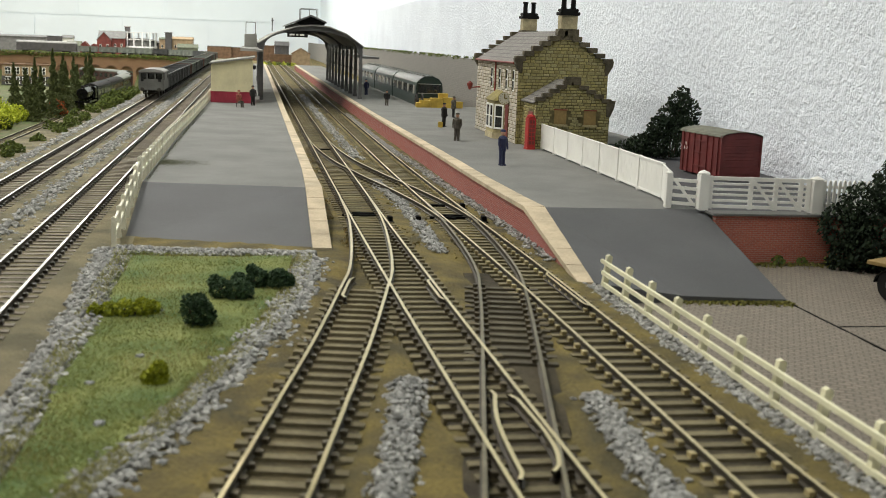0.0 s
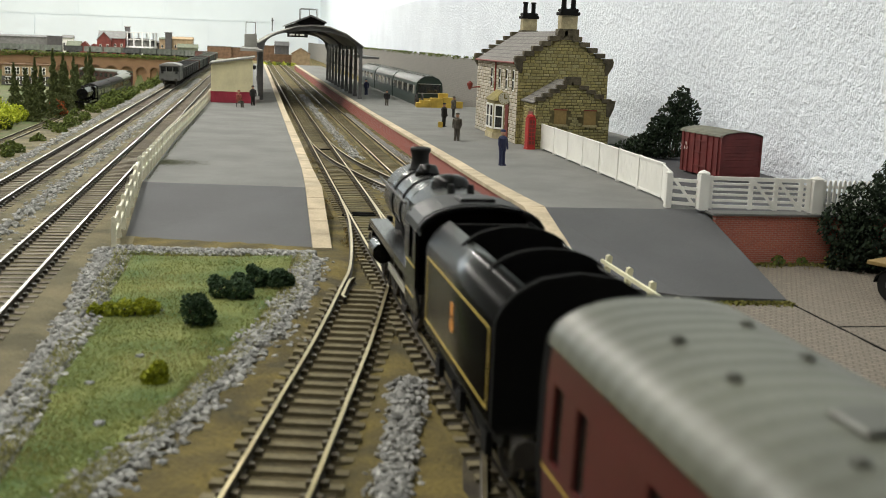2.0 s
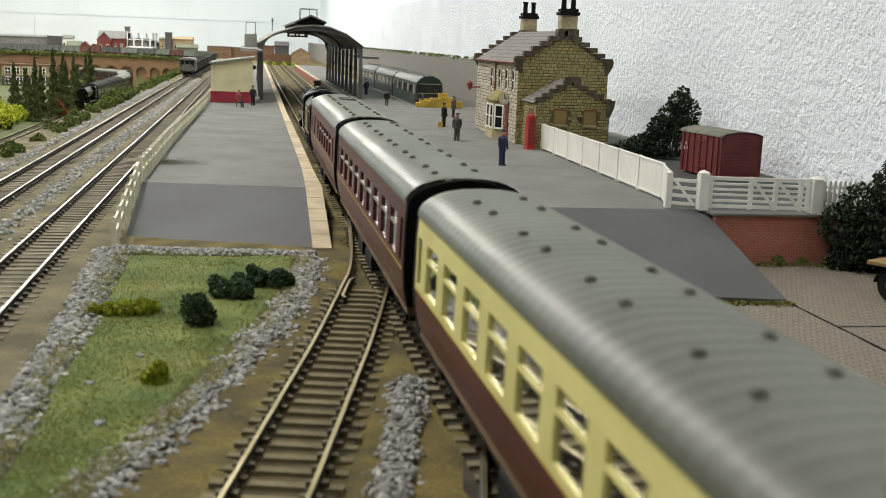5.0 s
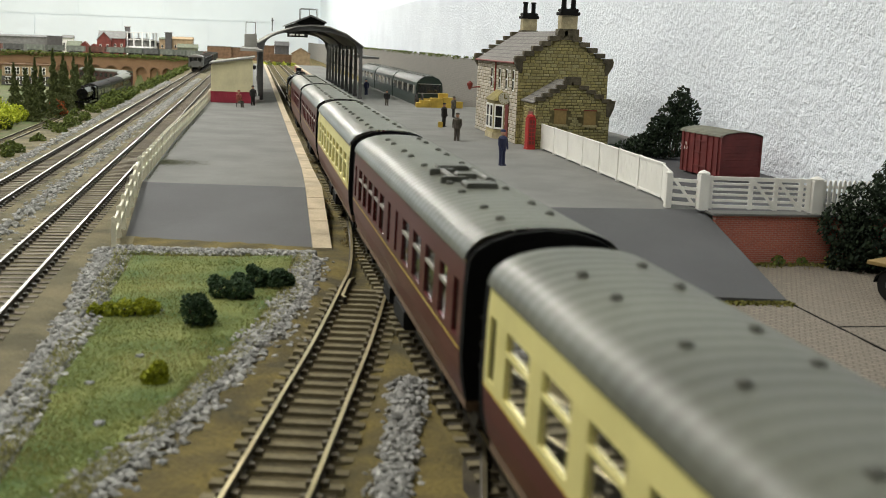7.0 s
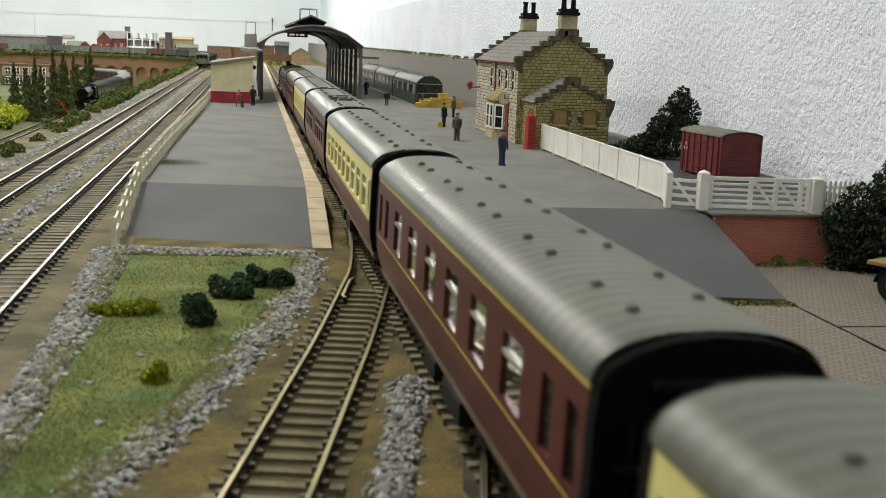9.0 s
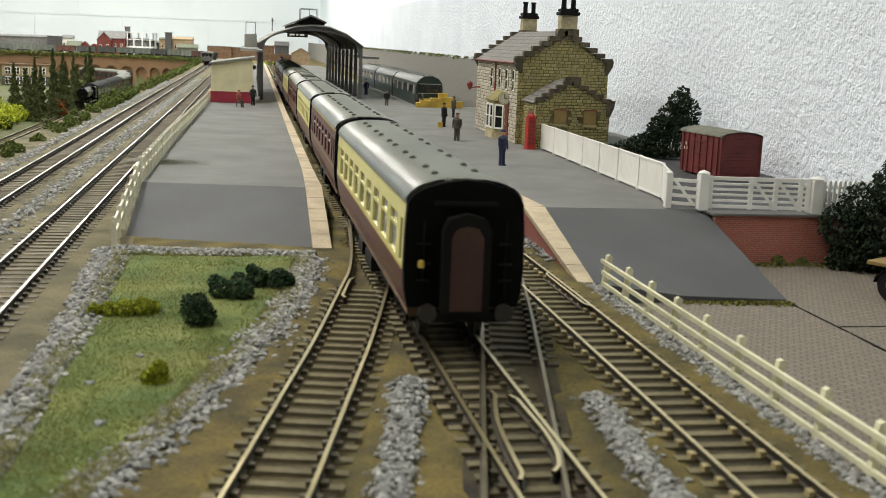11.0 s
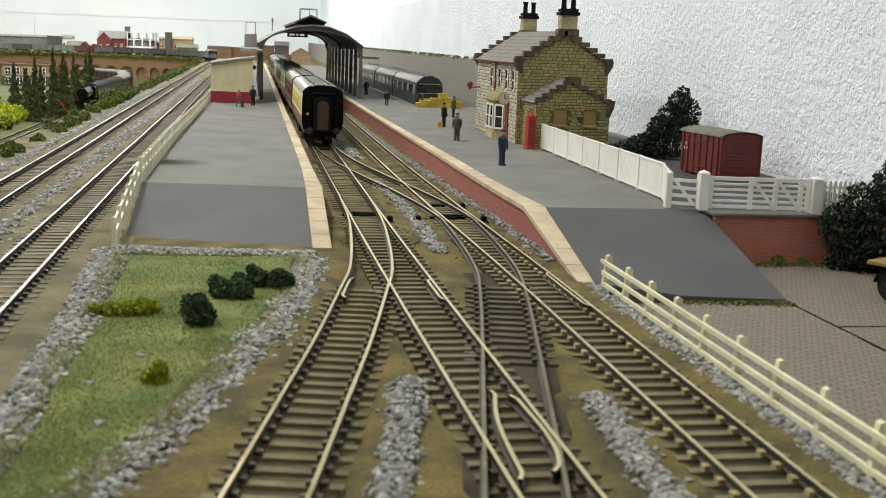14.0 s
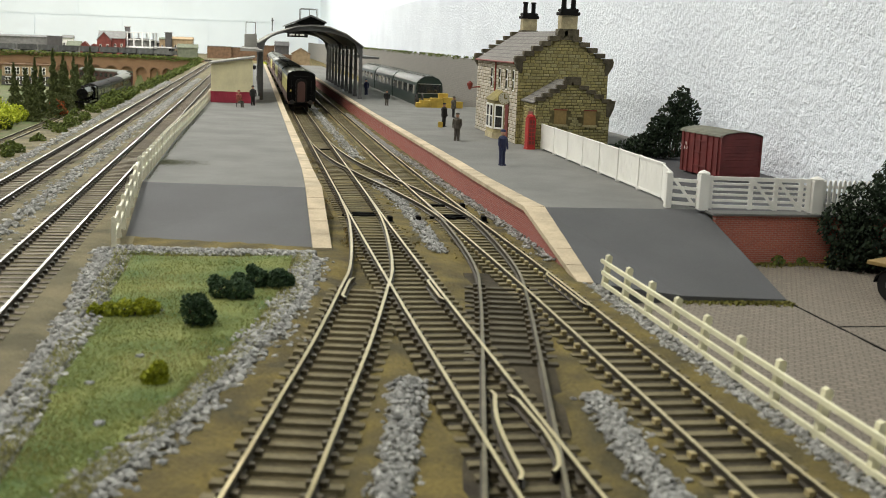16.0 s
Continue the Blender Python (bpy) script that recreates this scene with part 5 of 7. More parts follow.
def train_shed():
    t = thing("train_shed", (0, 0, PZ), "dark grey overall station roof on slim columns with arched end screens", "train shed")
    y0, y1 = 1610.0, 2330.0
    xl, xr, eave = -50.0, 88.0, 72.0
    outer = [(xl - 3, eave), (xl + 18, 85), (xl + 48, 96), (19, 98.5), (xr - 44, 97), (xr - 20, 88), (xr + 3, eave)]
    inner = [(xl + 3, eave - 12)]
    for i in range(17):
        a = math.pi * (1 - i / 16)
        inner.append((19 + (xr - xl - 10) / 2 * math.cos(a), eave - 6 + 25 * math.sin(a) ** 0.8))
    inner.append((xr - 3, eave - 12))
    for yy, d in ((y0, 6), (y1 - 6, 6), (1965, 4)):
        bm = B()
        prof = outer + list(reversed(inner))
        extrude(bm, prof, yy, yy + d)
        part("arch_screen", bm, M_IRON, t)
    bm = B()
    skin = [(x * 1.0, z) for x, z in outer]
    for (xa, za), (xb, zb) in zip(skin, skin[1:]):
        quad(bm, (xa, y0 - 4, za + 1), (xb, y0 - 4, zb + 1), (xb, y1 + 4, zb + 1), (xa, y1 + 4, za + 1))
        quad(bm, (xa, y0 - 4, za - 0.6), (xb, y0 - 4, zb - 0.6), (xb, y1 + 4, zb - 0.6), (xa, y1 + 4, za - 0.6))
        quad(bm, (xa, y0 - 4, za - 0.6), (xb, y0 - 4, zb - 0.6), (xb, y0 - 4, zb + 1), (xa, y0 - 4, za + 1))
    part("roof_skin", bm, M_IRON_L, t, "grey felted roof sheets")
    for side, cx in ((-1, xl), (1, xr)):
        for k in range(10):
            y = y0 + 3 + (y1 - y0 - 6) * k / 9
            bm = B()
            box(bm, cx - 2.2, cx + 2.2, y - 2.2, y + 2.2, 0, eave, bevel=0.6)
            box(bm, cx - 3, cx + 3, y - 3, y + 3, 0, 4)
            box(bm, cx - 3, cx + 3, y - 3, y + 3, 38, 40)
            part("column", bm, M_IRON, t)
            if k < 9:
                bm = B()
                ya, yb = y + 2.2, y + (y1 - y0 - 6) / 9 - 2.2
                n = 8
                pr = [(ya, eave), (yb, eave)] + [((ya + yb) / 2 + (yb - ya) / 2 * math.cos(math.pi * i / n), eave - 12 + 8 * math.sin(math.pi * i / n)) for i in range(n + 1)]
                extrude(bm, pr, cx - 1, cx + 1, axis="x")
                part("arcade", bm, M_IRON, t)
    # louvred lantern along the ridge
    bm = B()
    for k in range(19):
        y = y0 + 20 + 36 * k
        for s in (-1, 1):
            box(bm, 19 + s * 17 - 0.8, 19 + s * 17 + 0.8, y - 1.5, y + 1.5, 97, 103)
    part("lantern_post", bm, M_IRON, t, kind="stuff")
    bm = B()
    extrude(bm, [(-2, 102), (19, 111), (40, 102), (40, 104), (19, 113), (-2, 104)], y0 + 8, y1 - 8)
    part("lantern_roof", bm, M_IRON, t)
    bm = B()
    extrude(bm, [(0, 102.5), (19, 110.5), (38, 102.5), (38, 100), (0, 100)], y0 + 16, y0 + 18)
    part("lantern_end", bm, M_SOOT, t)
    bm = B()
    for a, b in (((6, 105, 1660), (6, 122, 1660)), ((30, 105, 1660), (30, 122, 1660)), ((6, 122, 1660), (30, 122, 1660)), ((6, 105, 1700), (6, 122, 1700)), ((30, 105, 1700), (30, 122, 1700)), ((6, 122, 1700), (30, 122, 1700)), ((18, 110, 1660), (18, 122, 1660))):
        tube(bm, (a[0], a[2], a[1]), (b[0], b[2], b[1]), 0.45, n=6)
    part("access_rail", bm, M_IRON, t)
    bm = B()
    tube(bm, (-33, 1700, 90), (-33, 1700, 108), 0.8, n=6)
    tube(bm, (-33, 1700, 104), (-33, 1700, 105), 2, n=8)
    part("finial", bm, M_IRON, t)
    # hanging sign
    bm = B()
    box(bm, -14, 14, y0 - 1.5, y0 - 0.3, 82, 88)
    sg = part("hanging_sign", bm, M_BLACK, t, "black sign with a row of white marks")
    for x, w in ((-11, 7), (-2, 3), (3, 6)):
        bm = B()
        box(bm, x, x + w, y0 - 1.9, y0 - 1.6, 84, 86.3)
        part("sign_bar", bm, M_WHITE, sg)
    # side canopy and lift tower on the island side
    bm = B()
    box(bm, xr + 2, xr + 26, y0 + 4, y1 - 40, 56, 58.5)
    part("side_canopy", bm, M_IRON, t)
    bm = B()
    extrude(bm, [(-76, 62), (-48, 62), (-48, 64), (-76, 66)], y0 - 120, y0 + 200)
    part("island_canopy", bm, M_IRON_L, t)
    bm = B()
    box(bm, -72, -55, y0 + 30, y0 + 60, 66, 84, bevel=0.5)
    part("tank", bm, M_IRON_L, t)
    bm = B()
    for x in (-70, -57):
        tube(bm, (x, y0 + 30, 84), (x, y0 + 30, 100), 0.5, n=6)
    tube(bm, (-70, y0 + 30, 100), (-57, y0 + 30, 100), 0.5, n=6)
    part("tank_rail", bm, M_IRON, t)
    for y in (y0 - 100, y0 - 60):
        bm = B()
        box(bm, -51, -47, y - 2, y + 2, 0, 63)
        part("column", bm, M_IRON, t)


train_shed()


def hut():
    t = thing("waiting_shelter", (-85.3, 1427, PZ), "cream boarded shelter with a crimson base on the island platform", "waiting shelter")
    bm = B()
    box(bm, -25, 25, 0, 110, 0, 13.5)
    part("base", bm, M_HUTRED, t, "crimson brick base")
    for k in range(5):
        bm = B()
        box(bm, -25.3, 25.3, -0.35, -0.05, 2.5 * k + 0.7, 2.5 * k + 2.9)
        part("base_board", bm, M_HUTRED, t)
    bm = B()
    extrude(bm, [(-24.6, 13.5), (24.6, 13.5), (24.6, 54), (-24.6, 46)], 0.4, 109)
    part("wall", bm, M_CREAMB, t)
    for k in range(13):
        z = 13.6 + 2.9 * k
        top = z + 2.7
        xl = -25
        if z > 44:
            xl = -25 + (z - 44) / 8 * 50
        if xl > 20:
            continue
        bm = B()
        extrude(bm, [(-0.7, z), (0.3, z), (0.3, top), (-0.2, top)], xl, 25, axis="x")
        part("board", bm, M_CREAMB, t)
    bm = B()
    extrude(bm, [(-27, 46.0), (28, 54.8), (28, 56.6), (-27, 47.8)], -4, 114)
    part("roof", bm, M_IRON_L, t, "grey mono pitch roof")
    bm = B()
    lathe(bm, [(0.6, 0), (1.8, 1), (2.2, 4), (0.8, 5.4)], 8, (27, -1, 41))
    part("lamp", bm, M_BLACK, t)


hut()


# ---- fences and gates ----
def rail_fence(x_pts, zs, label, material, posts, height, rails, group, thick=2.0, lean=0.0):
    """Post and rail fence through points (x, y, z)."""
    t = thing("fence", (0, 0, 0), label, "fence", group)
    P = edge_points(x_pts, posts - 1)
    for p in P:
        bm = B()
        m = Matrix.Translation(p) @ Matrix.Rotation(lean, 4, "Y")
        w = thick * 0.5
        extrude(bm, [(-w, -3.5), (w, -3.5), (w, height - 0.6), (0, height), (-w, height - 0.6)], -w, w, m=m)
        part("post", bm, material, t)
    for a, b in zip(P, P[1:]):
        d = b - a
        for z in rails:
            bm = B()
            q = d.to_track_quat("Y", "Z").to_matrix().to_4x4()
            m = Matrix.Translation(a) @ q
            off = math.tan(lean) * z
            box(bm, -thick * 0.25 + off, thick * 0.25 + off, 0, d.length, z - 0.75, z + 0.75, m=m)
            part("fence_rail", bm, material, t)
    return t


rail_fence([(82.4, 451, -5.8), (82.7, 139, -5.8)], None, "cream post and rail fence along the lineside", M_CREAMF, 13, 15.2, (3.0, 7.8, 12.6),
           "post and rail fences", 2.3, lean=radians(6.5))
rail_fence([(-122.3, 535, -4), (-121.2, 644, 12)], None, "cream fence down the platform ramp", M_WHITEF, 7, 13.5, (4.5, 10.5), "post and rail fences", 2.0)
rail_fence([(-121.5, 655, 12), (-121.2, 868, 12), (-117, 1100, 12), (-113.6, 1380, 12), (-112, 3400, 12)], None, "cream fence along the back of the island platform", M_WHITEF, 130, 13.0, (4.0, 10.3), "post and rail fences", 2.0)


def panel_fence():
    t = thing("panel_fence", (0, 0, PZ), "white solid panel fence across the station forecourt", "fence")
    P = edge_points([(167.5, 893, 0), (161.5, 602, 0)], 7)
    for i, (a, b) in enumerate(zip(P, P[1:])):
        d = b - a
        m = Matrix.Translation(a) @ d.to_track_quat("Y", "Z").to_matrix().to_4x4()
        bm = B()
        box(bm, -0.5, 0.5, 0.4, d.length - 0.4, 1.6, 19.2, m=m)
        box(bm, -0.9, 0.9, 0, d.length, 19.2, 20.2, m=m)
        box(bm, -0.9, 0.9, 0, d.length, 1.2, 2.4, m=m)
        pn = part("panel", bm, M_WHITE, t)
        for k in range(9):
            y = d.length * (k + 0.5) / 9
            bm = B()
            box(bm, -0.58, 0.58, y - 1.9, y + 1.9, 2.4, 19.2, m=m)
            part("board", bm, M_WHITE, pn)
        bm = B()
        box(bm, -1.2, 1.2, -1.2, 1.2, 0, 20.6, m=m, bevel=0.3)
        part("post", bm, M_WHITE, t)


panel_fence()


def gate_post(parent, x, y, h, w=3.0):
    bm = B()
    box(bm, x - w, x + w, y - w, y + w, 0, h, bevel=0.4)
    lathe(bm, [(w * 1.25, h), (w * 1.25, h + 0.8), (w * 0.7, h + 1.6), (0.2, h + 2.2)], 8, (x, y, 0))
    part("gate_post", bm, M_WHITE, parent)


def gates():
    t = thing("crossing_gate", (0, 0, PZ + 0.6), "white five barred wooden gate between stout posts", "gate", rz=0)
    gate_post(t, 168.2, 561.5, 18.4, 2.6)
    gate_post(t, 226.5, 553.5, 17.2, 2.8)
    a, b = Vector((171, 561, 0)), Vector((223.5, 554, 0))
    d = b - a
    m = Matrix.Translation(a) @ d.to_track_quat("X", "Z").to_matrix().to_4x4()
    L = d.length
    for z, h in ((1.4, 1.6), (4.6, 1.2), (7.6, 1.2), (10.4, 1.2), (13.2, 1.2), (15.6, 2.0)):
        bm = B()
        box(bm, 0, L, -0.6, 0.6, z, z + h, m=m)
        part("bar", bm, M_WHITE, t)
    for x in (0, 21, 34, 47, L - 2):
        bm = B()
        box(bm, min(x, L - 2), min(x, L - 2) + 2, -0.9, 0.9, 1.0, 17.8, m=m)
        part("stile", bm, M_WHITE, t)
    for x in (22, 35):
        bm = B()
        extrude(bm, [(x, 16), (x + 2, 16), (x + 13, 2.5), (x + 11, 2.5)], -1.0, -0.6, m=m)
        part("brace", bm, M_WHITE, t)
    s = thing("wicket_gate", (0, 0, PZ + 0.2), "small white wicket gate beside the panel fence", "gate")
    gate_post(s, 153.0, 570.5, 17.6, 1.6)
    a, b = Vector((154.6, 570, 0)), Vector((165.5, 563, 0))
    d = b - a
    m = Matrix.Translation(a) @ d.to_track_quat("X", "Z").to_matrix().to_4x4()
    for z in (2, 6, 10, 14):
        bm = B()
        box(bm, 0, d.length, -0.5, 0.5, z, z + 1.7, m=m)
        part("bar", bm, M_WHITE, s)
    bm = B()
    extrude(bm, [(0.5, 15), (2.4, 15), (d.length, 2.5), (d.length - 2, 2.5)], -0.8, -0.5, m=m)
    part("brace", bm, M_WHITE, s)
    bm = B()
    a = Vector((161.5, 602, 0))
    f = thing("end_panel", (0, 0, PZ), "white short fence panel joining the wicket gate", "fence")
    m2 = Matrix.Translation(a) @ (Vector((153, 570.5, 0)) - a).to_track_quat("Y", "Z").to_matrix().to_4x4()
    box(bm, -0.5, 0.5, 0, 31, 1.2, 19.6, m=m2)
    part("panel", bm, M_WHITE, f)
    p = thing("picket_fence", (0, 0, PZ + 0.6), "white picket fence along the yard wall", "fence")
    for k in range(22):
        x = 230.5 + 2.7 * k
        bm = B()
        extrude(bm, [(x, 0.8), (x + 1.5, 0.8), (x + 1.5, 16.5), (x + 0.75, 17.5), (x, 16.5)], 553, 553.8)
        part("picket", bm, M_WHITE, p)
    for z in (4, 13):
        bm = B()
        box(bm, 229, 290, 553.8, 554.6, z, z + 1.4)
        part("picket_rail", bm, M_WHITE, p)


gates()


def container_van():
    t = thing("goods_container", (254, 710, PZ), "maroon planked goods container with a grey curved roof", "container", rz=radians(6))
    bm = B()
    arc = [(-14.5 * math.cos(math.pi * i / 10), 27 + 3.4 * math.sin(math.pi * i / 10)) for i in range(11)]
    extrude(bm, [(-14.2, 0), (14.2, 0)] + [(-x * 0.98, z - 0.3) for x, z in arc], 0, 56)
    part("body", bm, M_BOXCAR, t)
    for k in range(12):
        bm = B()
        box(bm, -14.0, 14.0, -0.5, -0.05, 1.0 + 2.3 * k, 2.95 + 2.3 * k)
        part("end_plank", bm, M_BOXCAR, t)
    bm = B()
    sheet(bm, [(x * 1.03, z + 0.4) for x, z in arc], -1.5, 57.5)
    sheet(bm, [(x * 1.03, z - 0.2) for x, z in arc], -1.5, 57.5)
    part("roof", bm, M_BOXROOF, t, "grey brown curved roof")
    for y, w in ((4, 1.2), (11, 0.6), (19, 1.4), (28, 0.5), (37, 1.4), (45, 0.6), (52, 1.2)):
        bm = B()
        box(bm, -15.0, -14.2, y - w / 2, y + w / 2, 0, 27)
        part("side_strap", bm, M_BOXCAR, t)
    bm = B()
    for z in (5, 14, 22):
        box(bm, -14.9, -14.2, 20, 36, z, z + 0.9)
    part("door_hinge", bm, M_BOXCAR, t)
    bm = B()
    for k, y in enumerate((46, 48, 50)):
        box(bm, -14.5, -14.25, y, y + 1.2, 15 + 3 * (k % 2), 17 + 3 * (k % 2))
    part("lettering_bar", bm, M_WHITE, t)
    for s in (-1, 1):
        bm = B()
        box(bm, s * 14.2 - 0.7, s * 14.2 + 0.7, -0.9, 0.3, 0, 28)
        part("corner_strap", bm, M_BOXCAR, t)


container_van()

# grey stone backdrop wall behind the bay line
bm = B()
box(bm, 233, 236, 1150, 6200, -4, 74)
bs = part("stone_back_wall", bm, M_BACKSTONE)
tagged(bs, "low grey stone wall behind the bay platform", "wall", kind="structure")



# ---- diesel railcars in the bay ----
def railcar(label, y, cab=True):
    t = thing("diesel_railcar", (169, y, 0), label, "railcar", "railcars in the bay")
    L = 125
    bm = B()
    ring = [(-17.5, 11), (-18, 20), (-17.6, 36), (-16.8, 41), (-12, 46.5), (-6, 49), (0, 49.6), (6, 49), (12, 46.5), (16.8, 41), (17.6, 36), (18, 20), (17.5, 11)]
    extrude(bm, ring, -L, L)
    part("body", bm, M_DMU, t)
    bm = B()
    sheet(bm, [(-17.2, 41), (-12.2, 46.9), (-6, 49.5), (0, 50.1), (6, 49.5), (12.2, 46.9), (17.2, 41)], -L, L, steps=1)
    part("roof", bm, M_CARROOF, t, smooth=True)
    for k in range(12):
        bm = B()
        yy = -112 + 19.5 * k
        box(bm, -18.1, -17.4, yy, yy + 14, 26, 37)
        part("window", bm, M_ALU if k % 3 == 0 else M_GLASS, t)
    for k in range(9):
        for x in (-6, 6):
            bm = B()
            lathe(bm, [(1.6, 0), (1.6, 1.2), (0.5, 2)], 6, (x, -110 + 27 * k, 49))
            part("roof_vent", bm, M_ROOF_D, t)
    if cab:
        bm = B()
        extrude(bm, [(x * 0.93, z) for x, z in ring], -L - 1.2, -L)
        cf = part("cab_front", bm, M_DMU, t)
        for a, b in ((-14.5, -5.4), (-4.6, 4.6), (5.4, 14.5)):
            bm = B()
            box(bm, a, b, -L - 1.7, -L - 1.2, 28, 39)
            part("cab_window", bm, M_GLASS, cf)
        bm = B()
        for z in (27, 39.2):
            box(bm, -15, 15, -L - 1.9, -L - 1.2, z, z + 0.8)
        part("window_trim", bm, M_ALU, cf)
        bm = B()
        box(bm, -13, 13, -L - 1.8, -L - 1.2, 15, 21)
        part("warning_panel", bm, M_YELLOW, cf, "yellow warning whiskers")
    bm = B()
    box(bm, -16, 16, -L, L, 5, 11)
    part("underframe", bm, M_SOOT, t)
    for yy in (-85, 85):
        bogie(t, yy)


for k in range(3):
    railcar("dark green diesel railcar with a pale grey roof" if k else "dark green railcar with driving cab at the buffer stop", 1500 + 127 + 262 * k, k == 0)


def crates():
    t = thing("crate_stack", (178, 1452, PZ), "stack of yellow wooden crates on a platform barrow", "crates")
    for x, y, z, w, d, h in ((-22, 0, 0, 14, 12, 9), (-7, 2, 0, 15, 14, 12), (9, 0, 0, 15, 12, 13), (-30, -6, 0, 8, 8, 6), (22, 3, 0, 10, 10, 8), (2, 4, 12, 12, 9, 6)):
        bm = B()
        box(bm, x - w / 2, x + w / 2, y - d / 2, y + d / 2, z, z + h, bevel=0.4)
        part("crate", bm, M_YELLOW, t)
    b = thing("platform_barrow", (150, 1462, PZ), "dark iron wheeled platform barrow", "barrow")
    for s in (-1, 1):
        w = spoked_wheel(b, "barrow_wheel", 0, 8, 8, s * 3)
    bm = B()
    box(bm, -3, 3, -8, 14, 8, 9.5)
    tube(bm, (0, 14, 9), (0, 20, 18), 0.6, n=6)
    part("barrow_bed", bm, M_BLACK, b)


crates()


# ---- small figures: plain painted shapes, one mesh each ----
def figure(x, y, coat, legs, label, rz=0.0, h=23.0, seated=False, z=PZ):
    bm = B()
    k = h / 23.0
    if seated:
        box(bm, -2.2, 2.2, -6.0, -0.5, 5.0, 7.4, mi=1, bevel=0.6)
        for s in (-1.3, 1.3):
            tube(bm, (s, -6, 6), (s, -6.4, 0), 0.95, n=7, mi=1)
        base = -4.2
    else:
        for s in (-1.35, 1.35):
            tube(bm, (s, 0, 0), (s * 0.85, 0, 10.5 * k), 1.05, 1.35, n=7, mi=1)
            box(bm, s - 0.9, s + 0.9, -2.0, 0.9, 0, 1.0, mi=1, bevel=0.3)
        base = 0
    lathe(bm, [(2.5, 9.5 * k + base), (2.8, 11 * k + base), (2.6, 14 * k + base), (3.1, 17.6 * k + base), (2.3, 19 * k + base), (0.9, 19.5 * k + base)], 9, (0, 0, 0), mi=0)
    for s in (-1, 1):
        tube(bm, (s * 3.0, 0, 18 * k + base), (s * 3.7, -0.6, 13.6 * k + base), 0.9, 0.8, n=6, mi=0)
        tube(bm, (s * 3.7, -0.6, 13.6 * k + base), (s * 3.0, -2.0, 10.6 * k + base), 0.8, 0.6, n=6, mi=0)
    lathe(bm, [(0.5, 19.3 * k + base), (1.35, 20 * k + base), (1.6, 21.3 * k + base), (1.2, 22.4 * k + base), (0.2, 22.9 * k + base)], 8, mi=2)
    lathe(bm, [(1.9, 22.0 * k + base), (1.75, 22.6 * k + base), (1.4, 23.4 * k + base), (0.2, 23.6 * k + base)], 8, mi=0)
    ob = part("figurine", bm, [coat, legs, M_SKIN], at=(x, y, z))
    ob.rotation_euler = (0, 0, rz)
    return tagged(ob, label, "figurine", "platform figurines")


M_SKIN = mat("flesh_paint", (0.48, 0.27, 0.18), 0.7, 0, 0.1, 200, 900, 0.0)
M_BLUEC = mat("blue_uniform", (0.022, 0.028, 0.075), 0.7, 0, 0.2, 200, 900, 0.1)
M_BLACKC = mat("black_coat", (0.015, 0.014, 0.013), 0.8, 0, 0.2, 200, 900, 0.1)
M_TWEED = mat("brown_tweed", (0.085, 0.075, 0.06), 0.8, 0, 0.3, 300, 900, 0.1)
M_REDC = mat("red_jacket", (0.26, 0.07, 0.05), 0.8, 0, 0.3, 300, 900, 0.1)
figure(107, 765, M_BLUEC, M_BLUEC, "painted figurine in a blue porter uniform on the platform", 0.5, 24)
figure(110, 958, M_TWEED, M_TWEED, "painted figurine in a brown tweed suit on the platform", -0.4)
figure(124.5, 1113, M_BLACKC, M_BLACKC, "painted figurine in a long black coat with a bag", 0.9)
figure(160, 1262, M_TWEED, M_BLACKC, "painted figurine in a grey suit near the crates", 1.6)
figure(109, 1467, M_BLACKC, M_TWEED, "small painted figurine in dark clothes on the platform", 0.2, 19)
figure(110, 1748, M_BLUEC, M_BLUEC, "painted figurine in blue beside the shed columns", 0.2)
figure(-76, 1345, M_REDC, M_TWEED, "seated painted figurine in a red jacket by the shelter", 0.7, 23, True)
figure(-60, 1385, M_BLACKC, M_BLACKC, "painted figurine in a dark coat standing by the shelter", 0.3)
bm = B()
for s in (-1, 1):
    box(bm, s * 2.6 - 0.3, s * 2.6 + 0.3, -4, 1.5, 0, 5)
box(bm, -3.6, 3.6, -4.5, 1.5, 4.4, 5.0)
st = part("stool", bm, M_BLACK, at=(-76, 1345, PZ))
tagged(st, "small dark platform stool under a figurine", "stool")
bm = B()
box(bm, -2.2, 2.2, -1.4, 1.4, 0, 5.5, bevel=0.5)
tagged(part("travel_bag", bm, M_YELLOW, at=(120, 1106, PZ)), "yellow travelling bag standing on the platform", "bag")


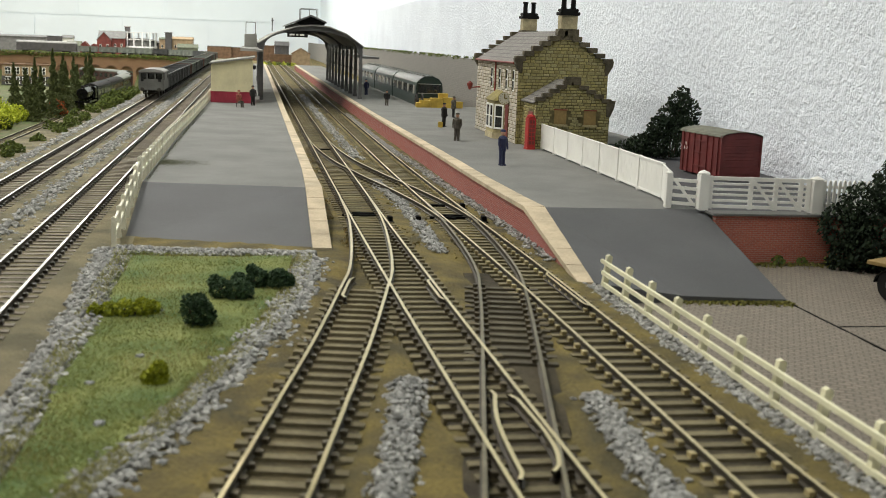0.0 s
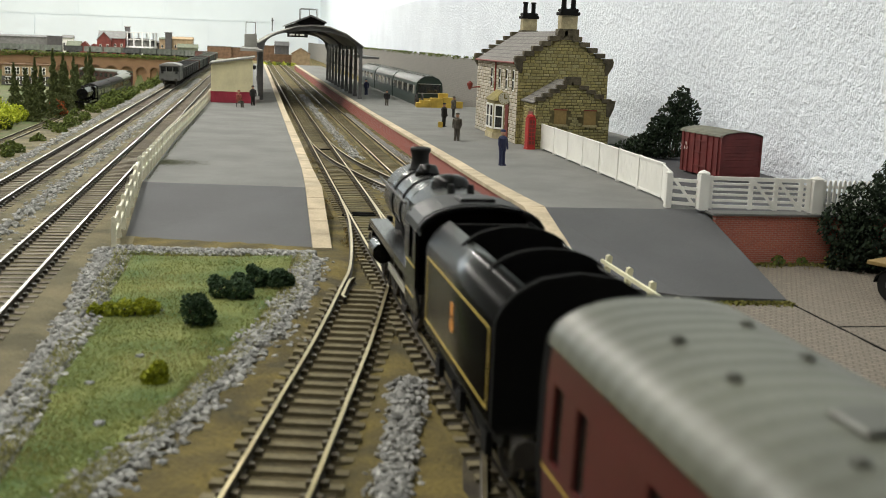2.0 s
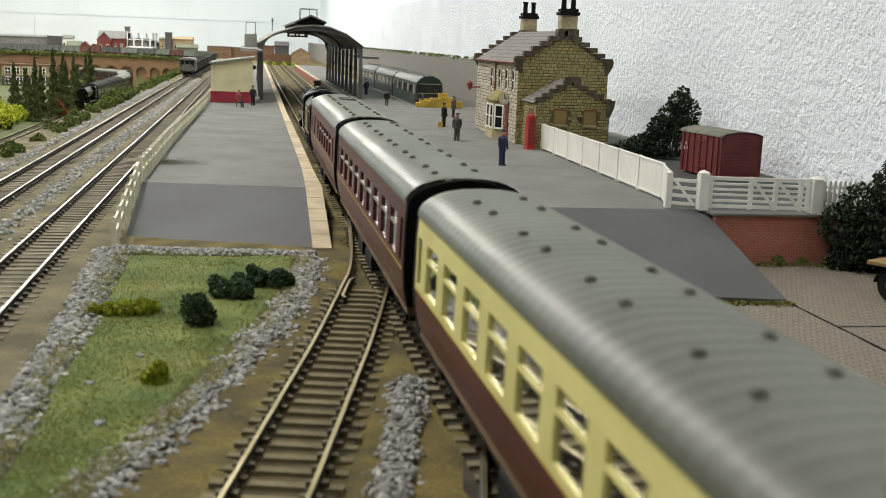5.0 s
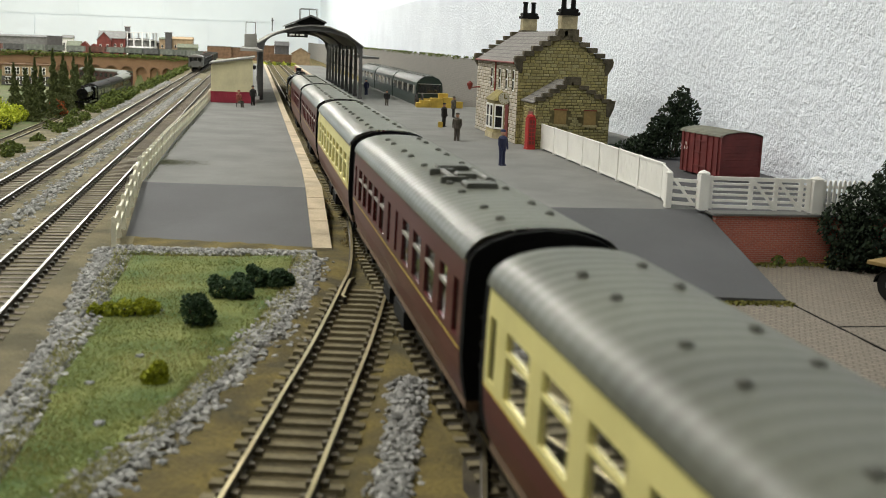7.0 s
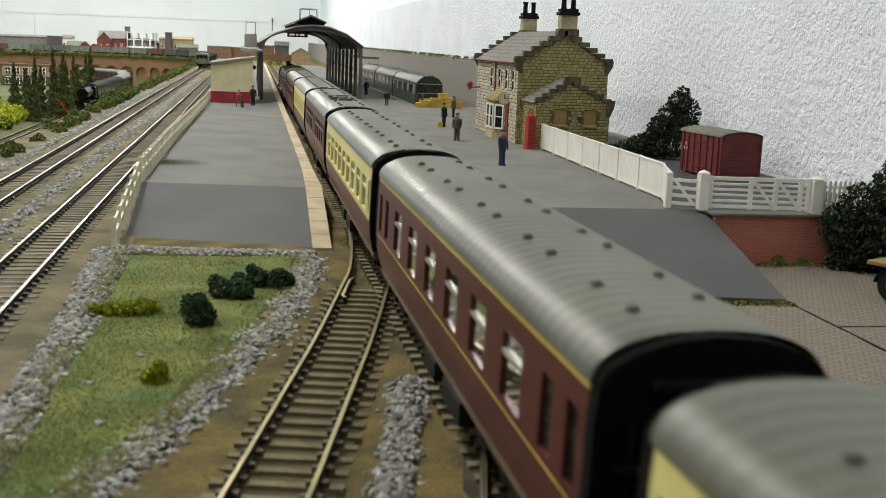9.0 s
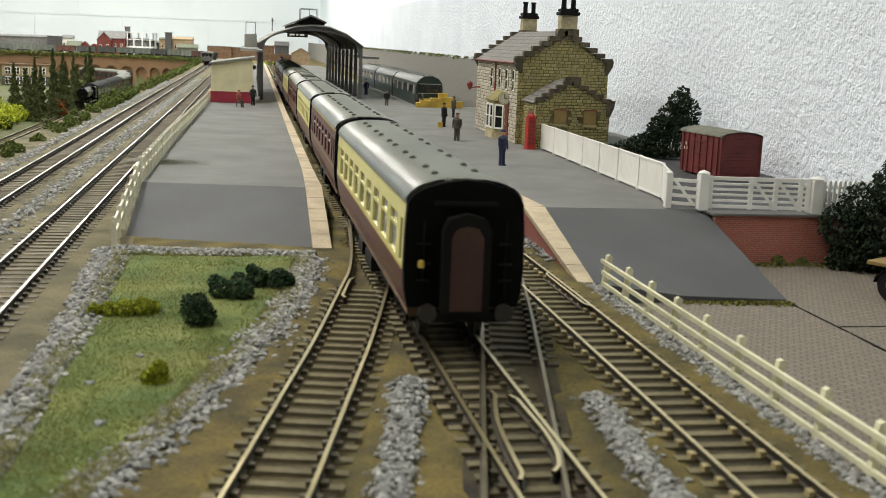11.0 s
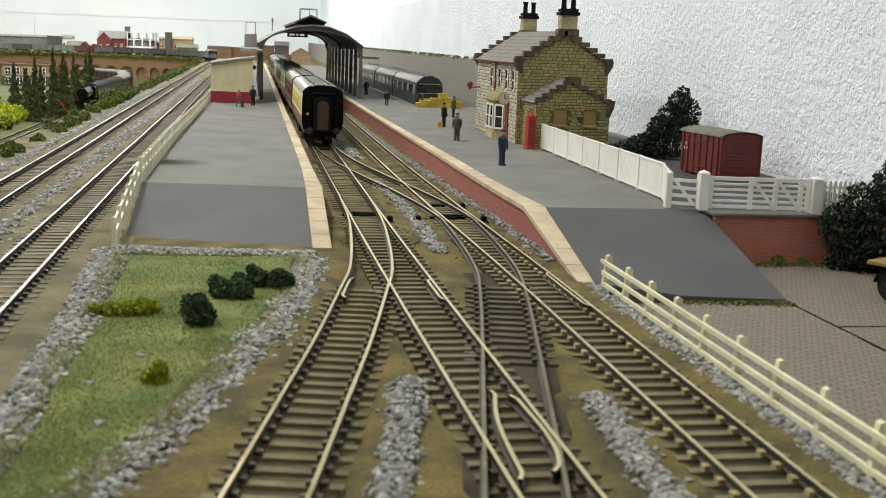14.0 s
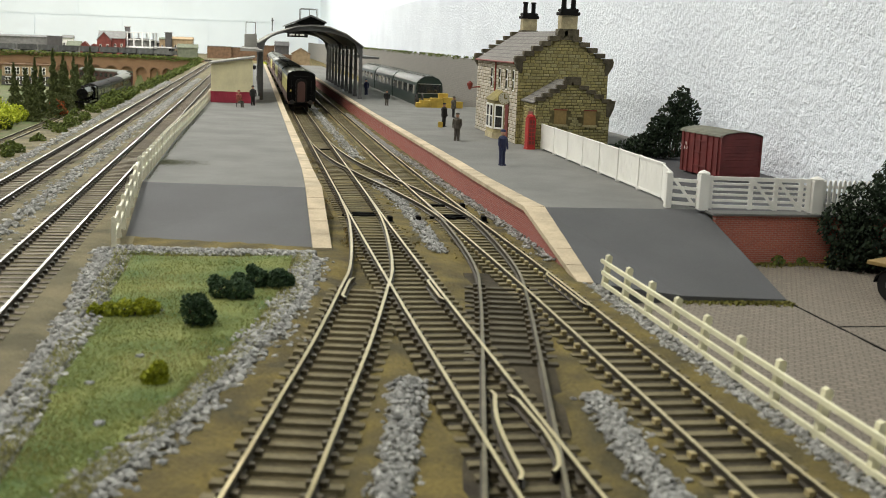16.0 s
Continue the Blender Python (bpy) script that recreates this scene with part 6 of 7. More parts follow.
# ---- lorry in the yard ----
def lorry():
    t = thing("lorry", (241, 449, -13), "dark flatbed model lorry parked on the stone setts", "lorry", rz=radians(210))
    for x in (-14, 14):
        for y in (-20, 26):
            bm = B()
            tube(bm, (x - 2.4, y, 8), (x + 2.4, y, 8), 8, n=22)
            w = part("wheel", bm, M_BLACK, t)
            bm = B()
            sx = -1 if x < 0 else 1
            tube(bm, (x + sx * 2.4, y, 8), (x + sx * 2.9, y, 8), 3.8, n=14)
            part("hub", bm, M_IRON, w)
    bm = B()
    box(bm, -16, 16, -34, 30, 15.2, 17, bevel=0.3)
    part("flatbed", bm, M_BOARDW, t, "worn tan wooden flatbed")
    bm = B()
    for x in (-7, 7):
        box(bm, x - 1, x + 1, -33, 50, 12, 15.1)
    for y in (-20, 26):
        tube(bm, (-14, y, 8), (14, y, 8), 1.2, n=8)
        box(bm, -8, 8, y - 1, y + 1, 8, 12.1)
    part("chassis", bm, M_MATT, t)
    for sx in (-1, 1):
        bm = B()
        arc = [(-20 + 9.6 * math.cos(math.pi * i / 10), 8 + 6.6 * math.sin(math.pi * i / 10)) for i in range(11)]
        extrude(bm, arc + [(-20 + (a + 20) * 0.92, 8 + (b - 8) * 0.9) for a, b in reversed(arc)], sx * 14 - 3, sx * 14 + 3, axis="x")
        part("mudguard", bm, M_MATT, t)
    bm = B()
    box(bm, -14, 14, 31, 52, 9, 32, bevel=1.5)
    part("cab", bm, M_DRED, t)


lorry()


# ---- scenery on the left ----
def leaf_mat(name, c1, c2, c3):
    m = island_mat(name, [c1, c2, c3, c2], 0.85, 0.0, 400)
    return m


M_LEAF_D = leaf_mat("dark_leaf", (0.005, 0.012, 0.006), (0.012, 0.024, 0.010), (0.024, 0.042, 0.017))
M_LEAF_B = leaf_mat("garden_leaf", (0.014, 0.036, 0.016), (0.030, 0.062, 0.026), (0.052, 0.094, 0.040))
M_LEAF_C = leaf_mat("conifer_leaf", (0.036, 0.050, 0.015), (0.072, 0.090, 0.026), (0.125, 0.140, 0.048))
M_LEAF_O = leaf_mat("olive_leaf", (0.035, 0.058, 0.012), (0.085, 0.115, 0.02), (0.16, 0.195, 0.035))
M_LEAF_L = leaf_mat("lime_leaf", (0.16, 0.19, 0.010), (0.28, 0.31, 0.015), (0.40, 0.42, 0.03))
M_LEAF_Y = leaf_mat("yellow_leaf", (0.24, 0.30, 0.015), (0.38, 0.43, 0.02), (0.50, 0.54, 0.05))
M_LEAF_R = leaf_mat("red_leaf", (0.30, 0.06, 0.02), (0.42, 0.09, 0.03), (0.36, 0.12, 0.03))
M_BARK = mat("bark", (0.07, 0.05, 0.035), 0.9, 0, 0.3, 200, 900, 0.4)
M_ARCHB = brick_mat("brown_viaduct_brick", (0.24, 0.135, 0.07), (0.20, 0.11, 0.06), (0.22, 0.15, 0.09), 3.2, 1.1, axis="XZ", bump=0.2)
M_TOWNRED = mat("town_red", (0.15, 0.038, 0.03), 0.85, 0, 0.25, 80, 600, 0.2)
M_TOWNTAN = mat("town_tan", (0.34, 0.25, 0.155), 0.85, 0, 0.2, 80, 600, 0.2)
M_TOWNBRN = mat("town_brown", (0.16, 0.095, 0.055), 0.85, 0, 0.25, 80, 600, 0.2)
M_TOWNGRY = mat("town_grey", (0.17, 0.17, 0.165), 0.85, 0, 0.2, 80, 600, 0.2)
M_TOWNDRK = mat("town_dark", (0.075, 0.072, 0.072), 0.85, 0, 0.2, 80, 600, 0.2)
M_TOWNGRN = mat("town_green_roof", (0.13, 0.145, 0.105), 0.85, 0, 0.2, 80, 600, 0.2)
M_SKYWHITE = mat("white_steel", (0.85, 0.86, 0.86), 0.5, 0, 0.05, 80, 600, 0.0)


def leaves(points, size, rnd, tri=False):
    """A mesh of small leaf faces at points, given as (position, spread normal)."""
    verts, faces = [], []
    for p in points:
        a = Vector((rnd.gauss(0, 1), rnd.gauss(0, 1), rnd.gauss(0, 1))).normalized()
        b = a.orthogonal().normalized()
        c = a.cross(b)
        s = size * rnd.uniform(0.6, 1.4)
        i = len(verts)
        if tri:
            verts += [p + b * s, p - b * s * 0.6 + c * s * 0.7, p - b * s * 0.5 - c * s * 0.7]
            faces.append((i, i + 1, i + 2))
        else:
            verts += [p + b * s, p + c * s * 0.6, p - b * s, p - c * s * 0.6]
            faces.append((i, i + 1, i + 2, i + 3))
    return verts, faces


def mesh_part(name, verts, faces, material, parent=None, label="", at=None, kind=""):
    me = bpy.data.meshes.new(name)
    me.from_pydata([tuple(v * MM) for v in verts], [], faces)
    me.materials.append(material)
    ob = new(name, me)
    if parent:
        ob.parent = parent
    if at:
        ob.location = Vector(at) * MM
    return tagged(ob, label=label, kind=kind)


def clump_points(rnd, clumps, n, rough=0.35):
    """Points on the shells of several balls (centre, radius)."""
    out = []
    tot = sum(r * r for _, r in clumps)
    for c, r in clumps:
        for _ in range(int(n * r * r / tot)):
            d = Vector((rnd.gauss(0, 1), rnd.gauss(0, 1), rnd.gauss(0, 1))).normalized()
            out.append(Vector(c) + d * r * (1 - rough * rnd.random() ** 1.5 + 0.12 * rnd.random()))
    return [p for p in out if p.z > 0]


def bush(x, y, z, clumps, n, size, material, label, seed, group="lineside bushes", category="bush"):
    rnd = random.Random(seed)
    t = thing("bush", (x, y, z), label, category, group)
    bm = B()
    for c, r in clumps:
        tube(bm, (c[0] * 0.3, c[1] * 0.3, 0), (c[0], c[1], c[2]), 0.5, 0.3, n=5)
    part("stem", bm, M_BARK, t)
    v, f = leaves(clump_points(rnd, clumps, n), size, rnd)
    mesh_part("foliage", v, f, material, t)
    return t


def conifer(x, y, z, h, r, seed, material=None):
    rnd = random.Random(seed)
    t = thing("conifer", (x, y, z), "slender dark green model conifer beside the siding", "tree", "conifers by the siding")
    bm = B()
    tube(bm, (0, 0, 0), (0, 0, h * 0.9), 1.2, 0.3, n=6)
    part("trunk", bm, M_BARK, t)
    pts = []
    for _ in range(int(h * 36)):
        k = rnd.random() ** 0.8
        a = rnd.random() * 6.283
        lay = 0.68 + 0.32 * math.sin(k * 34 + a)
        rr = r * (1 - k) ** 1.05 * lay * (0.45 + 0.6 * rnd.random())
        pts.append(Vector((rr * math.cos(a), rr * math.sin(a), h * (0.04 + 0.96 * k) - rr * 0.25)))
    v, f = leaves(pts, 2.2, rnd)
    mesh_part("crown", v, f, material or M_LEAF_C, t)


rnd = random.Random(11)
for i, (x, y, h, r) in enumerate([(-505, 2300, 95, 15), (-487, 2237, 66, 14), (-470, 2330, 104, 17), (-455, 2200, 58, 13), (-452, 2290, 90, 16), (-441, 2180, 50, 12), (-446, 2400, 120, 19), (-425, 2267, 70, 14),
                                  (-424, 2390, 112, 18), (-433, 2480, 96, 17), (-421, 2560, 88, 17), (-440, 2640, 104, 20), (-470, 2560, 90, 17), (-500, 2420, 70, 14), (-420, 2330, 52, 13), (-530, 2260, 60, 14),
                                  (-438, 2900, 118, 22), (-456, 2960, 100, 22), (-480, 2720, 84, 18), (-520, 2500, 80, 16)]):
    conifer(x - 25, y + 110, -84, h * 1.14, r * 1.38, 100 + i)
for i, (x, y, r) in enumerate([(-502, 2085, 19), (-506, 2170, 14), (-503, 2230, 11.5), (-500, 2290, 10), (-494, 2385, 7), (-540, 2120, 18), (-491, 2482, 8), (-548, 2210, 16), (-485, 2100, 6)]):
    bush(x, y, -83, [((0, 0, r * 1.9), r * 1.3), ((-r, 0, r * 1.3), r * 1.2), ((r * 0.9, 0, r * 1.4), r), ((0, 0, r * 0.95), r * 1.2), ((r * 0.7, 4, r * 0.6), r * 0.7), ((-r * 0.6, -4, r * 0.5), r * 0.75), ((0, 3, r * 1.5), r * 0.6)], 900, 2.2, M_LEAF_Y if i not in (4, 6, 8) else M_LEAF_O,
         "bright yellow green bush below the conifers", 200 + i, "yellow bushes")
for i, (x, y) in enumerate([(-459, 2450), (-448, 2440)]):
    bush(x, y, -83, [((0, 0, 24), 11), ((0, 0, 12), 12), ((7, 2, 9), 9)], 520, 2.1, M_LEAF_R, "orange red autumn bush among the conifers", 230 + i, "red bushes")
for i in range(92):
    y = 870 + 32 * i + rnd.uniform(-6, 6)
    x = -242 + rnd.uniform(-4, 4) - (12 if i % 3 == 0 else 0)
    r = rnd.uniform(4.8, 8.8) if y > 1060 else 4.8
    if (975 < y < 1085 and i != 5) or i % 9 == 7:
        continue
    bush(x, y, -4.4, [((0, 0, r * 0.6), r), ((rnd.uniform(-4, 4), r, r * 0.5), r * 0.75), ((rnd.uniform(-4, 4), -r, r * 0.45), r * 0.7)], 520 if y < 1800 else 190, 1.15 if y < 1500 else 1.7, M_LEAF_O,
         "low olive green shrub beside the main line", 300 + i, "lineside shrubs")

ROUTES["siding"] = [(-436, 1100), (-438, 1830), (-438, 2300), (-432, 2640), (-430, 3000), (-432, 3400), (-445, 3640), (-490, 3840), (-580, 3960), (-720, 4010), (-940, 4020)]
sd = track("siding", "mossy low level track curving away behind the trees", M_RAILTOP, near=(1500, 1800), lift=0.0)
sd.location.z = -79 * MM


def siding_stock():
    line = spline(ROUTES["siding"], 1.0)
    first = min(range(len(line)), key=lambda i: abs(line[i].y - 2640))

    def at(d):
        i = min(first + int(d), len(line) - 14)
        p, q = line[i], line[i + 12]
        return p, math.atan2(-(q.x - p.x), q.y - p.y)
    p, a = at(34)
    t = thing("black_locomotive", (p.x, p.y, -79), "black model steam engine standing on the low level line", "steam locomotive", rz=a)
    bm = B()
    lathe(bm, [(0.5, -31.6), (4, -31.5), (4.2, -31.1), (11.4, -30.8), (12.6, -29.6), (12.6, 60)], 22, (0, 0, 33), axis="y")
    part("boiler", bm, M_LOCO, t)
    bm = B()
    box(bm, -16, 16, -32, 110, 13, 17)
    part("footplate", bm, M_LOCO, t)
    bm = B()
    box(bm, -16, 16, 60, 92, 17, 46, bevel=3)
    part("cab", bm, M_LOCO, t)
    bm = B()
    lathe(bm, [(4.5, 44), (3.6, 46), (3.8, 49), (4.6, 50), (3, 50.4)], 12, (0, -16, 0))
    part("chimney", bm, M_BLACK, t)
    for s in (-1, 1):
        for y in (-18, 10, 38):
            spoked_wheel(t, "wheel", y, 10, 10, s * 8)
    for k in range(5):
        p, a = at(250 + 262 * k)
        c = thing("parked_coach", (p.x, p.y, -79), "dark coach with a weathered roof on the low level line", "railway coach", "low level coaches", rz=a)
        bm = B()
        box(bm, -17.5, 17.5, -126, 126, 11, 43, bevel=1)
        part("body", bm, M_BROWN if k > 2 else M_BLACK, c)
        bm = B()
        arc = [(-17.9 * math.cos(math.pi * i / 10), 42.5 + 8 * math.sin(math.pi * i / 10)) for i in range(11)]
        extrude(bm, arc, -127, 127)
        part("roof", bm, M_ROOF if k > 1 else M_SOOT, c)
        for y in range(-112, 113, 28):
            for s in (-1, 1):
                bm = B()
                box(bm, s * 17.6 - 0.2, s * 17.6 + 0.2, y - 8, y + 8, 25, 37)
                part("window", bm, M_GLASS, c)
        for y in (-90, 90):
            bm = B()
            box(bm, -13, 13, y - 18, y + 18, 4, 11)
            part("bogie_frame", bm, M_SOOT, c)


siding_stock()

# ---- arched retaining wall under the far curve of the main line ----
FOOT = -124.0


def inner_line(off, step=6.0):
    """The valley side of the main line, off mm inside the far track: (x, y) points from the straight round to the left."""
    R = CURVE_R - off
    pts = [Vector((-203 - off, y)) for y in range(2300, CURVE_Y, 60)]
    n = int(R * math.pi / 2 / step)
    for i in range(n + 1):
        a = math.pi / 2 * i / n
        pts.append(Vector((CURVE_X + R * math.cos(a), CURVE_Y + R * math.sin(a))))
    x = CURVE_X - step
    while x > -1320:
        pts.append(Vector((x, CURVE_Y + R)))
        x -= step
    return pts


def arched_wall():
    t = thing("viaduct_wall", (0, 0, 0), "curved brown brick retaining wall with blind arches and ivy on top", "retaining wall", kind="structure")
    face, back = inner_line(36), inner_line(28)
    bm = B()
    for a, b in zip(back, back[1:]):
        quad(bm, (a.x, a.y, FOOT), (b.x, b.y, FOOT), (b.x, b.y, -3.9), (a.x, a.y, -3.9))
    part("core_face", bm, M_ARCHB, t)
    bm = B()
    o = [Vector((p.x, p.y)) for p in inner_line(36)]
    n = normals(o)
    for i in range(len(o) - 1):
        a, b = o[i], o[i + 1]
        c, d = a + n[i] * 330, b + n[i + 1] * 330
        quad(bm, (a.x, a.y, -4.1), (b.x, b.y, -4.1), (d.x, d.y, -4.1), (c.x, c.y, -4.1))
    part("top_bed", bm, M_ASH, t)
    # arched panels
    run = spline([tuple(p) for p in face[len(range(2300, CURVE_Y, 60)) - 1:]], 62.0)
    for p, q in zip(run, run[1:]):
        d = q - p
        u = d.normalized()
        m = Matrix(((u.x, -u.y, 0, p.x), (u.y, u.x, 0, p.y), (0, 0, 1, 0), (0, 0, 0, 1)))
        L, rad, spring = d.length, 22.0, -62.0
        cx = L / 2
        nn = 12
        arch = [(cx - rad * math.cos(math.pi * i / nn), spring + rad * math.sin(math.pi * i / nn)) for i in range(nn + 1)]
        bm = B()
        extrude(bm, [(L, FOOT), (L, -3.0), (0, -3.0), (0, FOOT), (cx - rad, FOOT)] + arch + [(cx + rad, FOOT)], -8, 0, m=m)
        part("arch_panel", bm, M_ARCHB, t)
        bm = B()
        ring = [(cx - (rad + 3.5) * math.cos(math.pi * i / nn), spring + (rad + 3.5) * math.sin(math.pi * i / nn)) for i in range(nn + 1)]
        extrude(bm, ring + list(reversed(arch)), -0.5, 1.6, m=m)
        part("arch_ring", bm, M_TOWNBRN, t)
        bm = B()
        box(bm, 0, L, -8, 1.8, -3.0, 2.5, m=m)
        part("parapet", bm, M_ARCHB, t)
    rr = random.Random(5)
    pts = []
    line = inner_line(38)
    for _ in range(9000):
        p = line[rr.randrange(len(line))]
        g = 0.6 + 0.7 * noise.noise(Vector((p.x * 0.012, p.y * 0.012, 0)))
        pts.append(Vector((p.x + rr.uniform(-6, 6), p.y + rr.uniform(-6, 6), 2 + rr.uniform(-17, 9) * g)))
    v, f = leaves(pts, 3.0, rr)
    mesh_part("ivy", v, f, M_LEAF_O, t, "trailing ivy along the parapet", kind="stuff")


arched_wall()


def block(name, label, x0, x1, z1, y, depth, wall, roof=None, rise=0.0, ridge="x", z0=-4.0, windows=0, category="building"):
    t = thing(name, ((x0 + x1) / 2, y, z0), label, category, "town buildings")
    w, h = (x1 - x0) / 2, z1 - z0
    bm = B()
    if rise and ridge == "y":
        extrude(bm, [(-w, 0), (w, 0), (w, h), (0, h + rise), (-w, h)], 0, depth)
    else:
        box(bm, -w, w, 0, depth, 0, h)
        if rise:
            extrude(bm, [(0, h), (depth / 2, h + rise * 0.96), (depth, h)], -w, w, axis="x")
    part("wall", bm, wall, t)
    if roof:
        bm = B()
        if ridge == "y" and rise:
            extrude(bm, [(-w - 2.5, h - 1.8), (0, h + rise + 0.6), (w + 2.5, h - 1.8), (w + 2.5, h + 0.6), (0, h + rise + 3), (-w - 2.5, h + 0.6)], -2.5, depth + 2.5)
        elif rise:
            extrude(bm, [(-3, h - 1.8), (depth / 2, h + rise + 0.6), (depth + 3, h - 1.8), (depth + 3, h + 0.6), (depth / 2, h + rise + 3), (-3, h + 0.6)], -w - 2.5, w + 2.5, axis="x")
        else:
            box(bm, -w - 1.5, w + 1.5, -1.5, depth + 1.5, h, h + 2.4)
        part("roof", bm, roof, t)
    for k in range(windows):
        bm = B()
        xx = -w + 2 * w * (k + 0.5) / windows
        box(bm, xx - 4, xx + 4, -0.8, 0.3, h * 0.5, h * 0.5 + 13)
        wn = part("window", bm, M_WHITE, t)
        bm = B()
        box(bm, xx - 3, xx + 3, -1.3, -0.9, h * 0.5 + 1.4, h * 0.5 + 11.6)
        part("pane", bm, M_GLASS, wn)
    return t


block("warehouse", "long pale grey warehouse beyond the far curve", -1500, -892, 60, 5010, 90, M_TOWNGRY, M_TOWNGRY, 4)
block("workshop", "dark grey windowless workshop beyond the far curve", -897, -839, 64, 4985, 20, M_TOWNDRK, M_TOWNDRK)
block("signal_cabin", "small white glazed signal cabin beyond the far curve", -838, -797, 60, 4995, 40, M_WHITE, M_TOWNGRY, 9, windows=3, category="signal box")
block("goods_shed", "low shed with a green grey roof", -816, -762, 30, 4960, 60, M_TOWNGRY, M_TOWNGRN, 16)
block("cottage", "small red brick cottage gable beyond the line", -764, -728, 28, 4960, 50, M_TOWNRED, M_TOWNRED, 18, "y")
block("terrace", "low row of red brick cottages", -728, -694, 26, 4970, 50, M_TOWNRED, M_TOWNRED, 12, "y")
block("brick_mill", "red brick gabled mill with a grey roof", -694, -586, 66, 4990, 90, M_TOWNRED, M_TOWNGRY, 27, windows=4)
block("chapel", "red brick gable fronted hall beside the mill", -696, -640, 58, 4965, 22, M_TOWNRED, M_TOWNGRY, 30, "y", windows=2)
block("mill_chimney", "dark square brick mill chimney", -592, -571, 114, 5040, 20, M_TOWNDRK, M_TOWNRED, category="chimney")
block("tall_stack", "dark tall square stack among the buildings", -423, -396, 96, 4990, 24, M_TOWNDRK, M_SOOT, category="chimney")
block("factory", "tan rendered factory with a low roof", -396, -312, 72, 5020, 100, M_TOWNTAN, M_TOWNTAN, 7, windows=3)
block("brewery", "tan brick building behind the dark stack", -452, -404, 70, 5060, 80, M_TOWNTAN, M_TOWNGRN, 4, windows=2)
block("store", "green grey store with a low pitched roof", -372, -290, 38, 4985, 60, M_TOWNGRN, M_TOWNGRN, 12)
block("depot", "low brown brick depot beyond the main line", -252, -150, 46, 5060, 90, M_TOWNBRN, M_TOWNGRY, 0)
block("depot_annexe", "low brown annexe beside the depot", -150, -60, 44, 5080, 70, M_TOWNBRN, M_TOWNGRY, 0)
block("brick_works", "brown brick works beyond the end of the platform", -60, 30, 58, 4850, 60, M_TOWNBRN, M_TOWNBRN, 0)
block("gabled_workshop", "grey gabled workshop beyond the station", 32, 88, 62, 4830, 60, M_TOWNDRK, M_TOWNDRK, 14)
block("tan_cottage", "tan cottage with a pitched roof beyond the platforms", 84, 150, 38, 4300, 60, M_TOWNTAN, M_TOWNBRN, 18, "y")
block("boundary_store", "low brown boundary building beyond the line end", 4, 84, 30, 4350, 40, M_TOWNBRN, M_TOWNBRN, 0)
block("factory_shed", "low grey shed between the stack and the gasholder", -470, -440, 52, 5090, 40, M_TOWNDRK, M_TOWNGRY, 6)
for i in range(7):
    bush(-20 + 17 * i, 4140 + 8 * (i % 3), -4, [((0, 0, 5), 8), ((6, 0, 4), 6)], 120, 2.6, M_LEAF_O if i % 2 else M_LEAF_Y, "low green scrub at the end of the line", 450 + i, "scrub at the line end")


def gasholder():
    t = thing("gasholder", (-530, 5060, -4), "white framed gasholder with a pale tank", "gasholder", "town buildings")
    bm = B()
    lathe(bm, [(58, 0), (58, 66), (54, 70), (0.5, 74)], 32)
    part("tank", bm, M_TOWNGRY, t, smooth=True)
    bm = B()
    lathe(bm, [(63, 34), (70, 34), (70, 40), (63, 40)], 36)
    part("walkway", bm, M_SKYWHITE, t)
    for k in range(12):
        a = 2 * math.pi * k / 12 + 0.2
        bm = B()
        tube(bm, (66 * math.cos(a), 66 * math.sin(a), 0), (66 * math.cos(a), 66 * math.sin(a), 98), 2.6, n=6)
        part("guide_column", bm, M_SKYWHITE, t)
    for z in (66, 96):
        bm = B()
        lathe(bm, [(65, z), (68, z), (68, z + 2.6), (65, z + 2.6)], 36)
        part("ring_girder", bm, M_SKYWHITE, t)


gasholder()


def valley_house():
    t = thing("house", (-900, 4520, -118), "tan house with white windows below the retaining wall", "house")
    bm = B()
    box(bm, -84, 84, 0, 60, 0, 74)
    part("wall", bm, M_TOWNTAN, t)
    bm = B()
    box(bm, -86, 86, -2, 0, 0, 34)
    part("shop_front", bm, M_TOWNDRK, t)
    bm = B()
    box(bm, -88, 88, -4, 64, 74, 79)
    part("roof", bm, M_TOWNBRN, t)
    for k in range(5):
        for z0 in (40, 4):
            x = -62 + 31 * k
            bm = B()
            box(bm, x - 11, x + 11, -3.0, 0.2, z0, z0 + 27)
            w = part("window", bm, M_WHITE, t, "white framed window")
            for a, b in ((-9.4, -0.9), (0.9, 9.4)):
                for c, d in ((1.6, 12.6), (14.4, 25.4)):
                    bm = B()
                    box(bm, x + a, x + b, -3.6, -3.1, z0 + c, z0 + d)
                    part("pane", bm, M_GLASS, w)


valley_house()

# engine at the head of the goods train
HEAD = thing("diesel_locomotive", (0, 0, 0), "grey model diesel engine heading the goods train", "diesel locomotive")
bm = B()
box(bm, -17, 17, -112, 112, 10, 40, bevel=1.5)
part("body", bm, M_TOWNDRK, HEAD)
bm = B()
extrude(bm, [(-17 * math.cos(math.pi * i / 8), 40 + 8 * math.sin(math.pi * i / 8)) for i in range(9)], -112, 112)
part("roof", bm, M_VANROOF, HEAD)
for yy in (-74, 74):
    bogie(HEAD, yy)


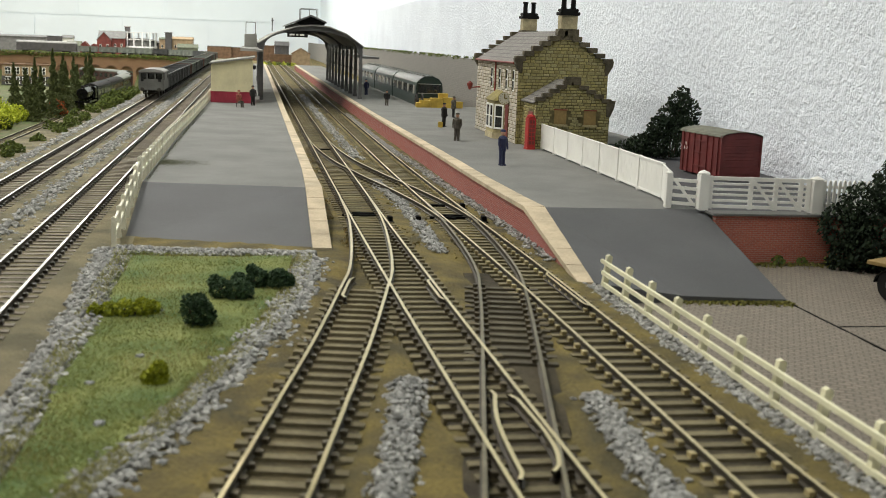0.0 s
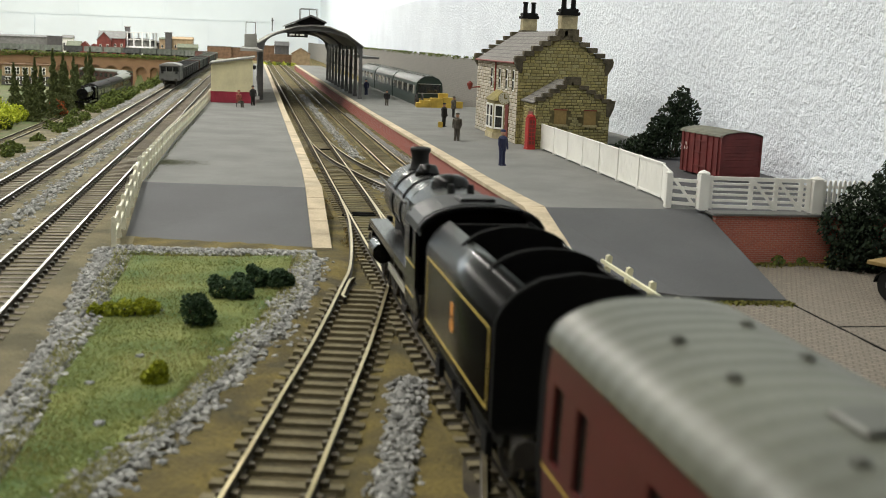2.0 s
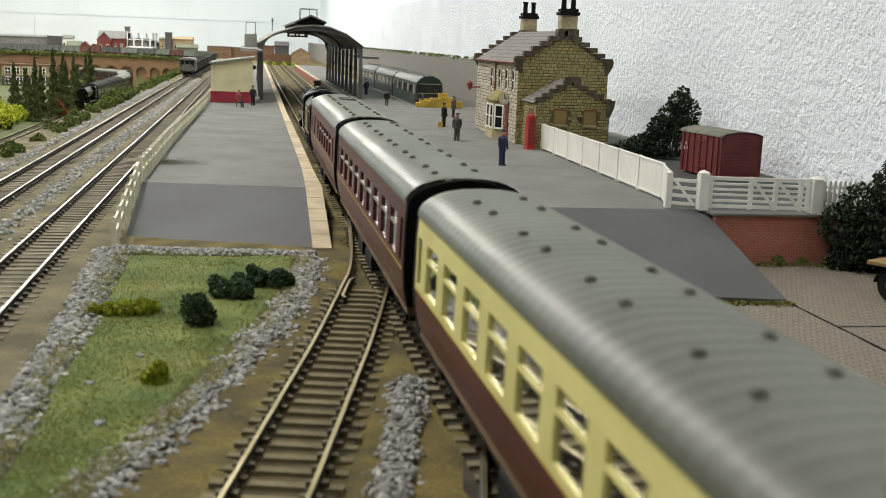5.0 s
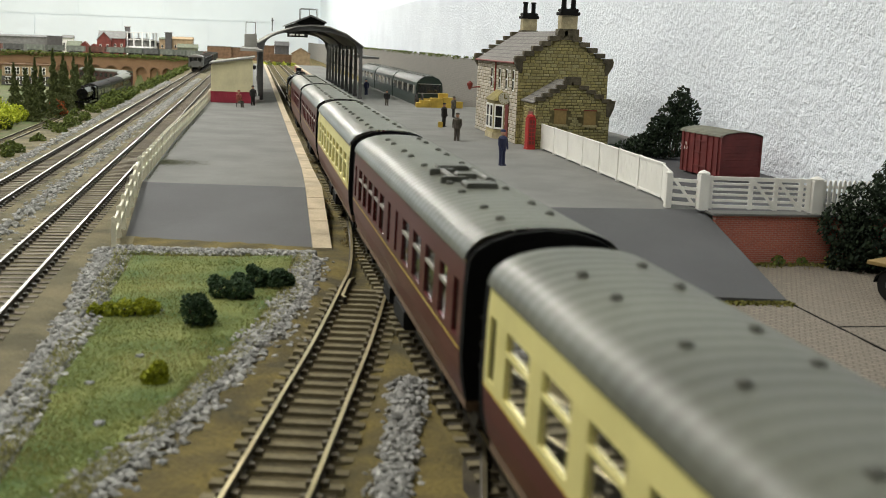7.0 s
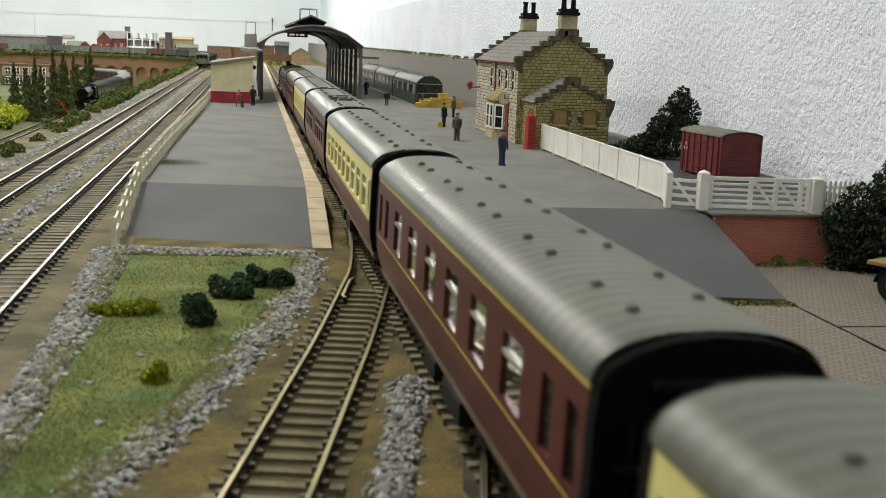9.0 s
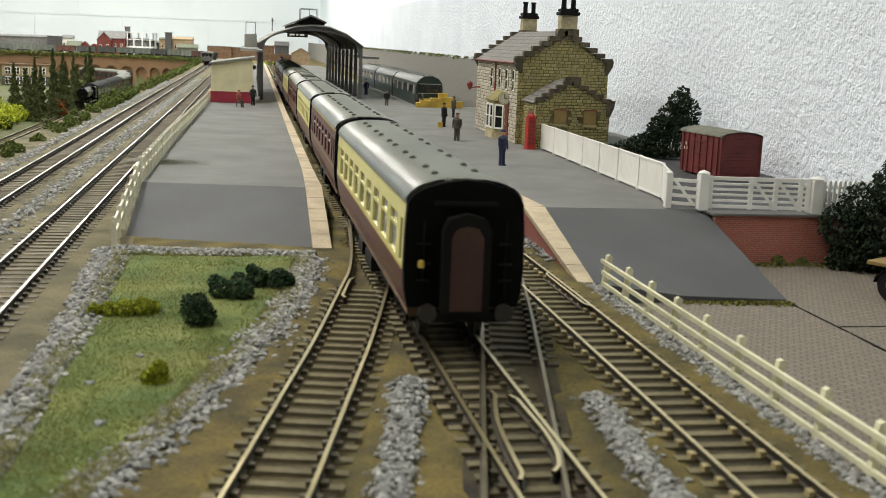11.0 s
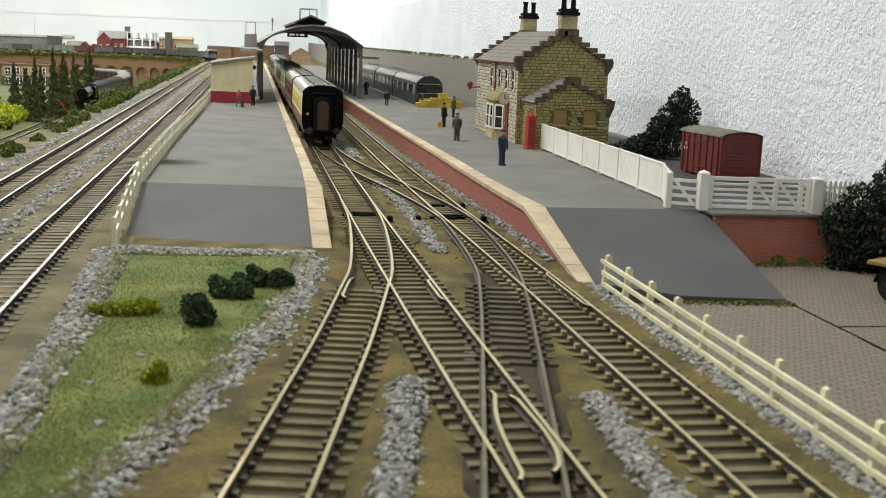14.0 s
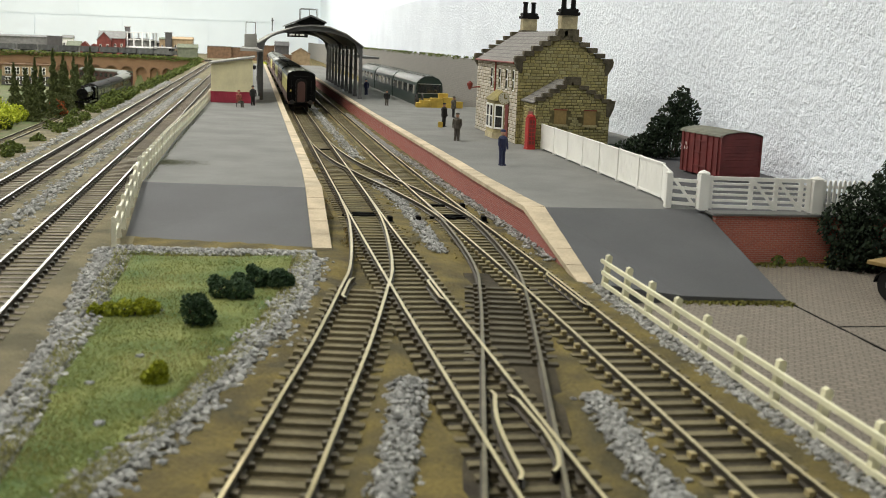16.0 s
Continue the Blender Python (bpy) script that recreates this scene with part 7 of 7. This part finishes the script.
# ---- large dark bushes against the room wall ----
bush(258, 850, PZ, [((-20, 8, 5), 12), ((-32, 14, 3), 8), ((12, 4, 34), 12), ((0, 0, 14), 16), ((-12, 4, 9), 12), ((2, 2, 30), 12), ((6, 0, 42), 9), ((-22, 6, 6), 9), ((10, 0, 22), 12), ((8, 0, 50), 5), ((-8, 0, 22), 10)], 9000, 1.15, M_LEAF_D,
     "tall dark ivy bush against the white wall", 500, "wall bushes")
bush(256, 530, -13.5, [((0, 0, 20), 20), ((8, 0, 42), 17), ((14, -2, 58), 11), ((-14, 4, 10), 12), ((-22, 8, 22), 11), ((-12, 6, 32), 12), ((16, -10, 26), 18), ((12, -20, 10), 16), ((-22, 6, 5), 7)], 13000, 1.15, M_LEAF_D,
     "large dark green bush beside the yard wall", 501, "wall bushes")
bush(205, 545, -13.5, [((0, 0, 2), 3), ((30, 0, 2), 4), ((14, 2, 1.5), 2.5)], 260, 1.2, M_LEAF_O, "weeds at the foot of the brick wall", 502, "weeds")
pts = []
rnd = random.Random(52)
for _ in range(5200):
    y = rnd.uniform(1200, 4200)
    if noise.noise(Vector((0, y * 0.02, 3))) > -0.1:
        pts.append(Vector((234.5 + rnd.uniform(-2.5, 2.5), y, 73.5 + rnd.uniform(-1.5, 3.0))))
v, f = leaves(pts, 1.5, rnd)
tagged(mesh_part("wall_top_ivy", v, f, M_LEAF_O, kind="stuff"), "green tufts growing along the top of the stone wall", "ivy")


# ---- ground cover near the viewer ----
def stone_shapes():
    out = []
    rnd = random.Random(3)
    for _ in range(8):
        bm = B()
        bmesh.ops.create_icosphere(bm, subdivisions=1, radius=1.0)
        sc = Vector((rnd.uniform(0.8, 1.2), rnd.uniform(0.6, 1.0), rnd.uniform(0.5, 0.8)))
        V = np.array([[c * s * rnd.uniform(0.7, 1.25) for c, s in zip(v.co, sc)] for v in bm.verts])
        bm.verts.index_update()
        F = [[v.index for v in f.verts] for f in bm.faces]
        out.append((V, F))
        bm.free()
    return out


STONES = stone_shapes()
M_CHIPS = island_mat("grey_chippings", [(0.19, 0.19, 0.18), (0.35, 0.35, 0.335), (0.25, 0.25, 0.237), (0.48, 0.475, 0.45), (0.13, 0.13, 0.12)], 0.9, 0.3, 900)


def stone_strip(label, path, half, count, size, z=-3.0, heap=1.3, seed=1, material=None):
    """Loose chippings heaped along a path of (x, y)."""
    rnd = random.Random(seed)
    line = spline(path, 3.0)
    nr = normals(line)
    verts, faces = [], []
    for _ in range(count):
        i = rnd.randrange(len(line))
        g = max(-1.6, min(1.6, rnd.gauss(0, 0.55)))
        p = line[i] + nr[i] * g * half * (0.8 + 0.5 * noise.noise(Vector((line[i].y * 0.05, seed, 0)))) + Vector((rnd.uniform(-2, 2), rnd.uniform(-2, 2)))
        zz = z + heap * max(0, 1 - g * g) * rnd.random()
        V, F = STONES[rnd.randrange(8)]
        s = size * rnd.uniform(0.55, 1.3)
        e = Euler((rnd.uniform(-0.6, 0.6), rnd.uniform(-0.6, 0.6), rnd.uniform(0, 6.28))).to_matrix()
        R = np.array(e)
        W = (V * s) @ R.T + np.array([p.x, p.y, zz])
        base = len(verts)
        verts.extend(W.tolist())
        faces.extend([[base + k for k in f] for f in F])
    me = bpy.data.meshes.new("ballast")
    me.from_pydata([(a * MM, b * MM, c * MM) for a, b, c in verts], [], faces)
    me.materials.append(material or M_CHIPS)
    return tagged(new("ballast", me), label, "ballast", kind="stuff")


GREY = "loose grey stone chippings heaped beside the track"
stone_strip(GREY, [(-111, 190), (-94, 244), (-81, 281), (-67, 334), (-54, 381), (-41, 450), (-35, 505)], 7.0, 3300, 1.25, z=-3.2, seed=1)
stone_strip(GREY, [(-122, 200), (-119, 260), (-117, 330), (-117, 400), (-121, 470), (-123, 525)], 9.5, 4400, 1.4, z=-4.8, heap=2.8, seed=2)
stone_strip("grey stone chippings along the foot of the ramp", [(-118, 522), (-90, 517), (-60, 514), (-34, 512)], 7.0, 1700, 1.1, seed=3)
stone_strip(GREY, [(-40, 190), (-31, 238), (-24.5, 270), (-19.5, 300), (-17, 318)], 4.4, 1700, 1.0, heap=2.0, seed=4)
stone_strip(GREY, [(27, 190), (28.5, 234), (30.5, 263), (32, 290), (33, 302)], 5.2, 1600, 1.0, seed=5)
stone_strip(GREY, [(24, 520), (26.5, 580), (27.5, 657), (25, 720), (22.5, 790)], 4.0, 1300, 1.05, seed=6)
stone_strip(GREY, [(24, 930), (23.5, 1100), (23, 1500), (23, 2000)], 5.5, 1500, 1.4, seed=7)
stone_strip("grey chippings between the two main lines", [(-177, 300), (-177, 700), (-177, 1400), (-177, 2600)], 7.0, 4200, 1.5, z=-3.5, seed=8)
stone_strip("grey chippings beside the far main line", [(-228, 600), (-228, 1200), (-228, 2400)], 6.5, 2900, 1.5, z=-3.5, seed=9)
stone_strip("grey chippings under the lineside fence", [(75, 120), (76.5, 240), (77, 340), (77, 450)], 5.5, 2400, 1.05, z=-4.2, seed=10)
stone_strip("loose chippings at the foot of the platform wall", [(74, 500), (72.5, 620), (69, 760), (66, 900), (61, 1100), (61, 1500)], 3.4, 2400, 1.1, seed=11)

# grass bank
def patch_w(y):
    """Left and right border of the grass at y."""
    left = -113 + 3 * noise.noise(Vector((y * 0.03, 1, 0)))
    return left, float(np.interp(y, GRASS_Y, GRASS_X))


def grass_z(x, y):
    return -2.6 + 1.2 * noise.noise(Vector((x, y, 0)) * 0.02) + 0.5 * noise.noise(Vector((x, y, 3)) * 0.09)


bm = B()
cols = 28
rows = []
ylist = [170 + 6 * k for k in range(58)]
for y in ylist:
    a, b = patch_w(y)
    rows.append([bm.verts.new((a + (b - a) * i / cols, y, grass_z(a + (b - a) * i / cols, y) - (3 if i in (0, cols) or y in (ylist[0], ylist[-1]) else 0))) for i in range(cols + 1)])
for r, q in zip(rows, rows[1:]):
    for i in range(cols):
        bm.faces.new((r[i], r[i + 1], q[i + 1], q[i]))
gp = part("grass_bank", bm, M_GRASS, smooth=True, kind="stuff")
tagged(gp, "patch of short green static grass between the tracks", "grass")
M_BLADE = island_mat("grass_blade", [(0.20, 0.225, 0.05), (0.29, 0.30, 0.09), (0.15, 0.20, 0.045), (0.30, 0.31, 0.12)], 0.9, 0.0, 400)
rnd = random.Random(21)
tufts = {0: ([], []), 1: ([], [])}
for _ in range(62000):
    y = 172 + 345 * rnd.random() ** 1.25
    a, b = patch_w(y)
    x = rnd.uniform(a - 6, b + 7)
    n = noise.noise(Vector((x * 0.05, y * 0.05, 9)))
    if n < -0.28 and rnd.random() < 0.6:
        continue
    verts, faces = tufts[1 if noise.noise(Vector((x * 0.035, y * 0.028, 4))) + rnd.gauss(0, 0.14) > 0.06 or not a < x < b else 0]
    h = rnd.uniform(0.35, 1.0) + 0.5 * max(0, n)
    t = rnd.random() * 6.283
    dx, dy = math.cos(t) * 0.16, math.sin(t) * 0.16
    lx, ly = rnd.gauss(0, 0.5) * h, rnd.gauss(0, 0.5) * h
    z = max(grass_z(x, y) - 0.15, -3.2) + (0.8 if x < a or x > b else 0)
    i = len(verts)
    verts += [Vector((x - dx, y - dy, z)), Vector((x + dx, y + dy, z)), Vector((x + lx, y + ly, z + h))]
    faces.append((i, i + 1, i + 2))
M_STRAW = island_mat("straw_grass_blade", [(0.30, 0.29, 0.08), (0.36, 0.33, 0.13), (0.24, 0.24, 0.06), (0.40, 0.38, 0.20)], 0.9, 0.0, 400)
tagged(mesh_part("grass_blade_cover", *tufts[0], M_BLADE, kind="stuff"), "short green static grass fibres on the bank", "grass")
tagged(mesh_part("straw_blade_cover", *tufts[1], M_STRAW, kind="stuff"), "straw coloured grass fibres on the bank", "grass")
for x, y, r in ((-93, 345, 1.7), (-83, 281, 1.5), (-86.5, 268, 1.9), (-73, 300, 1.6), (-92, 402, 1.4), (-97, 285, 1.8), (-104, 318, 1.7), (-80, 258, 1.3)):
    V, F = STONES[int(x * 7) % 8]
    st = mesh_part("stone", [Vector(p) * r for p in V.tolist()], F, M_STONE, at=(x, y, -2.4))
    tagged(st, "loose grey stone lying in the grass", "stone", "stones on the grass")
for i, (x, y, cl, m, lab) in enumerate([
        (-78.5, 384, [((0, 0, 4.6), 5.0), ((2.5, 0, 3), 3.6), ((-3, 1, 8.2), 2.0), ((0.5, 0, 7.6), 3.0)], M_LEAF_B, "small dark green bush on the grass bank"),
        (-66, 422, [((0, 0, 3.6), 4.2), ((-6, 1, 3.8), 4.0), ((-8, 2, 6), 2.6), ((3, 0, 3), 3.2)], M_LEAF_B, "spreading dark green bush on the grass bank"),
        (-58.5, 441, [((0, 0, 3.6), 4.0), ((-2, 0, 7), 2.2), ((-7, 0, 3), 3)], M_LEAF_B, "dark green bush beside the ballast"),
        (-50.5, 440, [((0, 0, 3.4), 4.2), ((3, 0, 3), 3)], M_LEAF_B, "small dark bush at the edge of the grass"),
        (-86, 317, [((0, 0, 2.4), 3.0), ((0.5, 0, 4.6), 2.1), ((-2, 0, 2), 2.2)], M_LEAF_L, "tiny olive green bush on the grass bank"),
        (-103, 398, [((0, 0, 2.2), 3.2), ((-5, 0, 1.8), 2.8), ((-10, 0, 1.6), 2.2), ((6, 0, 2.6), 3.2), ((9, 1, 2.2), 2.6)], M_LEAF_L, "low yellow green bush on the grass bank")]):
    bush(x, y, -2.8, cl, 2300, 0.6, m, lab, 600 + i, "bushes on the grass")
pts = []
rnd = random.Random(47)
for _ in range(1500):
    k = rnd.random()
    pts.append(Vector((112 + 58 * k, 466 - 6 * k - abs(rnd.gauss(0, 3.0)), -13.1 + rnd.random() * 0.5)))
for _ in range(900):
    pts.append(Vector((rnd.uniform(171, 262), 548 - abs(rnd.gauss(0, 4.0)), -13.1 + rnd.random() * 0.8)))
v, f = leaves(pts, 0.8, rnd)
M_YARDMOSS = island_mat("yard_moss", [(0.16, 0.15, 0.03), (0.22, 0.20, 0.05), (0.11, 0.12, 0.03), (0.18, 0.15, 0.06)], 0.95, 0.0, 400)
tagged(mesh_part("moss", v, f, M_YARDMOSS, kind="stuff"), "yellow green moss along the foot of ramp and wall", "moss")
pts = []
for _ in range(2600):
    pts.append(Vector((-118.5 + abs(rnd.gauss(0, 12)), 742 + rnd.gauss(0, 9), 12.02 + rnd.random() * 0.12)))
for _ in range(1800):
    y = rnd.uniform(650, 1300)
    pts.append(Vector((-118.8 + 0.006 * (y - 650) + abs(rnd.gauss(0, 1.4)), y, 12.02 + rnd.random() * 0.3)))
v, f = leaves(pts, 0.3, rnd)
M_LICHEN = island_mat("platform_lichen", [(0.13, 0.14, 0.09), (0.17, 0.175, 0.12), (0.11, 0.12, 0.07), (0.15, 0.15, 0.10)], 0.95, 0.0, 400)
tagged(mesh_part("lichen", v, f, M_LICHEN, kind="stuff"), "grey green lichen dust along the platform fence", "lichen")
yd = thing("yard_seam", (0, 0, 0), "dark open joints between the sett sheets", "joint", kind="structure")
for x0, x1, y0, y1 in ((169.0, 169.7, 300, 463), (169.7, 290, 417.6, 418.2)):
    bm = B()
    box(bm, x0, x1, y0, y1, -13.6, -12.9)
    part("joint", bm, M_SOOT, yd)
# weeds and mossy tufts along the rails
pts = []
rnd = random.Random(31)
for _ in range(5200):
    y = rnd.uniform(500, 1000)
    x = rnd.choice((rnd.uniform(9, 40), rnd.uniform(-22, -11), rnd.uniform(52, 66)))
    if noise.noise(Vector((x * 0.06, y * 0.03, 2))) > 0.05:
        pts.append(Vector((x, y, -3.6 + rnd.random() * 0.8)))
v, f = leaves(pts, 0.8, rnd)
M_MOSS = island_mat("ochre_scatter", [(0.20, 0.14, 0.04), (0.26, 0.19, 0.06), (0.14, 0.11, 0.035), (0.23, 0.19, 0.08)], 0.95, 0.0, 400)
tagged(mesh_part("scatter", v, f, M_MOSS, kind="stuff"), "ochre scatter material between the tracks", "scatter")

# point motors, tie bars and check rails of the junctions
for x, y in ((12.6, 611), (28.2, 612.5), (62, 664.5), (65, 615.5)):
    jt = thing("point_motor", (x, y, -3.6), "small black point motor cover between the tracks", "point motor", "point motors")
    bm = B()
    box(bm, -1.3, 1.3, -2.2, 2.2, 0, 3.4, bevel=0.35)
    part("cover", bm, M_MATT, jt)
    bm = B()
    box(bm, -1.8, 1.8, -4.5, 4.5, 0, 0.9)
    part("base_plate", bm, M_MATT, jt)
for x0, x1, y in ((-12, 11.5, 626), (-9, 8, 633), (36, 60, 621), (38, 58, 628), (-9, 9, 1004), (39, 61, 668)):
    bm = B()
    box(bm, -(x1 - x0) / 2, (x1 - x0) / 2, -0.9, 0.9, -0.6, 0.9, bevel=0.2)
    box(bm, -2.2, 2.2, -2.4, 2.4, -0.6, 0.7)
    tagged(part("tie_bar", bm, M_MATT, at=((x0 + x1) / 2, y, -2.6)), "black tie bar across the point blades", "tie bar", "tie bars")


def check_rail(parent, pts):
    bm = B()
    line = spline(pts, 4.0)
    nr = normals(line)
    r0 = None
    for i, (p, n) in enumerate(zip(line, nr)):
        bend = 1.2 if i in (0, len(line) - 1) else 0.0
        ring = [bm.verts.new((p.x + n.x * (a + bend), p.y + n.y * (a + bend), b - 0.05)) for a, b in PROFILE]
        if r0:
            for k in range(len(PROFILE)):
                j = (k + 1) % len(PROFILE)
                bm.faces.new((r0[k], r0[j], ring[j], ring[k])).material_index = 1 if k == len(PROFILE) - 1 else 0
        r0 = ring
    part("check_rail", bm, [M_RAILSIDE, M_RAILTOP], parent)


ck = thing("check_rails", (0, 0, 0), "short brass coloured check rails at the crossing", "check rail")


def beside(route, ya, yb, side, off):
    line = LINES[route]
    nr = normals(line)
    return [tuple(p + n * side * off) for p, n in zip(line, nr) if ya <= p.y <= yb]


check_rail(ck, beside("running", 405, 455, 1, 6.8))
check_rail(ck, beside("branch", 405, 455, -1, 6.8))
check_rail(ck, beside("platform", 395, 460, 1, 6.8))
# raised brass check rails of the diamond
check_rail(ck, [(4.5, 300), (1.2, 284), (-0.6, 270), (-1.6, 254), (-2.2, 236)])
check_rail(ck, [(8.7, 296), (9.4, 280), (9.8, 266), (9.0, 252), (5.8, 238)])


# ---- what moves ----
SPEED = 225.0
COACH_PITCH = 270.0


def run_express(ob, start, base):
    """Follow the running line, gathering speed at first: base is half the distance between the bogies."""
    rows = []
    for k in range(65):
        t = k * 0.25
        y = start + SPEED * t + 60.0 * math.exp(-2.3 * t)
        a, b = LINE_X(y - base), LINE_X(y + base)
        rows.append((t, pose((a + b) / 2 * MM, y * MM, 0, 0, 0, math.degrees(math.atan2(a - b, 2 * base)))))
    walk(ob, rows)


def goods_place(d):
    """Place and heading on the far main line, d mm along it from y = 0."""
    q = CURVE_R * math.pi / 2
    if d < CURVE_Y:
        return -203.0, d, 0.0
    d -= CURVE_Y
    if d < q:
        a = d / CURVE_R
        return CURVE_X + CURVE_R * math.cos(a), CURVE_Y + CURVE_R * math.sin(a), math.degrees(a)
    d -= q
    if d < 617:
        return CURVE_X - d, CURVE_Y + CURVE_R, 90.0
    d -= 617
    if d < q:
        a = d / CURVE_R
        return -1300 - CURVE_R * math.sin(a), CURVE_Y + CURVE_R * math.cos(a), 90.0 + math.degrees(a)
    return -1300 - CURVE_R, CURVE_Y - (d - q), 180.0


def run_goods(ob, start):
    rows = []
    for k in range(33):
        x, y, rz = goods_place(start + 185.0 * k * 0.5)
        rows.append((k * 0.5, pose(x * MM, y * MM, 0, 0, 0, rz)))
    walk(ob, rows)


def motions():
    run_express(LOCO, -22, 50)
    run_express(TENDER, -22 - 162, 20)
    for i, c in enumerate(COACHES):
        run_express(c, -392 - COACH_PITCH * i, 92)
    run_goods(VAN, 1736)
    for i, w in enumerate(WAGONS):
        run_goods(w, 1736 + 86 + 78 * i)
    run_goods(HEAD, 1736 + 86 + 78 * len(WAGONS) + 78)


motions()
